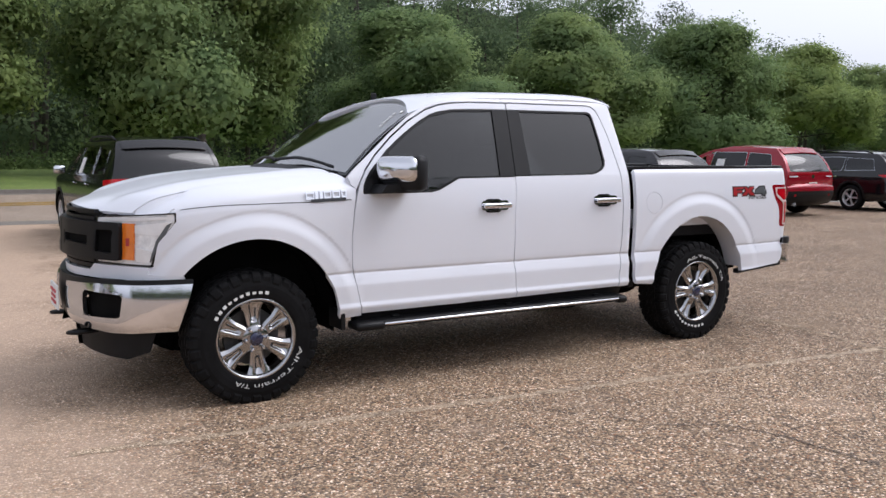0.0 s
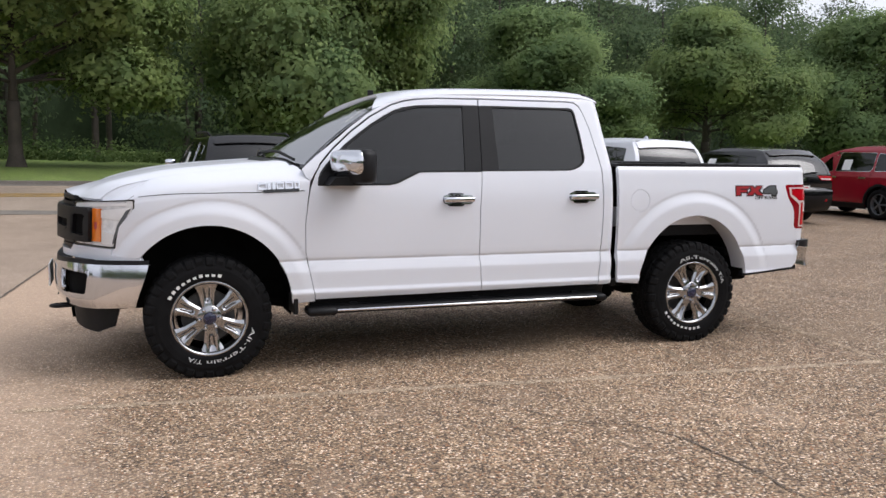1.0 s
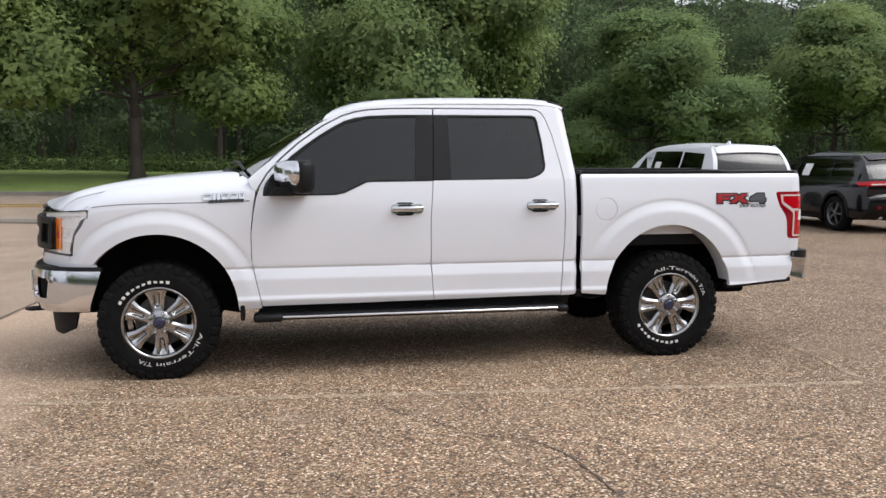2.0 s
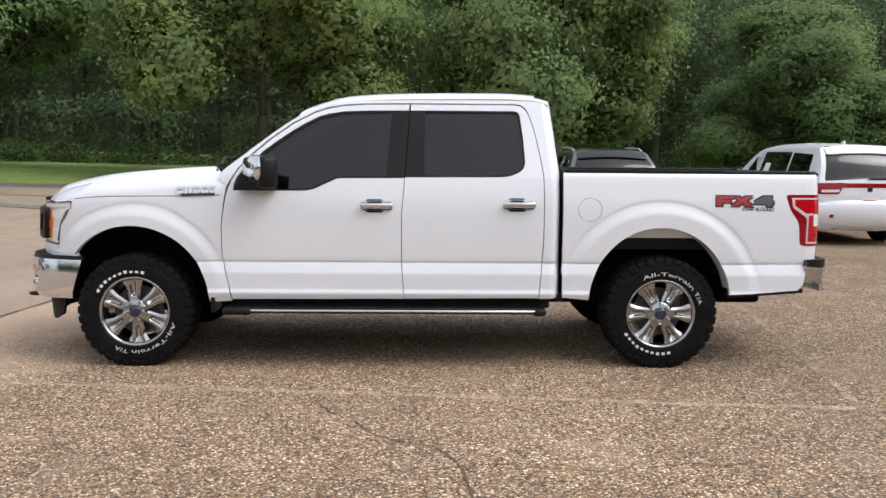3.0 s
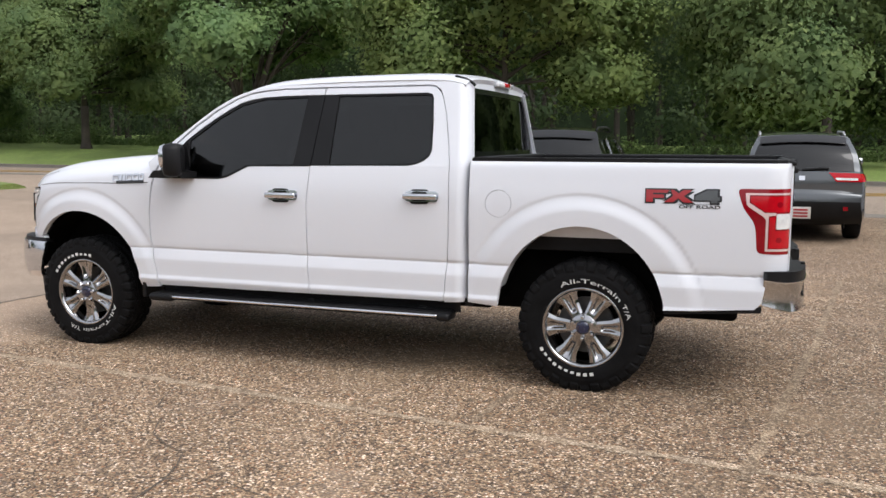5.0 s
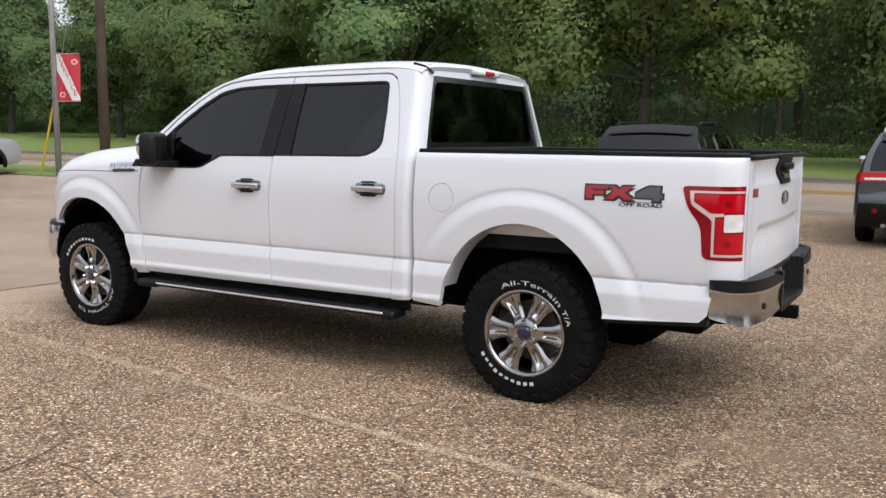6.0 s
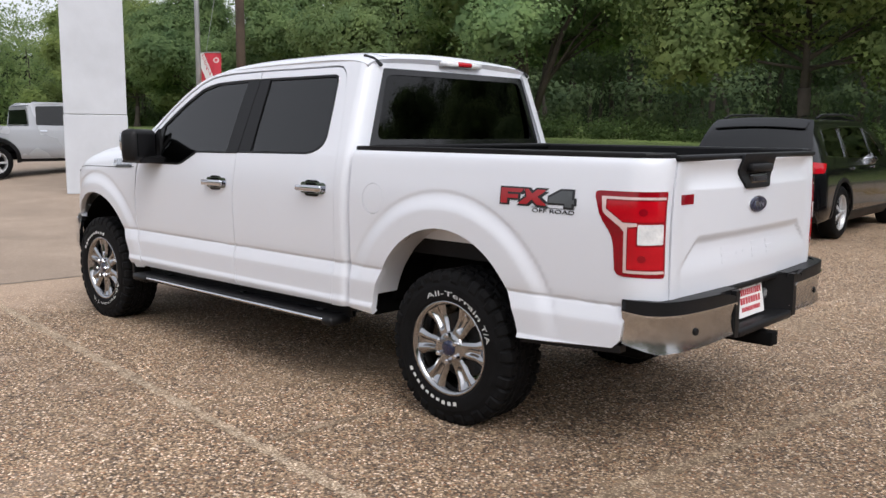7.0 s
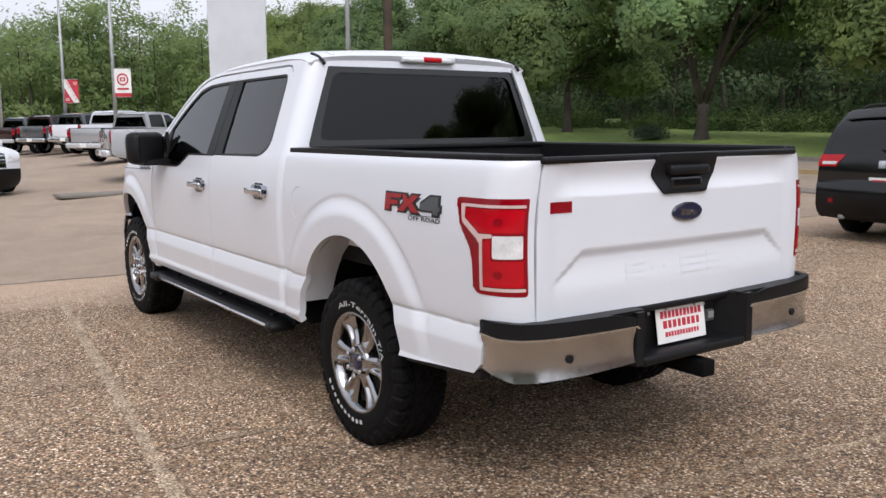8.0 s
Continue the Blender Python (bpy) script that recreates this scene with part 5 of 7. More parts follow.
for sg in (-1, 1):
    part("sill_under", prism([(4.15, 0.505), (4.68, 0.545), (4.68, 0.575), (4.15, 0.540)], 0.05, "y", sg * 0.93 - 0.025), black_plastic, truck)
    part("mud_flap", box((0.55, sg * 0.88, 0.45), (0.03, 0.20, 0.12), 0.006), black_plastic, truck)
    part("cab_corner_gap", box((2.965, sg * 0.91, 0.50), (0.05, 0.07, 0.05), 0.006), black_plastic, truck)
for cx, mt in ((0.0, underbody), (3.66, underbody)):
    for sg in (-1, 1):
        bm = bmesh.new()
        rows = [[bm.verts.new((cx + 0.545 * math.cos(radians(a)), sg * y, (0.44 if mt is underbody else 0.46) + 0.55 * math.sin(radians(a)))) for a in (range(-8, 172, 7) if cx == 0 else range(8, 175, 7))] for y in (0.85 if cx == 0 else 0.80, 0.52)]
        for i in range(len(rows[0]) - 1):
            bm.faces.new((rows[0][i], rows[0][i + 1], rows[1][i + 1], rows[1][i]))
        bm.faces.new(rows[1])
        part("wheel_liner", bm, mt, truck)

for sg in (-1, 1):
    pts = [(3.66 + 0.515 * math.cos(radians(a)), sg * y, 0.45 + 0.55 * math.sin(radians(a))) for y in (0.955, 0.80) for a in range(12, 172, 8)]
    faces = [(k, k + 1, k + 21, k + 20) for k in range(19)]
    mesh_of("inner_arch", pts, faces, white_paint, truck, "", True)

# cabin
part("dashboard", box((0.98, 0, 1.22), (0.42, 1.50, 0.26), 0.08), cabin_grey, truck)
part("cabin_floor", box((1.75, 0, 0.78), (2.2, 1.62, 0.10)), cabin_dark, truck)
for sg in (-1, 1):
    part("door_card", box((1.75, sg * 0.875, 1.06), (2.1, 0.06, 0.50), 0.02), cabin_dark, truck)
for y in (-0.40, 0.40):
    seat = part("front_seat", box((1.62, y, 0.98), (0.52, 0.54, 0.20), 0.06), cabin_grey, truck, "grey cloth seat", True)
    part("backrest", box((1.92, y, 1.25), (0.16, 0.52, 0.60), 0.06, Matrix.Rotation(radians(10), 4, "Y")), cabin_grey, seat, "", True)
    part("headrest", box((1.99, y, 1.64), (0.10, 0.27, 0.19), 0.045), cabin_grey, seat, "", True)
bench = part("rear_seat", box((2.45, 0, 0.98), (0.48, 1.40, 0.18), 0.06), cabin_grey, truck, "grey cloth bench", True)
part("backrest", box((2.74, 0, 1.25), (0.14, 1.40, 0.58), 0.06), cabin_grey, bench, "", True)
for y in (-0.45, 0.0, 0.45):
    part("headrest", box((2.77, y, 1.60), (0.09, 0.25, 0.15), 0.04), cabin_grey, bench, "", True)
ring = [(1.24 + 0.06 * math.sin(a), -0.40 + 0.185 * math.cos(a), 1.24 + 0.175 * math.sin(a)) for a in (2 * math.pi * k / 24 for k in range(25))]
wheel_st = part("steering_wheel", tube(ring, 0.016, 8), cabin_dark, truck, "", True)
part("column", tube([(1.0, -0.40, 1.20), (1.23, -0.40, 1.24)], 0.04, 10), cabin_dark, wheel_st)
part("headliner", box((2.15, 0, 1.865), (1.30, 1.20, 0.02), 0.005), cabin_grey, truck)


# wheels
def tyre_bm(r, width, rim_r, n=288, lugs=36):
    """One tyre surface, with its tread blocks and shoulder lugs pushed out of it."""
    half = width / 2
    prof = [(rim_r, -half + 0.012), (rim_r + 0.010, -half + 0.002), (rim_r + 0.022, -half - 0.004), (rim_r + 0.05, -half - 0.007), (rim_r + 0.085, -half - 0.006), (r - 0.062, -half - 0.001), (r - 0.050, -half + 0.002), (r - 0.030, -half + 0.008), (r - 0.018, -half + 0.016), (r - 0.010, -half + 0.026)]
    prof += [(r - 0.008, -half + d) for d in (0.034, 0.052, 0.058, 0.070, 0.086, 0.092, 0.104, 0.120, 0.132)]
    prof += [(a, -b) for a, b in reversed(prof)]
    bm = bmesh.new()
    rings = []
    for rr, y in prof:
        ring = []
        for k in range(n):
            a = k / n * lugs
            ay, sg = abs(y), (1 if y > 0 else -1)
            out = side = 0.0
            if rr > r - 0.056:
                f = (a + (0.5 if sg > 0 else 0)) % 1.0
                if rr > r - 0.009:
                    if ay > half - 0.055:
                        out = 0.010 if f < 0.66 else -0.004
                    elif ay > 0.062:
                        out = 0.009 if (a * 1.0 + 2.2 * ay / half * sg) % 1.0 < 0.74 else -0.004
                    elif ay > 0.050:
                        out = -0.003
                    else:
                        out = 0.009 if (a * 1.0 - 3.0 * y / half + 0.4) % 1.0 < 0.78 and ay > 0.006 else -0.003
                else:
                    deep = 1.0 if f < 0.66 else 0.0
                    tall = (rr - (r - 0.056)) / 0.046
                    if (a % 2.0) < 1.0 or tall > 0.45:
                        out, side = 0.009 * deep * tall, 0.007 * deep
            ang = 2 * math.pi * k / n
            q = rr + out
            ring.append(bm.verts.new((q * math.cos(ang), y + side * sg, q * math.sin(ang))))
        rings.append(ring)
    for a, b in zip(rings, rings[1:] + rings[:1]):
        for i in range(n):
            bm.faces.new((a[i], b[i], b[(i + 1) % n], a[(i + 1) % n]))
    bmesh.ops.recalc_face_normals(bm, faces=bm.faces)
    return bm


TW = 0.275
tyre_mesh_bm = tyre_bm(TYRE_R - 0.002, TW, 0.236)
rim_lip = [(0.222, -TW / 2 + 0.020), (0.232, -TW / 2 + 0.006), (0.243, -TW / 2 + 0.000), (0.246, -TW / 2 + 0.010), (0.238, -TW / 2 + 0.022), (0.225, -0.05), (0.205, 0.02), (0.215, TW / 2 - 0.01), (0.20, TW / 2 - 0.01), (0.195, 0.02), (0.212, -0.05)]
FACE = -TW / 2 + 0.020           # plane of the wheel's face, seen from outside at -y


def spoke_fn(r, t):
    w = 0.034 + 0.024 * max(0, r - 0.05) / 0.175 + 0.020 * sstep(0.15, 0.235, r)
    dish = -0.006 + 0.022 * math.sin(math.pi * min(1, (r - 0.05) / 0.19)) * 0.5
    groove = 0.020 * math.exp(-(t / 0.34) ** 4) * sstep(0.10, 0.125, r) * (1 - 0.6 * sstep(0.18, 0.225, r))
    roll_ = 0.012 * max(0, abs(t) - 0.62) / 0.38
    return (r, FACE + dish + groove + roll_, t * w)


def arc_text(body, height, radius, mid_deg, span_deg):
    """Words along a circle on the tyre's outer face, tops outward, read clockwise from outside."""
    pts, faces = letters(body, height)
    w = max(p[0] for p in pts)
    out = []
    for x, y, _ in pts:
        a = radians(mid_deg + span_deg / 2 - span_deg * x / w)
        out.append(((radius + y) * math.cos(a), -TW / 2 - 0.0095, (radius + y) * math.sin(a)))
    return out, faces


def arc_bars(radius, height, mid_deg, span_deg, n):
    pts, faces = [], []
    for k in range(n):
        a0 = mid_deg + span_deg / 2 - span_deg * (k + 0.12) / n
        a1 = mid_deg + span_deg / 2 - span_deg * (k + 0.70) / n
        h = height * (1.25 if k in (0, 1, 2, 6, 9) else 0.95)
        b = len(pts)
        for a, rr in ((a0, radius), (a0, radius + h), (a1, radius + h), (a1, radius)):
            pts.append((rr * math.cos(radians(a)), -TW / 2 - 0.0095, rr * math.sin(radians(a))))
        faces.append((b, b + 1, b + 2, b + 3))
    return pts, faces


words, word_faces = arc_text("All-Terrain", 0.026, 0.272, 79, 80)
words2, word2_faces = arc_text("T/A", 0.026, 0.272, 24, 19)
bars, bar_faces = arc_bars(0.273, 0.016, 246, 80, 10)


def make_wheel(x, side, turn_rim, turn_tyre, meshes={}):
    flip_z = 0 if side < 0 else 180
    base = pose(x, side * 0.815, HUB_Z, 0, 0, flip_z)
    if not meshes:
        w = part("wheel", lathe(rim_lip, 60, closed=True), wheel_chrome, truck, "chrome six-spoke wheel in an all-terrain tyre", True)
        meshes["wheel"] = w.data
        meshes["tyre"] = part("tyre", tyre_mesh_bm, rubber, w, "black all-terrain tyre with raised white lettering")
        meshes["spoke"] = panel("spoke", [(0.048, -1), (0.228, -1), (0.228, 1), (0.048, 1)], spoke_fn, wheel_chrome, w, 0.03, du=0.012, dv=0.12)
        meshes["hub"] = part("hub", lathe([(0.03, FACE - 0.008), (0.074, FACE - 0.005), (0.086, FACE + 0.004), (0.092, FACE + 0.05)], 36), wheel_chrome, w, "", True)
        meshes["cap"] = part("centre_cap", lathe([(0.004, FACE - 0.022), (0.030, FACE - 0.021), (0.041, FACE - 0.015), (0.043, FACE + 0.01)], 32), badge_blue, w, "dark blue centre cap", True)
        meshes["nut"] = part("lug_nut", lathe([(0.003, FACE - 0.034), (0.009, FACE - 0.033), (0.0135, FACE - 0.026), (0.0145, FACE + 0.0)], 6), chrome, w)
        meshes["disc"] = part("brake_disc", lathe([(0.05, -0.03), (0.17, -0.03), (0.17, 0.0), (0.05, 0.0)], 40), brake_iron, w)
        meshes["lettering"] = mesh_of("lettering", words, word_faces, white_rubber, w, "raised white words")
        meshes["letterend"] = mesh_of("lettering", words2, word2_faces, white_rubber, w, "raised white words")
        for k, f in enumerate(bar_faces):
            meshes["bar%d" % k] = mesh_of("letter_bar", [bars[i] for i in f], [(0, 1, 2, 3)], white_rubber, w)
        first = w
    else:
        first = None
    if first is None:
        w = linked("wheel", meshes["wheel"], truck)
        w["label"] = "chrome six-spoke wheel in an all-terrain tyre"
        kids = {k: linked(meshes[k].name.split(".")[0], meshes[k].data, w) for k in ("tyre", "spoke", "hub", "cap", "nut", "disc")}
        kids["tyre"]["label"] = "black all-terrain tyre with raised white lettering"
        for k in [k for k in meshes if k[:3] == "bar" or k[:6] == "letter"]:
            kids[k] = linked("lettering" if k[:6] == "letter" else "letter_bar", meshes[k].data, w)
    else:
        kids = meshes
    w.matrix_basis = base @ Matrix.Rotation(radians(-turn_rim), 4, "Y")
    for k in [k for k in kids if k[:3] == "bar" or k in ("lettering", "letterend", "tyre")]:
        kids[k].matrix_basis = Matrix.Rotation(radians(turn_rim - turn_tyre), 4, "Y")
    kids["nut"].matrix_basis = Matrix.Rotation(radians(-30), 4, "Y") @ Matrix.Translation((0.066, 0, 0))
    for k in range(1, 6):
        linked("spoke", meshes["spoke"].data, w, Matrix.Rotation(radians(-60 * k), 4, "Y"))
        linked("lug_nut", meshes["nut"].data, w, Matrix.Rotation(radians(-60 * k - 30), 4, "Y") @ Matrix.Translation((0.066, 0, 0)))
    return w


make_wheel(REAR_AXLE, -1, 0, 0)
make_wheel(0.0, -1, 35, -134)
make_wheel(REAR_AXLE, 1, 20, 70)
make_wheel(0.0, 1, 10, 40)


# ---- parked cars: built nose to tail along x with the rear axle at x = 0, then set in their row ----
def rim_spoke_fn(r, t):
    return (r, -0.105 + 0.02 * math.sin((r - 0.04) * 12), t * (0.016 + 0.05 * r))


car_wheel_meshes = {}


def car_wheel(parent, m, radius, alloy=None, spokes=5):
    key = (round(radius, 3), alloy.name if alloy else "", spokes)
    if key not in car_wheel_meshes:
        hw, rim = 0.115, radius * 0.66
        tyre = part("tyre", lathe([(rim, -hw + 0.01), (rim + 0.03, -hw - 0.004), (radius - 0.03, -hw + 0.002), (radius - 0.006, -hw + 0.025), (radius, 0), (radius - 0.006, hw - 0.025), (radius - 0.03, hw), (rim, hw - 0.01)], 40, True), rubber, parent, "", True)
        barrel = part("wheel", lathe([(rim - 0.014, -hw + 0.02), (rim, -hw + 0.004), (rim + 0.006, -hw + 0.016), (rim - 0.01, 0), (rim - 0.01, hw - 0.02), (rim - 0.03, hw - 0.02), (rim - 0.03, 0)], 40, True), alloy or silver_paint, parent, "alloy wheel", True)
        spoke = panel("spoke", [(0.03, -1), (rim - 0.01, -1), (rim - 0.01, 1), (0.03, 1)], rim_spoke_fn, alloy or silver_paint, barrel, 0.02, du=0.05, dv=0.5)
        disc = part("brake_disc", lathe([(0.03, -0.05), (rim - 0.05, -0.05), (rim - 0.05, -0.02), (0.03, -0.02)], 24), underbody, barrel)
        hub = part("hub", lathe([(0.02, -0.115), (0.035, -0.11), (0.04, -0.06)], 16), alloy or silver_paint, barrel, "", True)
        car_wheel_meshes[key] = [o.data for o in (tyre, barrel, spoke, disc, hub)]
        for o in (tyre, spoke, disc, hub, barrel):
            bpy.data.objects.remove(o)
    tyre, barrel, spoke, disc, hub = car_wheel_meshes[key]
    w = linked("wheel", barrel, parent, m)
    w["label"] = "alloy wheel with a black tyre"
    linked("tyre", tyre, w)
    linked("brake_disc", disc, w)
    linked("hub", hub, w)
    for k in range(spokes):
        linked("spoke", spoke, w, Matrix.Rotation(2 * math.pi * k / spokes, 4, "Y"))
    return w


def suv(name, label, at, turn, paint, wb=2.75, nose=0.90, tail=0.95, height=1.70, width=1.88, radius=0.355, slope=0.42, glass_low=1.10, belt=1.02,
        lamps=None, rails=None, plate_z=0.86, spoiler=True, chrome_strip=None, cladding=True, alloy=None, fin=False, dark_lamp=False, spokes=5, wiper=True, dark_nose=False):
    """A five-door car from its side silhouette; the skin is bridged from side to side along it."""
    car = thing(name, label, "car", "cars parked in the row", pose(*at, 0, 0, turn))
    H, W, xn, xt = height, width / 2, -wb - nose, tail
    prof = [(0.20, W - 0.10), (0.32, W - 0.03), (0.45, W), (0.62, W), (0.80, W - 0.005), (belt - 0.06, W - 0.02), (belt, W - 0.045), (belt + 0.25, W - 0.13), (H - 0.16, W - 0.235), (H - 0.08, W - 0.27), (H, W - 0.34)]
    curve = [(xn + 0.16, 0.22), (xn + 0.05, 0.34), (xn, 0.52), (xn + 0.02, 0.74), (xn + 0.10, 0.90),                         # 0-4 nose
             (xn + 0.45, belt - 0.02), (xn + 0.95, belt + 0.06), (xn + 1.18, belt + 0.09),                                        # 5-7 bonnet
             (xn + 1.60, belt + 0.36), (xn + 2.02, H - 0.12),                                                                       # 8-9 windscreen
             (xn + 2.45, H - 0.04), (-0.9, H), (-0.2, H - 0.015), (xt - slope - 0.10, H - 0.055), (xt - slope, H - 0.085),          # 10-14 roof
             (xt - slope * 0.45, (H - 0.085 + glass_low) / 2 + 0.02), (xt - 0.07, glass_low), (xt - 0.045, glass_low - 0.07),       # 15-17 rear glass
             (xt - 0.03, 0.90), (xt - 0.035, 0.74), (xt, 0.70), (xt + 0.005, 0.56), (xt - 0.05, 0.42), (xt - 0.16, 0.30)]           # 18-23 hatch, bumper
    xs, zs = [(k, p[0]) for k, p in enumerate(curve)], [(k, p[1]) for k, p in enumerate(curve)]
    bulge = [(0, 0.22), (4, 0.20), (5, 0.07), (7, 0.05), (8, 0.06), (9, 0.05), (10, 0.035), (13, 0.03), (14, 0.05), (16, 0.07), (18, 0.08), (22, 0.09), (23, 0.05)]

    def half(x, z):
        y = interp(z, prof)
        if x > xt - 0.42:
            y -= 0.10 * ((x - xt + 0.42) / 0.42) ** 2.5
        if x < xn + 0.6:
            y -= 0.16 * ((xn + 0.6 - x) / 0.6) ** 2.5
        return y

    def side(s, z):
        return (s, -half(s, z), z)

    def skin(u, v):
        x, z = interp(v, xs), interp(v, zs)
        dx, dz = interp(v + 0.05, xs) - interp(v - 0.05, xs), interp(v + 0.05, zs) - interp(v - 0.05, zs)
        k = math.hypot(dx, dz) or 1
        b = interp(v, bulge) * (1 - u * u)
        return (x - dz / k * b, -u * half(x, z), z + dx / k * b)

    outline = [(interp(k / 2, xs), interp(k / 2, zs)) for k in range(0, 47)]
    arch = lambda cx: arc(cx, radius + 0.01, radius + 0.055, radius + 0.055, -8, 188, 18)
    lower = [(xt - 0.20, 0.27)] + arch(0.0) + [(-radius - 0.08, 0.24), (-wb + radius + 0.08, 0.24)] + arch(-wb) + [(-wb - radius - 0.07, 0.24)]
    b1, x_b = belt + 0.045, xn + 1.42
    top = H - 0.135
    wins = [rounded([(xn + 1.55, b1), (-wb / 2 - 0.18, b1 + 0.01), (-wb / 2 - 0.16, top - 0.005), (xn + 2.30, top - 0.02), (xn + 1.95, top - 0.12)], 0.03),
            rounded([(-wb / 2 - 0.08, b1 + 0.01), (-0.36, b1 + 0.025), (-0.30, b1 + 0.12), (-0.34, top - 0.01), (-wb / 2 - 0.07, top - 0.003)], 0.03),
            rounded([(-0.24, b1 + 0.03), (xt - 0.34 - slope * 0.25, b1 + 0.06), (xt - slope * 0.75 - 0.24, top - 0.06), (-0.27, top - 0.02)], 0.04)]
    for other in (False, True):
        panel("body_side", (outline + lower), side, paint, car, 0.03, wins, mirror=other, du=0.2, dv=0.09)
        for k, w in enumerate(wins):
            g = panel("side_window", w, side, glass_mid if k == 0 else glass_dark, car, 0.006, mirror=other, du=0.3, dv=0.2, lift=-0.008)
            panel("window_trim", w, side, chrome_strip or gloss_black, g, 0.006, [[((a - sum(p[0] for p in w) / len(w)) * 0.988 + sum(p[0] for p in w) / len(w), (b - sum(p[1] for p in w) / len(w)) * 0.965 + sum(p[1] for p in w) / len(w)) for a, b in w]], mirror=other, du=0.3, dv=0.2, lift=0.002)
        if not other:
            panel("price_sheet", [(-wb / 2 + 0.10, b1 + 0.05), (-wb / 2 + 0.36, b1 + 0.05), (-wb / 2 + 0.36, b1 + 0.30), (-wb / 2 + 0.10, b1 + 0.30)], side, paper, car, 0.003, du=0.3, dv=0.3, lift=0.0, label="white price sheet in the window")
        if cladding:
            panel("cladding", [(-wb + radius + 0.06, 0.235), (-radius - 0.06, 0.235), (-radius - 0.07, 0.37), (-wb + radius + 0.07, 0.37)], side, black_plastic, car, 0.03, mirror=other, du=0.3, dv=0.1, lift=0.012)
            for cx in (0.0, -wb):
                panel("arch_trim", arc(cx, radius + 0.01, radius + 0.105, radius + 0.105, -6, 186, 18) + arc(cx, radius + 0.01, radius + 0.050, radius + 0.050, 186, -6, 18), side, black_plastic, car, 0.03, mirror=other, du=0.1, dv=0.1, lift=0.010)
        for xh in (-wb / 2 + 0.02, -0.42):
            panel("door_handle", rounded([(xh - 0.20, belt - 0.10), (xh, belt - 0.095), (xh, belt - 0.065), (xh - 0.20, belt - 0.07)], 0.012), side, chrome if chrome_strip else paint, car, 0.02, mirror=other, du=0.1, dv=0.05, lift=0.03)
        for xh, zt in ((-wb / 2 - 0.12, top - 0.03), (-0.32, 0.7)):
            panel("door_gap", [(xh, 0.36), (xh + 0.008, 0.36), (xh + 0.008, b1), (xh, b1)], side, gloss_black, car, 0.004, mirror=other, du=0.3, dv=0.1, lift=0.001)
        sg = 1 if other else -1
        part("door_mirror", box((xn + 1.62, sg * (W + 0.10), belt + 0.13), (0.10, 0.20, 0.14), 0.035), paint if not chrome_strip else chrome, car, "", True)
        for cx in (0.0, -wb):
            car_wheel(car, pose(cx, sg * (W - 0.125), radius, 0, 0, 0 if sg < 0 else 180), radius, alloy, spokes)
            bm = bmesh.new()
            ring0 = [bm.verts.new((cx + (radius + 0.05) * math.cos(radians(a)), sg * (W - 0.03), radius + (radius + 0.05) * math.sin(radians(a)))) for a in range(-10, 191, 20)]
            ring1 = [bm.verts.new((v.co.x, sg * (W - 0.36), v.co.z)) for v in ring0]
            for i in range(len(ring0) - 1):
                bm.faces.new((ring0[i], ring0[i + 1], ring1[i + 1], ring1[i]))
            bm.faces.new(ring1)
            part("wheel_liner", bm, underbody, car)
        if rails:
            pts = [(xn + 2.35, sg * (W - 0.30), H - 0.03), (xn + 2.5, sg * (W - 0.30), H + 0.015), (-0.9, sg * (W - 0.31), H + 0.032), (xt - slope - 0.45, sg * (W - 0.31), H + 0.010), (xt - slope - 0.22, sg * (W - 0.31), H - 0.04)]
            part("roof_rail", tube(pts, 0.017, 8), rails, car, "", True)
    def span(a, b, e=1.0):
        return [(-e, a), (e, a), (e, b), (-e, b)]
    panel("front_bumper", span(0, 4.3), skin, paint, car, 0.025, du=0.1, dv=0.25)
    if dark_nose:
        panel("bumper_low", span(0, 2.35), skin, black_plastic, car, 0.025, du=0.1, dv=0.25, lift=0.012, label="black lower front bumper")
        grille = panel("grille", span(2.45, 3.7, 0.50), skin, gloss_black, car, 0.02, du=0.1, dv=0.25, lift=0.010)
        for v in (2.75, 3.15, 3.5):
            panel("grille_slat", span(v, v + 0.1, 0.48), skin, chrome, grille, 0.01, du=0.1, dv=0.1, lift=0.016)
        for other in (False, True):
            panel("headlamp", rounded([(0.56, 2.9), (0.98, 3.1), (0.98, 3.9), (0.60, 3.7)], 0.04), skin, lens_clear, car, 0.02, mirror=other, du=0.1, dv=0.2, lift=0.012)
    panel("bonnet", span(4.3, 7.2), skin, paint, car, 0.025, du=0.1, dv=0.25)
    panel("windscreen", span(7.2, 9.2, 0.97), skin, glass_mid, car, 0.006, du=0.1, dv=0.25)
    panel("roof", span(9.2, 14.05), skin, paint, car, 0.025, du=0.1, dv=0.25)
    hatch = panel("tailgate", span(14.0, 19.6), skin, paint, car, 0.025, [rounded([(-0.90, 14.45), (0.90, 14.45), (0.90, 16.6), (-0.90, 16.6)], [0.1, 0.1, 0.15, 0.15])], du=0.08, dv=0.2)
    panel("rear_window", rounded([(-0.90, 14.45), (0.90, 14.45), (0.90, 16.6), (-0.90, 16.6)], [0.1, 0.1, 0.15, 0.15]), skin, glass_hatch, hatch, 0.006, du=0.1, dv=0.25, lift=-0.004)
    if spoiler:
        panel("spoiler", rounded([(-0.93, 14.05), (0.93, 14.05), (0.86, 14.60), (-0.86, 14.60)], 0.08), skin, paint if spoiler == "paint" else gloss_black, hatch, 0.03, du=0.1, dv=0.1, lift=0.028, roll=0.01)
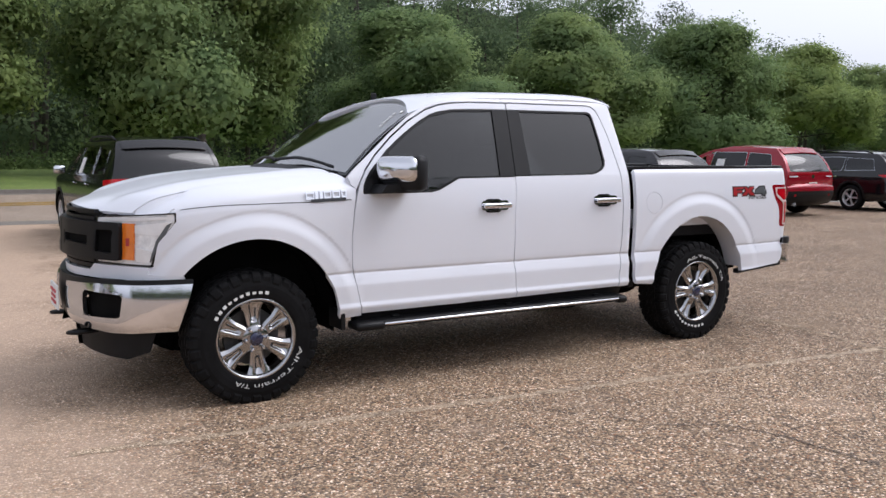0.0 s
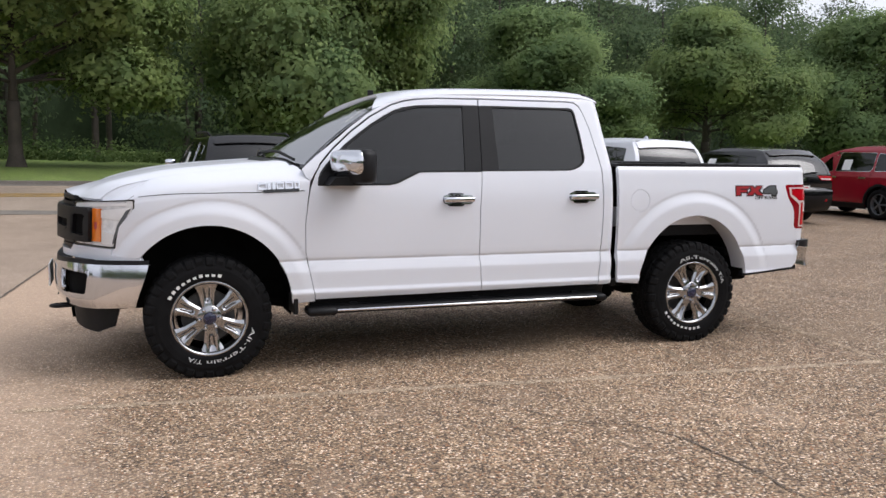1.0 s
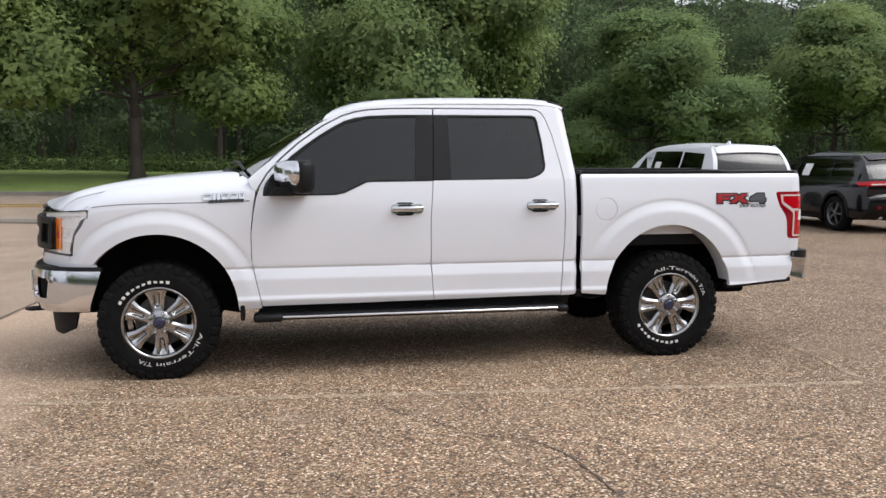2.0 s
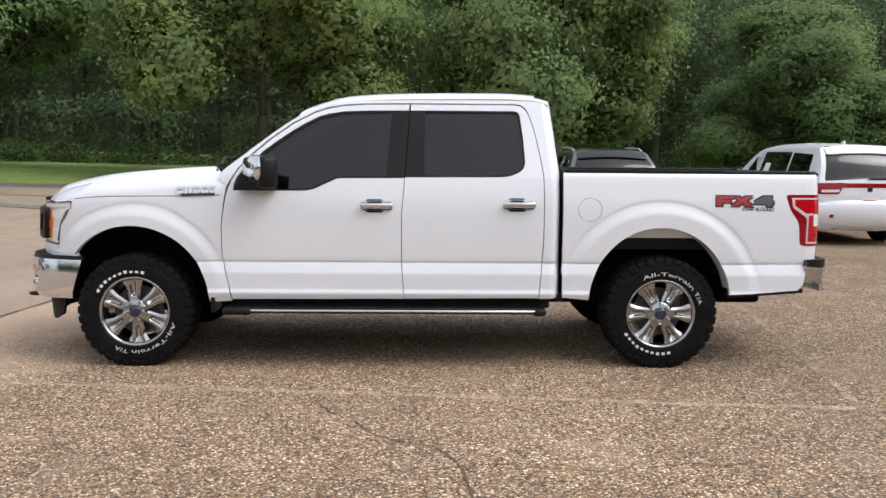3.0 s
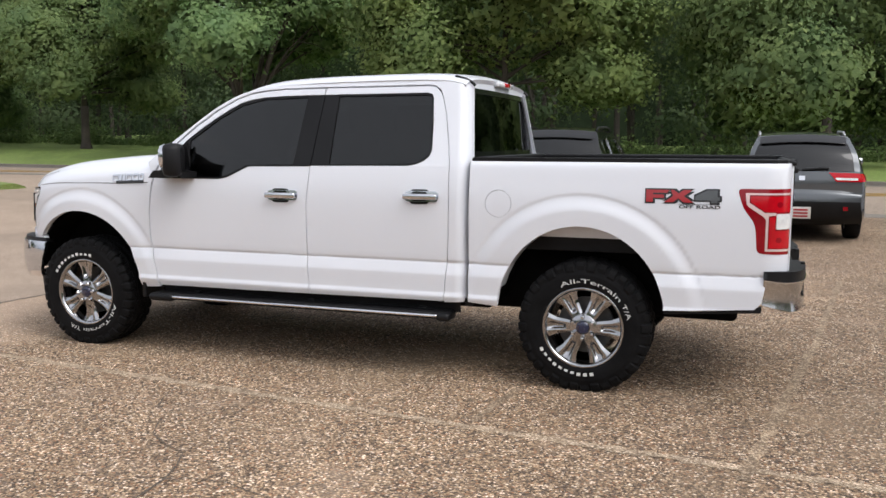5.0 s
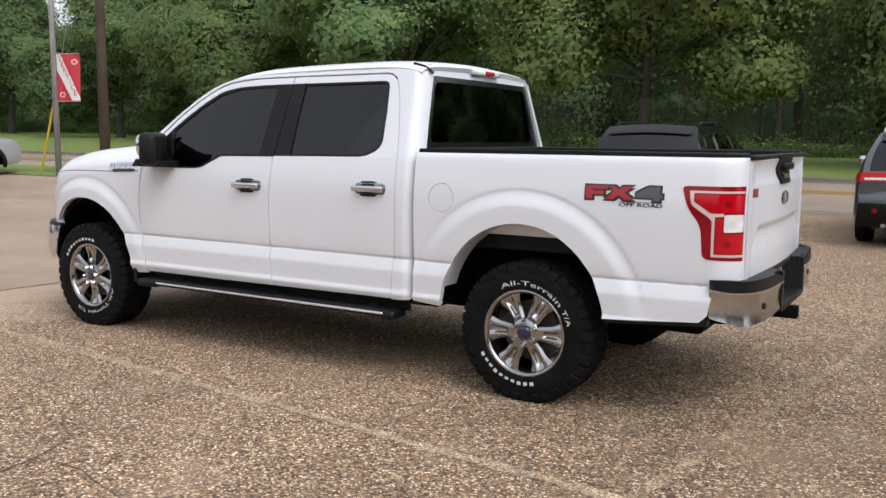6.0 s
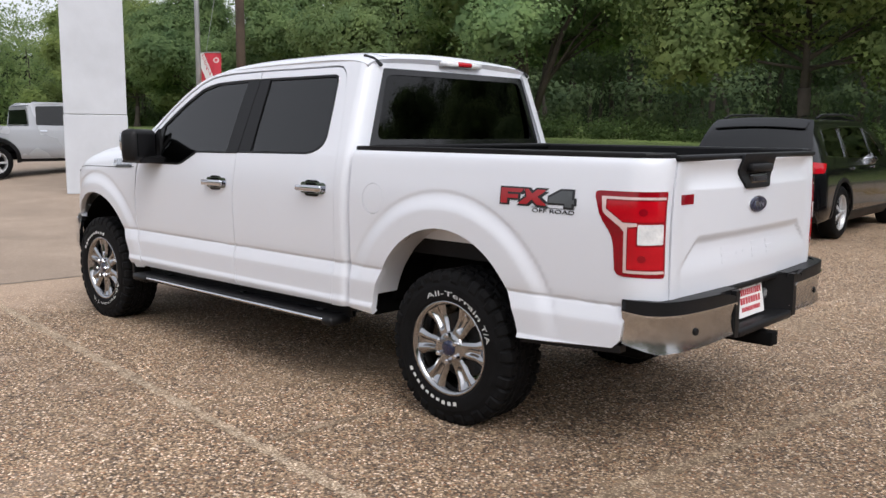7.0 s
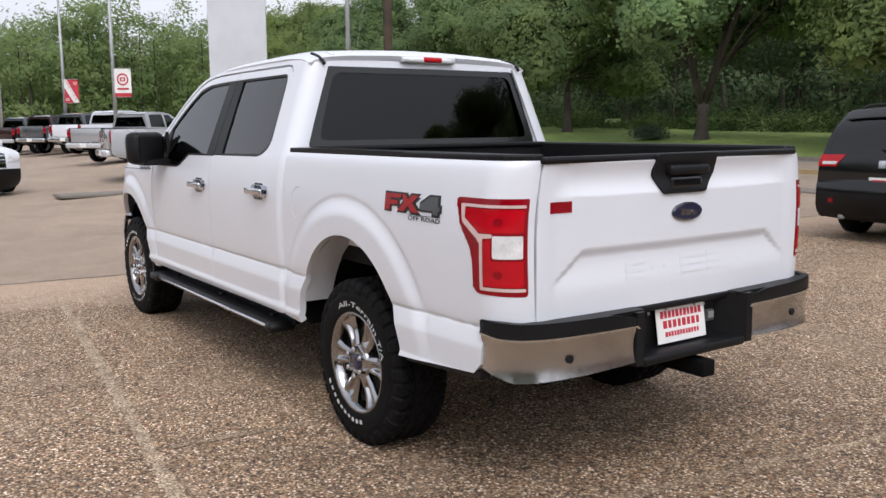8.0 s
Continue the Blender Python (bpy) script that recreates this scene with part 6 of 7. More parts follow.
    panel("rear_bumper", span(19.5, 23.0), skin, black_plastic if cladding else paint, car, 0.03, du=0.1, dv=0.25, lift=0.01)
    panel("bumper_top", span(19.3, 20.6), skin, paint, car, 0.03, du=0.1, dv=0.2, lift=0.014)
    for u in (-0.78, 0.70):
        panel("reflector", [(u, 21.0), (u + 0.08, 21.0), (u + 0.08, 21.35), (u, 21.35)], skin, lens_dark_red, car, 0.01, du=0.1, dv=0.2, lift=0.014)
    lens = lens_dark_red if dark_lamp else lens_red
    v0, v1, u0 = lamps or (17.0, 18.2, 0.52)
    for other in (False, True):
        tl = panel("tail_lamp", rounded([(u0, v0), (1.0, v0), (1.0, v1), (u0 + 0.12, v1)], [0.03, 0.0, 0.0, 0.03]), skin, lens, car, 0.02, mirror=other, du=0.06, dv=0.15, lift=0.010, label="red tail lamp")
        panel("lamp_clear", rounded([(u0 + 0.10, v0 + (v1 - v0) * 0.62), (0.93, v0 + (v1 - v0) * 0.62), (0.93, v0 + (v1 - v0) * 0.85), (u0 + 0.13, v0 + (v1 - v0) * 0.85)], 0.02), skin, lens_clear, tl, 0.01, mirror=other, du=0.06, dv=0.15, lift=0.016)
        za, zb_ = interp(v0, zs), interp(v1, zs)
        panel("lamp_wrap", rounded([(xt - 0.34, za - 0.02), (xt - 0.03, za), (xt - 0.03, zb_), (xt - 0.20, zb_)], [0.02, 0, 0, 0.02]), side, lens, tl, 0.02, mirror=other, du=0.06, dv=0.05, lift=0.006)
    if dark_lamp:
        panel("lamp_bar", span(v0 + 0.05, v0 + 0.42, 0.6), skin, lens_dark_red, car, 0.01, du=0.1, dv=0.2, lift=0.008)
    vp = 18.35 if plate_z > 0.7 else 21.0
    plate = panel("number_plate", [(-0.17, vp), (0.17, vp), (0.17, vp + 1.0), (-0.17, vp + 1.0)], skin, paper, car, 0.008, du=0.2, dv=0.5, lift=0.016, label="white dealer plate with red print")
    for k in range(3):
        panel("print_bar", [(-0.12, vp + 0.16 + 0.27 * k), (0.12, vp + 0.16 + 0.27 * k), (0.12, vp + 0.30 + 0.27 * k), (-0.12, vp + 0.30 + 0.27 * k)], skin, sign_red, plate, 0.002, du=0.2, dv=0.5, lift=0.018)
    panel("badge", rounded([(-0.05, 17.35), (0.05, 17.35), (0.05, 17.8), (-0.05, 17.8)], 0.03), skin, chrome, hatch, 0.006, du=0.2, dv=0.5, lift=0.008)
    if wiper:
        part("rear_wiper", tube([Vector(skin(0.02, 16.5)) + Vector((0.02, 0, 0.01)), Vector(skin(-0.30, 16.25)) + Vector((0.02, 0, 0.01)), Vector(skin(-0.46, 16.2)) + Vector((0.02, 0, 0.01))], 0.014, 6), black_plastic, hatch)
    if chrome_strip:
        panel("hatch_strip", span(19.05, 19.22, 0.72), skin, chrome, hatch, 0.006, du=0.1, dv=0.1, lift=0.012)
    if fin:
        part("aerial_fin", prism([(0.0, H - 0.03), (0.20, H - 0.05), (0.17, H + 0.055), (0.13, H + 0.06)], 0.03, "y", -0.015), paint, car)
    part("underside", box((-wb / 2, 0, 0.34), (wb + 0.9, width - 0.35, 0.18), 0.03), underbody, car)
    part("exhaust", tube([(xt - 0.35, -W + 0.42, 0.30), (xt - 0.03, -W + 0.42, 0.31)], 0.035, 10), galvanised, car, "", True)
    seats = part("seat_row", box((-wb * 0.28, 0, 0.95), (0.20, width - 0.5, 0.62), 0.08), cabin_dark, car)
    for y in (-0.38, 0.38):
        part("headrest", box((-wb * 0.28 + 0.03, y, 1.34), (0.09, 0.26, 0.18), 0.04), cabin_dark, seats, "", True)
    part("cabin_base", box((-wb / 2 - 0.1, 0, 0.66), (wb + 0.2, width - 0.4, 0.30), 0.05), cabin_dark, car)
    return car


ROW = [
    ("suv", "black five-door SUV with a dark glossy spoiler and red tail lamps", (1.52, 8.60, 0), -88.0, black_paint, dict(wb=2.91, nose=0.86, tail=1.02, height=1.72, width=1.92, radius=0.375, slope=0.40, glass_low=1.16, belt=1.06, rails=black_plastic, chrome_strip=chrome, lamps=(16.95, 17.75, 0.58), alloy=silver_paint, plate_z=0.9)),
    ("suv", "dark grey five-door SUV with pale roof rails", (5.30, 8.95, 0), -90.0, grey_paint, dict(wb=2.70, nose=0.88, tail=0.93, height=1.64, width=1.84, radius=0.35, slope=0.46, glass_low=1.10, belt=1.03, rails=galvanised, chrome_strip=chrome, lamps=(16.9, 17.9, 0.45), alloy=silver_paint, plate_z=0.6)),
    ("suv", "white five-door SUV with a full-width dark red lamp bar", (9.63, 8.95, 0), -90.0, white_paint, dict(wb=3.04, nose=0.90, tail=1.12, height=1.77, width=1.92, radius=0.385, slope=0.40, glass_low=1.16, belt=1.07, lamps=(17.05, 18.0, 0.48), dark_lamp=True, cladding=False, alloy=chrome, fin=True, spoiler="paint")),
    ("suv", "black compact SUV with a sloping tail and narrow red lamps", (13.05, 9.0, 0), -90.0, black_paint, dict(wb=2.70, nose=0.92, tail=0.93, height=1.62, width=1.84, radius=0.36, slope=0.52, glass_low=1.10, belt=1.03, lamps=(16.95, 17.7, 0.45), alloy=grey_paint, spoiler="paint")),
    ("suv", "red five-door SUV with a silver lower bumper", (16.85, 8.75, 0), -91.0, red_paint, dict(wb=2.70, nose=0.95, tail=1.02, height=1.70, width=1.86, radius=0.36, slope=0.50, glass_low=1.12, belt=1.04, lamps=(17.0, 17.8, 0.5), chrome_strip=chrome, alloy=grey_paint, dark_lamp=True, spoiler="paint")),
    ("wagon", "black station wagon with bright window trim", (20.75, 8.7, 0), -92.0, black_paint, dict(wb=2.74, nose=0.98, tail=1.12, height=1.58, width=1.85, radius=0.35, slope=0.48, glass_low=1.06, belt=0.99, lamps=(17.0, 17.9, 0.55), chrome_strip=chrome, rails=black_plastic, alloy=silver_paint)),
]
for nm, lab, at, turn, paint, spec in ROW:
    suv(nm, lab, at, turn, paint, **spec)
# a white car whose front stands further along the drive
suv("suv", "white SUV with a black front bumper beside the drive lane", (-18.2, -1.18, 0.02), 196.0, white_paint, dark_nose=True, wb=2.7, nose=0.85, height=1.66, lamps=(17.0, 17.9, 0.5), alloy=silver_paint)


# pickups further off
def far_pickup(label, at, heading, paint, height=1.80, width=1.88, size=1.08, bright=False):
    """heading: degrees in plan to which the nose points."""
    t = thing("pickup_truck", label, "truck", "pickups parked across the drive", pose(*at, 0, 0, heading + 180) @ Matrix.Scale(size, 4))
    wb, R, W = 3.24, 0.385, width / 2
    prof = [(0.40, W - 0.06), (0.55, W), (0.85, W), (1.10, W - 0.02), (1.20, W - 0.05), (1.45, W - 0.12), (height - 0.10, W - 0.22), (height, W - 0.30)]
    side = lambda s, z: (s, -interp(z, prof), z)
    x_c = -0.80
    outline = [(-wb - 0.85, 0.50), (-wb - 0.90, 0.80), (-wb - 0.78, 1.02), (-wb + 0.30, 1.16), (-wb + 0.55, 1.22), (-wb + 1.20, height - 0.10), (-wb + 1.50, height - 0.02), (x_c - 0.12, height - 0.02), (x_c, height - 0.12), (x_c + 0.04, 1.22), (1.20, 1.20), (1.22, 0.62), (1.10, 0.55)]
    arch = lambda cx: arc(cx, R + 0.03, R + 0.09, R + 0.09, -4, 184, 16)
    lower = arch(0.0) + [(-R - 0.12, 0.45), (-wb + R + 0.12, 0.45)] + arch(-wb)
    wins = [rounded([(-wb + 0.80, 1.23), (-wb + 1.55, 1.23), (-wb + 1.55, height - 0.11), (-wb + 1.30, height - 0.12)], 0.03), rounded([(-wb + 1.63, 1.23), (x_c - 0.12, 1.24), (x_c - 0.16, height - 0.12), (-wb + 1.63, height - 0.10)], 0.05)]
    for other in (False, True):
        sg = 1 if other else -1
        panel("body_side", outline + lower, side, paint, t, 0.03, wins, mirror=other, du=0.25, dv=0.1)
        for w in wins:
            panel("side_window", w, side, glass_dark, t, 0.006, mirror=other, du=0.5, dv=0.3, lift=-0.006)
        for xh in (-wb + 1.50, x_c - 0.18):
            panel("door_handle", [(xh - 0.16, 1.09), (xh, 1.09), (xh, 1.12), (xh - 0.16, 1.12)], side, chrome, t, 0.02, mirror=other, du=0.2, dv=0.1, lift=0.03)
        for cx in (0.0, -wb):
            panel("arch_trim", arc(cx, R + 0.03, R + 0.17, R + 0.17, -4, 184, 16) + arc(cx, R + 0.03, R + 0.085, R + 0.085, 184, -4, 16), side, black_plastic, t, 0.03, mirror=other, du=0.15, dv=0.1, lift=0.012, label="black wheel arch flare")
        panel("sill", [(-wb + 0.55, 0.40), (-0.55, 0.40), (-0.55, 0.47), (-wb + 0.55, 0.47)], side, black_plastic, t, 0.04, mirror=other, du=0.5, dv=0.1)
        for cx in (0.0, -wb):
            car_wheel(t, pose(cx, sg * (W - 0.13), R, 0, 0, 0 if sg < 0 else 180), R, silver_paint, 6)
        part("door_mirror", box((-wb + 0.95, sg * (W + 0.10), 1.30), (0.12, 0.20, 0.17), 0.035), paint, t, "", True)
        part("tail_lamp", box((1.205, sg * (W - 0.11), 1.02), (0.05, 0.17, 0.28), 0.02), lens_dark_red, t, "red tail lamp", True)
        part("bed_wall", box((0.22, sg * (W - 0.10), 0.98), (1.90, 0.03, 0.42)), liner_black, t)
    wr = W - 0.24
    part("tailgate", box((1.20, 0, 0.96), (0.06, width - 0.42, 0.48), 0.02), paint, t, "", True)
    part("rear_bumper", box((1.28, 0, 0.62), (0.14, width - 0.10, 0.17), 0.04), chrome if bright else silver_paint, t, "", True)
    part("number_plate", box((1.355, 0, 0.63), (0.01, 0.30, 0.14)), paper, t)
    part("bed_floor", box((0.22, 0, 0.80), (1.95, width - 0.15, 0.04)), liner_black, t)
    part("bed_cover", box((0.22, 0, 1.205), (1.92, width - 0.14, 0.03), 0.01), liner_black, t, "flat black bed cover")
    part("cab_back", prism([(-W + 0.06, 0.60), (W - 0.06, 0.60), (W - 0.08, 1.20), (wr, height - 0.12), (-wr, height - 0.12), (-W + 0.08, 1.20)], 0.04, "x", x_c - 0.02), paint, t)
    part("rear_window", prism([(-W + 0.16, 1.26), (W - 0.16, 1.26), (wr - 0.06, height - 0.20), (-wr + 0.06, height - 0.20)], 0.012, "x", x_c + 0.022), glass_dark, t)
    roofp = lambda u, v: (-wb + 1.18 + v * (x_c - 0.02 + wb - 1.18), -u * (W - 0.235), height - 0.10 + 0.10 * max(0, math.sin(math.pi * min(1, max(0, v)))) ** 0.5 * (1 - 0.5 * u * u))
    panel("roof", [(-1, 0.001), (1, 0.001), (1, 0.999), (-1, 0.999)], roofp, paint, t, 0.02, du=0.2, dv=0.1)
    panel("windscreen", [(-1, 0), (1, 0), (1, 1), (-1, 1)], lambda u, v: (-wb + 0.50 + 0.70 * v - 0.1 * (1 - u * u), -u * (W - 0.06 - 0.17 * v), 1.22 + (height - 1.31) * v), glass_mid, t, 0.006, du=0.2, dv=0.2)
    panel("bonnet", [(-1, 0), (1, 0), (1, 1), (-1, 1)], lambda u, v: (-wb - 0.86 + 1.40 * v - 0.1 * (1 - u * u), -u * (W - 0.04), 0.98 + 0.24 * max(0, v) ** 0.6 + 0.03 * (1 - u * u)), paint, t, 0.02, du=0.2, dv=0.1)
    part("front_end", box((-wb - 0.80, 0, 0.76), (0.20, width - 0.12, 0.50), 0.06), paint, t, "", True)
    part("underside", box((-wb / 2 + 0.1, 0, 0.52), (wb + 1.4, width - 0.45, 0.16), 0.02), underbody, t)
    part("cabin", box((-wb / 2 - 0.2, 0, 0.95), (1.7, width - 0.3, 0.45), 0.05), cabin_dark, t)
    return t


maroon = surface("maroon_paint", (0.03, 0.008, 0.010), 0.25, 0.2, 1.0, 0.08, 1, 60, 0, 0.05)
far_pickup("silver crew-cab pickup parked at an angle", (-16.3, 4.1, drive_z(-16.3, 4.1)), 84, silver_grey, size=1.05)
far_pickup("silver crew-cab pickup parked at an angle", (-25.0, 5.2, drive_z(-25.0, 5.2)), 118, silver_grey, size=1.0)
far_pickup("white crew-cab pickup parked at an angle", (-33.6, 6.35, drive_z(-33.6, 6.35)), 118, white_paint, bright=True)
far_pickup("grey crew-cab pickup parked at an angle", (-37.3, 5.65, drive_z(-37.3, 5.65)), 118, grey_paint, bright=True)
far_pickup("dark maroon crew-cab pickup parked at an angle", (-40.6, 4.85, drive_z(-40.6, 4.85)), 118, maroon)
far_pickup("grey crew-cab pickup at the row's far end", (-44.0, 4.2, drive_z(-44.0, 4.2)), 118, grey_paint)

# ---- pylon, poles and banners ----
pylon = thing("sign_pylon", "tall plain white sign pylon of sheet metal", "sign", "", pose(-10.9, 4.35, drive_z(-10.9, 4.35) - 0.03, 0, 0, -25))
for k, (z0, z1) in enumerate(((0.0, 1.60), (1.61, 4.4), (4.41, 7.0), (7.01, 9.5))):
    part("cladding_panel", box((0, 0, (z0 + z1) / 2), (0.38, 1.20 + 0.02 * (k == 0), z1 - z0), 0.012), plain_white, pylon)


def post(label, x, y, h, r, mat, lamp=None, banner=None, base=False):
    p = thing("lamp_post" if lamp else "pole", label, "post", "", pose(x, y, drive_z(x, y)))
    part("shaft", tube([(0, 0, 0), (0, 0, h * 0.5), (0, 0, h)], [r, r * 0.85, r * 0.65], 12), mat, p, "", True)
    if lamp:
        part("arm", tube([(0, 0, h - 0.05), (-0.12, -0.1, h + 0.12), (-0.5, -0.42, h + 0.18)], 0.035, 8), mat, p, "", True)
        part("lamp_head", box((-0.62, -0.52, h + 0.17), (0.55, 0.26, 0.10), 0.03, Matrix.Rotation(radians(40), 4, "Z")), mat, p, "", True)
    return p


def banner(label, x, y, z0, z1, w, turn, kind):
    b = thing("banner", label, "banner", "lot banners", pose(x, y, 0, 0, 0, turn))
    cloth = sign_red if kind != "white" else paper
    bm = bmesh.new()
    bmesh.ops.create_grid(bm, x_segments=6, y_segments=10, size=0.5)
    for v in bm.verts:
        u, t = v.co.x + 0.5, v.co.y + 0.5
        v.co = (u * w, 0.03 * math.sin(u * 5 + t * 3), z0 + t * (z1 - z0))
    geom = bmesh.ops.solidify(bm, geom=bm.faces[:], thickness=0.006)
    bmesh.ops.recalc_face_normals(bm, faces=bm.faces)
    part("cloth", bm, cloth, b)
    wave = lambda u, t: 0.03 * math.sin(u * 5 + t * 3)
    fn = lambda a, c: (a * w, wave(a, c) - 0.010, z0 + c * (z1 - z0))
    if kind == "service":
        panel("sash", [(0.0, 0.86), (0.0, 0.66), (0.62, 0.0), (1.0, 0.0), (1.0, 0.06), (0.20, 1.0), (0.0, 1.0)], fn, paper, b, 0.003, du=0.2, dv=0.1)
        for k, ch in enumerate("SERVICE"):
            pts, faces = letters(ch, 0.125)
            cx = sum((min(p[0] for p in pts), max(p[0] for p in pts))) / 2
            cu, cv = 0.17 + 0.105 * k, 0.86 - 0.125 * k
            pts = [Vector(fn(cu + (p[0] - cx) / w, cv + p[1] / (z1 - z0))) + Vector((0, -0.008, 0)) for p in pts]
            mesh_of("letter", pts, faces, sign_red, b)
        for cu, cv in ((0.78, 0.84), (0.20, 0.13)):
            panel("emblem", arc(cu, cv, 0.13, 0.065, 0, 345, 20), fn, lens_frost, b, 0.003, du=0.2, dv=0.2, lift=0.004)
            panel("emblem_mark", arc(cu, cv, 0.07, 0.035, 0, 330, 10), fn, sign_red, b, 0.003, du=0.2, dv=0.2, lift=0.007)
    elif kind == "white":
        panel("emblem", arc(0.5, 0.62, 0.34, 0.22, 0, 345, 24), fn, sign_red, b, 0.003, [arc(0.5, 0.62, 0.26, 0.165, 0, 345, 24)], du=0.3, dv=0.3, lift=0.002)
        panel("emblem_mark", [(0.34, 0.55), (0.66, 0.55), (0.66, 0.69), (0.34, 0.69)], fn, sign_red, b, 0.003, [[(0.42, 0.585), (0.58, 0.585), (0.58, 0.655), (0.42, 0.655)]], du=0.3, dv=0.3, lift=0.002)
        panel("foot_band", [(0, 0), (1, 0), (1, 0.13), (0, 0.13)], fn, sign_red, b, 0.003, du=0.3, dv=0.3, lift=0.002)
        panel("word_bar", [(0.15, 0.25), (0.85, 0.25), (0.85, 0.32), (0.15, 0.32)], fn, sign_red, b, 0.003, du=0.3, dv=0.3, lift=0.002)
    for z in (z0 - 0.02, z1 + 0.02):
        part("banner_rod", tube([(-0.05, 0, z), (w, 0, z)], 0.012, 6), galvanised, b)
    return b


post("tall galvanised lot pole carrying a banner", -13.8, 8.6, 9.0, 0.075, galvanised)
banner("red and white service banner on a lot pole", -13.72, 8.62, 2.30, 3.42, 0.58, 28, "service")
post("dark weathered wooden utility pole", -12.9, 9.3, 11.0, 0.13, weathered_wood)
guy = thing("guy_wire", "yellow guy-wire guard leaning beside the pole", "cable", "", pose(0, 0, 0))
part("guard", tube([(-14.6, 8.65, 0.45), (-13.85, 8.75, 2.9)], 0.03, 8), yellow_plastic, guy)
part("wire", tube([(-13.85, 8.75, 2.9), (-12.9, 9.3, 8.2)], 0.006, 5), galvanised, guy)
for x, y, kind in ((-32.8, 7.3, "white"), (-42.5, 7.2, "service"), (-53.0, 5.6, None)):
    post("tall slim lamp post with a banner at the drive", x, y, 8.0, 0.09, galvanised, lamp=True)
    if kind:
        banner("banner on a lamp post", x + 0.1, y, 2.9, 4.1, 0.70, 68, kind)
drain = part("drain_cover", box((-12.9, 2.0, drive_z(-12.9, 2.0) + 0.012), (0.8, 2.2, 0.06), 0.008), concrete)
tagged(drain, "long concrete drain cover in the drive lane", "drain")


# ---- trees ----
def unit(v):
    return v / np.maximum(np.linalg.norm(v, axis=1), 1e-6)[:, None]


def leaf_arrays(centres, sizes, rs, outward, long=1.6):
    """Small three-cornered leaves at the centres, turned loosely outward, each with a shading normal bent outward and
    up to soften the crown's light.
    """
    n = len(centres)
    c = unit(rs.normal(size=(n, 3)) * 0.50 + unit(outward) * 0.9 + np.array([0.0, 0.0, 0.35]))
    a = unit(np.cross(c, rs.normal(size=(n, 3))))
    b = np.cross(c, a)
    L, Wd = (sizes * long / 2)[:, None], (sizes * 0.62)[:, None]
    v = np.stack([centres + a * L, centres - a * L * 0.7 + b * Wd, centres - a * L * 0.7 - b * Wd], 1).reshape(-1, 3)
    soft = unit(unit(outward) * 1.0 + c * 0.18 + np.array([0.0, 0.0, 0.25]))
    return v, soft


def leaf_mesh(name, leaves, mat):
    v, soft = leaves
    me = bpy.data.meshes.new(name)
    nq = len(v) // 3
    me.vertices.add(len(v))
    me.vertices.foreach_set("co", v.astype(np.float32).ravel())
    me.loops.add(nq * 3)
    me.loops.foreach_set("vertex_index", np.arange(nq * 3, dtype=np.int32))
    me.polygons.add(nq)
    me.polygons.foreach_set("loop_start", np.arange(0, nq * 3, 3, dtype=np.int32))
    me.polygons.foreach_set("loop_total", np.full(nq, 3, dtype=np.int32))
    me.update(calc_edges=True)
    me.materials.append(mat)
    me.shade_smooth()
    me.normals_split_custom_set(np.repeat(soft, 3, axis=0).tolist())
    return me


def crown_points(rs, n_clump, per, radius, height, base, lobes=26):
    """Leaf centres in clumps over an uneven crown made of many lobes, with the way outward at each."""
    lob = []
    for k in range(lobes):
        tier = k % 4
        ang = 2.399 * k + rs.uniform(-0.4, 0.4)
        zf = (0.16, 0.36, 0.58, 0.78)[tier] + rs.uniform(-0.07, 0.07)
        rr = radius * (0.70, 0.74, 0.58, 0.34)[tier] * rs.uniform(0.78, 1.08)
        lob.append((rr * math.cos(ang), rr * math.sin(ang), base + height * zf, radius * rs.uniform(0.20, 0.33), height * rs.uniform(0.11, 0.17)))
    lob.append((0, 0, base + height * 0.84, radius * 0.34, height * 0.15))
    lob.append((0, 0, base + height * 0.48, radius * 0.55, height * 0.30))
    weight = np.array([q[3] ** 2 for q in lob])
    weight /= weight.sum()
    middle = np.array([0, 0, base + height * 0.35])
    pts, out, inner, inner_out = [], [], [], []
    for _ in range(n_clump):
        lx, ly, lz, lr, lh = lob[rs.choice(len(lob), p=weight)]
        d = rs.normal(size=3)
        d[2] += 0.25
        d /= np.linalg.norm(d)
        f = rs.uniform(0.50, 1.08) ** 0.5
        c = np.array([lx + d[0] * lr * f, ly + d[1] * lr * f, lz + d[2] * lh * f])
        spread = np.array([0.36, 0.36, 0.22]) * rs.uniform(0.45, 1.2) * radius / 4.6
        off = rs.normal(size=(per, 3)) * spread
        pts.append(c + off)
        big = (c - middle) / np.array([radius, radius, height * 0.6])
        out.append(d * 0.9 + big * 0.6 + off / spread.max() * 0.25)
    # larger leaves deep inside, which close the crown
    for lx, ly, lz, lr, lh in lob:
        d = rs.normal(size=(480, 3))
        d /= np.linalg.norm(d, axis=1)[:, None]
        f = rs.uniform(0.3, 0.90, 480)[:, None]
        c = np.array([lx, ly, lz]) + d * f * np.array([lr, lr, lh])
        inner.append(c)
        inner_out.append(d + (c - middle) / np.array([radius, radius, height * 0.6]) * 0.6)
    return np.concatenate(pts), np.concatenate(out), lob, np.concatenate(inner), np.concatenate(inner_out)


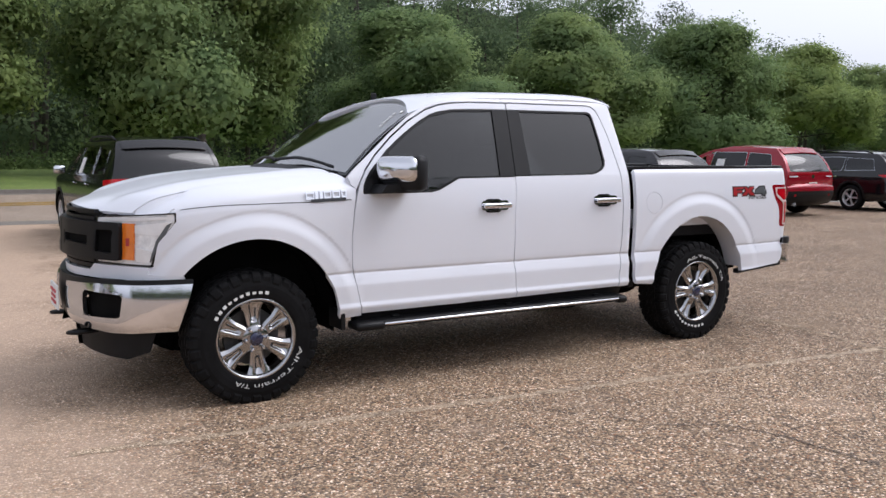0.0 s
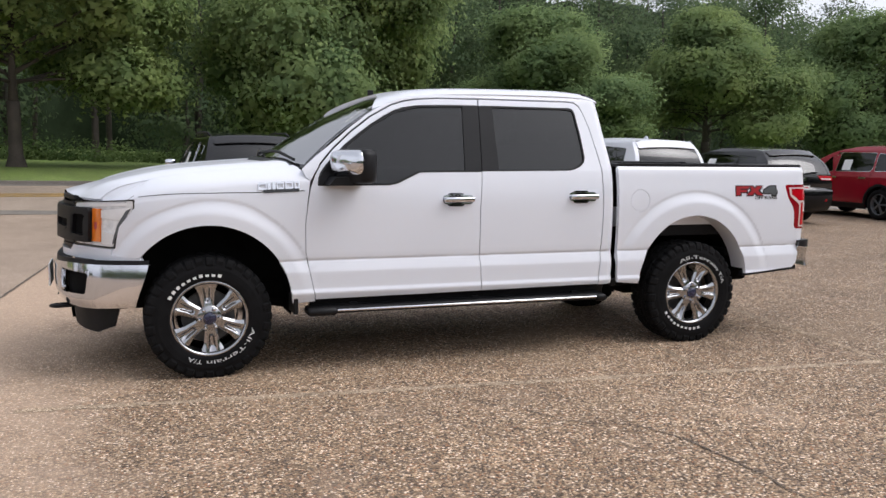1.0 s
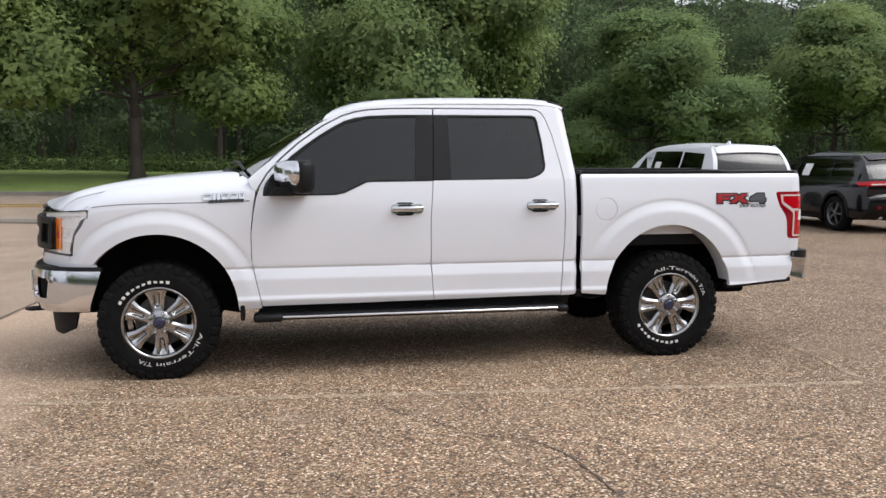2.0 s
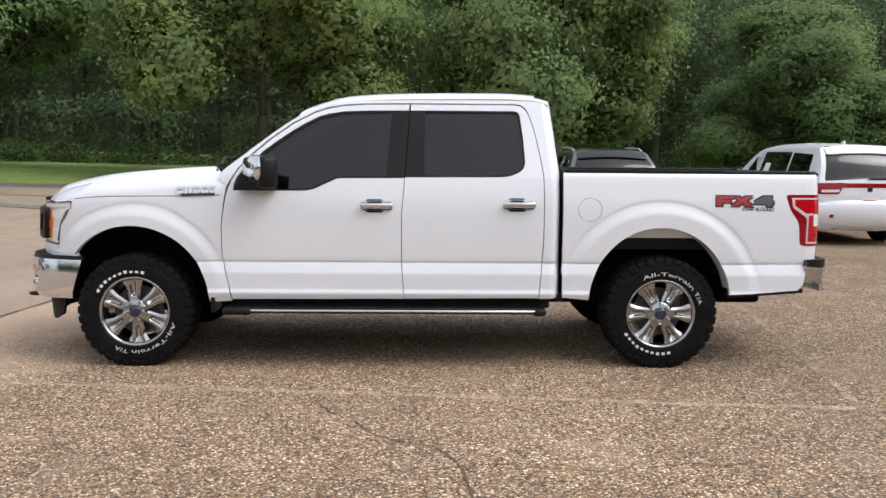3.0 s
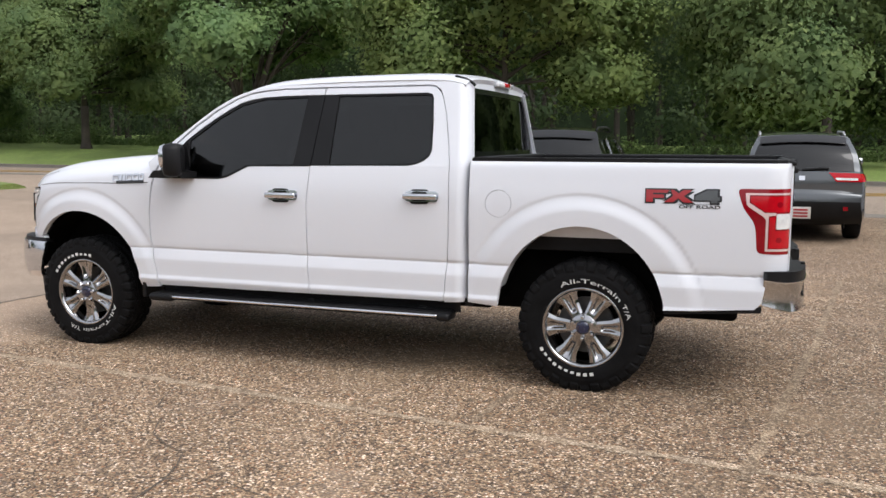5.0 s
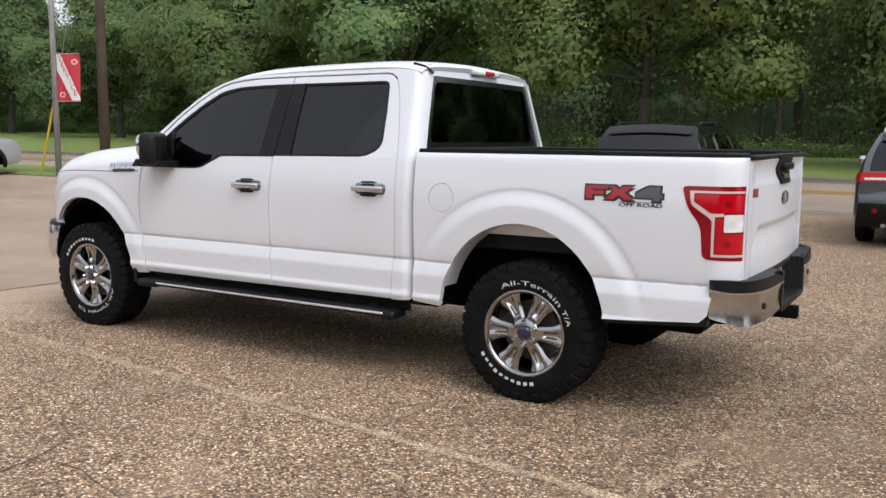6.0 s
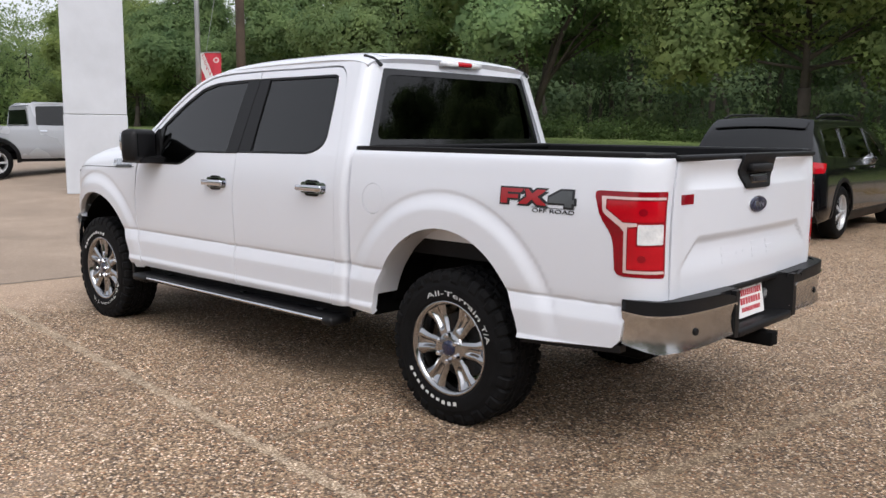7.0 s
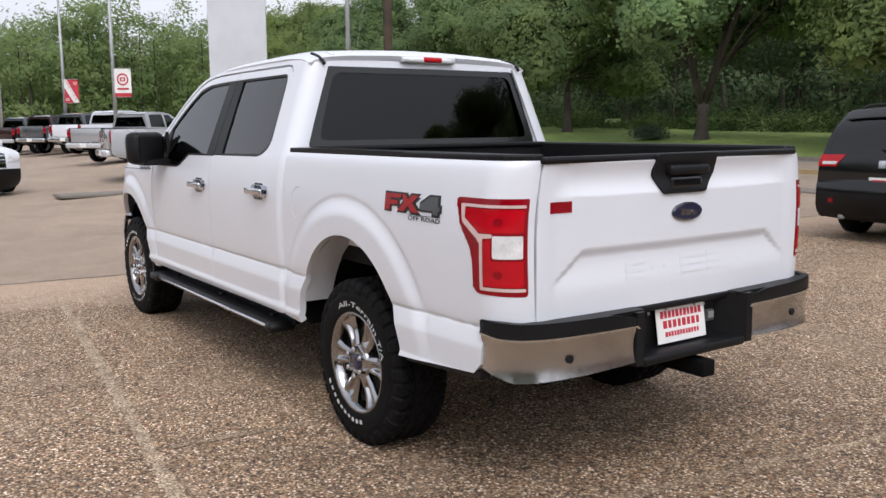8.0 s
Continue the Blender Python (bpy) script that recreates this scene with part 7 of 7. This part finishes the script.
def broad_tree(name, label, seed, radius, height, base, fork, n_clump, per, leaf, mat, stems=1):
    rs = np.random.RandomState(seed)
    t = thing(name, label, "tree", "trees on the lawn")
    pts, out, lob, inner, inner_out = crown_points(rs, n_clump, per, radius, height - base, base)
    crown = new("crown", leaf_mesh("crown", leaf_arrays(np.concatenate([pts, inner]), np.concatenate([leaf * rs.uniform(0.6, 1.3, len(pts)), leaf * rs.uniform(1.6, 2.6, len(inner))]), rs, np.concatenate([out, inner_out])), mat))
    crown.parent = t
    bm = bmesh.new()
    r0 = 0.038 * radius
    lean = rs.uniform(-0.12, 0.12, 2)
    add_tube(bm, [(0, 0, -0.25), (0, 0, 0.06), (0, 0, 0.35), (lean[0] * 0.4, lean[1] * 0.4, fork * 0.6), (lean[0], lean[1], fork)], [r0 * 1.9, r0 * 1.5, r0 * 1.08, r0 * 0.95, r0 * 0.98], 14)
    part("trunk", bm, bark, t, "", True)
    # main stems spread from the fork, and the limbs grow from them to the lobes
    mains = []
    for k in range(max(1, stems)):
        ang = 2 * math.pi * k / max(1, stems) + 0.5
        tip = Vector((lean[0] + 0.55 * radius * math.cos(ang) * (stems > 1), lean[1] + 0.55 * radius * math.sin(ang) * (stems > 1), base + (height - base) * 0.5))
        a = Vector((lean[0] * 0.7, lean[1] * 0.7, fork - 0.30))
        mid = a.lerp(tip, 0.45) + Vector((0, 0, 0.12 * (tip.z - a.z)))
        bm = bmesh.new()
        add_tube(bm, [a, a.lerp(mid, 0.5), mid, mid.lerp(tip, 0.5), tip], [r0 * (0.85 if stems == 1 else 0.62), r0 * 0.56, r0 * 0.46, r0 * 0.32, r0 * 0.12], 9)
        part("limb", bm, bark, t, "", True)
        mains.append((a, mid, tip))
    for lx, ly, lz, lr, lh in lob:
        bm = bmesh.new()
        e = Vector((lx, ly, lz))
        a, mid, tip = min(mains, key=lambda m: (m[2] - e).length)
        s0 = a.lerp(mid, rs.uniform(0.3, 1.0)) if lz < base + (height - base) * 0.45 else mid.lerp(tip, rs.uniform(0.0, 0.8))
        m2 = s0.lerp(e, 0.5) + Vector((rs.uniform(-0.2, 0.2), rs.uniform(-0.2, 0.2), 0.10))
        add_tube(bm, [s0, s0.lerp(m2, 0.5), m2, m2.lerp(e, 0.6), e], [r0 * 0.34, r0 * 0.27, r0 * 0.2, r0 * 0.12, r0 * 0.05], 7)
        for _ in range(3):
            d = Vector(rs.normal(size=3)).normalized() * lr * 0.9
            q = m2.lerp(e, rs.uniform(0.1, 0.8))
            add_tube(bm, [q, q + d * 0.5 + Vector((0, 0, 0.1)), q + d], [r0 * 0.12, r0 * 0.08, r0 * 0.03], 5)
        part("limb", bm, bark, t, "", True)
    return t


oak_a = broad_tree("oak_tree", "broad bright green lawn tree with a short straight trunk", 11, 4.6, 9.6, 2.0, 2.0, 1500, 50, 0.100, leaf_oak)
oak_b = broad_tree("oak_tree", "broad green lawn tree with a forked grey trunk", 23, 4.6, 9.8, 3.1, 1.40, 1350, 50, 0.100, leaf_pale, 4)
oak_c = broad_tree("oak_tree", "rounded dense green lawn tree with low branches", 37, 4.8, 10.0, 1.0, 1.6, 1600, 50, 0.100, leaf_oak)
# which tree, where, its turn, how wide and how high against the first
trees = [(oak_a, -3.5, 23.2, 10, 1.14, 1.0), (oak_b, -13.4, 22.7, 60, 1.12, 1.0), (oak_c, 6.8, 24.9, 30, 1.05, 1.05), (oak_c, 17.0, 28.2, 120, 0.98, 0.72), (oak_a, 26.6, 29.4, 300, 1.08, 0.84),
         (oak_c, 38.5, 31.5, 200, 1.12, 0.90), (oak_a, 51.0, 34.0, 80, 1.12, 0.90), (oak_a, 64.0, 37.0, 240, 0.95, 0.85), (oak_a, -23.5, 25.5, 75, 1.0, 0.93), (oak_c, -33.0, 26.0, 15, 1.0, 0.85),
         (oak_a, -44.0, 27.0, 140, 1.0, 0.90), (oak_c, -55.0, 29.0, 20, 1.0, 0.95), (oak_c, -67.0, 31.0, 170, 1.1, 1.0)]
used = set()
for src, x, y, turn, wide, high in trees:
    m = pose(x, y, (land_z(x, y) + 0.09) if y > 22 else 0.0, 0, 0, turn)
    if src not in used:
        used.add(src)
        src.matrix_basis = m @ Matrix.Diagonal((wide, wide, high, 1))
    else:
        c = copy_thing(src, m)
        c.matrix_basis = m @ Matrix.Diagonal((wide, wide, high, 1))


def wood_y(x):
    """The wood's edge runs a little away from the road towards +x."""
    return 31.5 + (0.13 * x if x > 0 else 0.02 * x)


def ridge_top(x):
    """Height of the far woods' ridge along x."""
    top = 13.0 if x < -20 else 17.0 if x < 62 else max(9.0, 17.0 - 0.22 * (x - 62))
    return top + 2.2 * noise.noise((x * 0.13, 1.7, 0)) + 1.2 * noise.noise((x * 0.45, 5.2, 0))


# the woods behind: one mass of tall trees, pines and undergrowth
def woods():
    rs = np.random.RandomState(7)
    leaves, pine, bush = [], [], []       # pairs of leaf places and ways outward
    bm = bmesh.new()
    for row, (dy, step, hmin, hmax) in enumerate(((2.5, 6.0, 3.0, 5.0), (4, 3.8, 9, 12), (8, 3.8, 7, 10), (10, 4.2, 11, 14), (17, 5.0, 13, 17), (20, 4.0, 9, 12))):
        x = -78.0
        while x < 112:
            x += step * rs.uniform(0.7, 1.3) * (1.5 if x > 70 or x < -50 else 1.0)
            y = wood_y(x) + dy + rs.uniform(-1.5, 1.5)
            h = rs.uniform(hmin, hmax)
            if x < -20:
                h *= 0.72
            if x > 50:
                h *= max(0.72, 1.0 - 0.010 * (x - 50))
            z0 = land_z(x, y)
            is_pine = row == 4 and rs.uniform() < 0.55
            add_tube(bm, [(x, y, z0 - 0.3), (x + rs.uniform(-0.4, 0.4), y, z0 + h * 0.45), (x + rs.uniform(-0.5, 0.5), y, z0 + h * 0.9)], [0.17, 0.12, 0.04], 6, False)
            r = rs.uniform(2.0, 3.2) if not is_pine else rs.uniform(1.7, 2.5)
            n = 46 if not is_pine else 32
            if row in (0, 2, 5):
                n = 30
            base = h * (0.16 if row == 0 else 0.36 if row in (2, 5) else 0.38) if not is_pine else h * 0.55
            cz = rs.uniform(base, h, n)
            prof = np.sin(np.clip((cz - base) / (h - base), 0.06, 0.97) * math.pi) ** 0.55
            ang, rad = rs.uniform(0, 2 * math.pi, n), r * prof * rs.uniform(0.3, 1.0, n) ** 0.5
            c = np.stack([x + rad * np.cos(ang), y + rad * np.sin(ang), z0 + cz], 1)
            per = 66
            off = rs.normal(size=(n, per, 3))
            pts = (c[:, None, :] + off * np.array([0.52, 0.52, 0.30])).reshape(-1, 3)
            big = (c - np.array([x, y, z0 + base + (h - base) * 0.45])) / np.array([r, r, (h - base) * 0.5])
            (pine if is_pine else leaves).append((pts, (big[:, None, :] + off * 0.34).reshape(-1, 3)))
    # ragged leaves along the ridge of the far woods
    for k in range(300):
        x = -80 + 260 * k / 300
        off = rs.normal(size=(70, 3))
        lift = np.array([x, wood_y(x) + 31.5, ridge_top(x) - 0.6 + rs.uniform(-1.2, 1.6)])
        leaves.append((lift + off * np.array([0.9, 0.9, 0.9]), off + np.array([0, -0.6, 0.4])))
    x = -80.0
    while x < 100:
        x += rs.uniform(0.45, 1.0) * (2.0 if abs(x) > 60 else 1.0)
        y, h = wood_y(x) - 0.3 + rs.uniform(-0.6, 1.8), rs.uniform(0.4, 1.25)
        n = 520 if h > 0.9 else 320
        pts = np.array([x, y, h * 0.42]) + rs.normal(size=(n, 3)) * np.array([0.5, 0.45, h * 0.28])
        pts[:, 2] = np.abs(pts[:, 2]) + land_z(x, y) + 0.05
        bush.append((pts, (pts - np.array([x, y, land_z(x, y)])) + np.array([0, 0, 0.3])))
    tagged(part("woodland_trunks", bm, bark, None, "", True), "slim dark trunks of the woods", "woods", "", "stuff")
    for name, lists, mat, size, lab in (("woodland_canopy", leaves, leaf_wood, 0.145, "dense dark green canopy of the woods"), ("pine_tops", pine, leaf_pine, 0.15, "dark tops of tall pines"), ("undergrowth", bush, leaf_bush, 0.09, "tangled green undergrowth at the wood's edge")):
        pts, out = np.concatenate([q[0] for q in lists]), np.concatenate([q[1] for q in lists])
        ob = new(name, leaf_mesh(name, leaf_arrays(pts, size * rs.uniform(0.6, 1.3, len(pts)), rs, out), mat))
        tagged(ob, lab, "woods", "", "stuff")


woods()
# a stand of trees beyond the far end of the drive
stand = np.random.RandomState(15)
stand_leaves = []
bm = bmesh.new()
for k in range(110):
    x, y = stand.uniform(-140, -98), stand.uniform(0, 72)
    h = stand.uniform(12, 17) * (0.45 + 0.60 * min(1, y / 24))
    add_tube(bm, [(x, y, -0.3), (x, y, h * 0.8)], [0.2, 0.06], 6, False)
    c = np.stack([stand.normal(size=40) * 2.4 + x, stand.normal(size=40) * 2.4 + y, h * stand.uniform(0.10, 1.0, 40) ** 0.8], 1)
    off = stand.normal(size=(40, 40, 3))
    big = (c - np.array([x, y, h * 0.5])) / np.array([2.6, 2.6, h * 0.5])
    stand_leaves.append(((c[:, None, :] + off * np.array([0.7, 0.7, 0.45])).reshape(-1, 3), (big[:, None, :] + off * 0.42).reshape(-1, 3)))
tagged(part("stand_trunks", bm, bark, None, "", True), "dark trunks of a far stand of trees", "woods", "", "stuff")
stand_pts, stand_out = np.concatenate([q[0] for q in stand_leaves]), np.concatenate([q[1] for q in stand_leaves])
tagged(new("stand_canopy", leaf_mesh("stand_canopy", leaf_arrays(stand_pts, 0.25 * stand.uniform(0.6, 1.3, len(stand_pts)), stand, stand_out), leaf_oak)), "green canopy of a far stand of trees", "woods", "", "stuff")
bush_pts = np.random.RandomState(3)
p = bush_pts.normal(size=(2600, 3)) * np.array([0.29, 0.27, 0.20])
p[:, 2] = np.abs(p[:, 2]) + 0.1
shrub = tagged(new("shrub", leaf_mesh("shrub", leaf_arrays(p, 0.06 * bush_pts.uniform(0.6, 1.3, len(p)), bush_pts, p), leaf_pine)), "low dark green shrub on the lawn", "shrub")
shrub.location = (-15.4, 22.2, land_z(-15.4, 22.2) + 0.05)

# an unseen belt of trees behind the lot, added for the truck's glass and chrome to mirror
rs_far = np.random.RandomState(9)
far, far_out = [], []
for k in range(100):
    a = radians(-150 + 148 * k / 99)
    near = k > 60
    d = rs_far.uniform(46, 58) if near else rs_far.uniform(85, 110)
    h = rs_far.uniform(9, 16) if near else rs_far.uniform(9, 17)
    c = np.array([d * math.cos(a), d * math.sin(a), h * 0.5])
    off = rs_far.normal(size=(260, 3))
    far.append(c + off * (np.array([2.0, 2.0, h * 0.22]) if near else np.array([3.2, 3.2, h * 0.25])))
    far_out.append(off)
far = np.concatenate(far)
far[:, 2] = np.abs(far[:, 2])
tagged(new("far_tree_belt", leaf_mesh("far_tree_belt", leaf_arrays(far, 0.9 * rs_far.uniform(0.6, 1.3, len(far)), rs_far, np.concatenate(far_out)), leaf_wood)), "unseen dark belt of trees behind the lot, added for reflections", "woods", "", "stuff")

# a backdrop sheet far behind the woods, coloured as the shade between the trunks, which closes their gaps
def wood_backdrop():
    bm = bmesh.new()
    cols = []
    for k in range(181):
        t = k / 180
        x = -80 + 260 * t
        y = wood_y(x) + 30
        top = ridge_top(x)
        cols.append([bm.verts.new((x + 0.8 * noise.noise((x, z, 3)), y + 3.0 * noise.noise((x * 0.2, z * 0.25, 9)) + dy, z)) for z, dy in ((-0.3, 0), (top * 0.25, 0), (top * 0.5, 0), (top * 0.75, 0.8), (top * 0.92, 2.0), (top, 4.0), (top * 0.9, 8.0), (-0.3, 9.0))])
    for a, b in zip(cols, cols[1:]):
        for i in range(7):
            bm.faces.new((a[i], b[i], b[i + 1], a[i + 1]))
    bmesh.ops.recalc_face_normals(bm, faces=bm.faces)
    tagged(part("backdrop", bm, wood_mass, None, "", True), "backdrop of distant woods, coloured dark for their inner shade", "woods", "", "structure")


wood_backdrop()


def stand_backdrop():
    """An opaque backing for the far stand of trees at the end of the drive, coloured as its inner shade."""
    bm = bmesh.new()
    cols = []
    for k in range(61):
        y = -30 + 150 * k / 60
        top = (12.5 * (0.42 + 0.60 * min(1, max(0, y) / 24))) + 1.6 * noise.noise((y * 0.2, 4.1, 0)) + 0.9 * noise.noise((y * 0.6, 8.2, 0))
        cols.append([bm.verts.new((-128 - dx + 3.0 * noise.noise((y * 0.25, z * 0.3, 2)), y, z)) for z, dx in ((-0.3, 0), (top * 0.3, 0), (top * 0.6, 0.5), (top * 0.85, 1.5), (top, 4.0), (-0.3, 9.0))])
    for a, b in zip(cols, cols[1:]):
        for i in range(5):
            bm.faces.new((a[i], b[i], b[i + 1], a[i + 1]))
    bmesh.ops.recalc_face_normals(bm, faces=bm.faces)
    tagged(part("backdrop", bm, wood_mass, None, "", True), "backdrop of distant woods, coloured dark for their inner shade", "woods", "", "structure")


stand_backdrop()
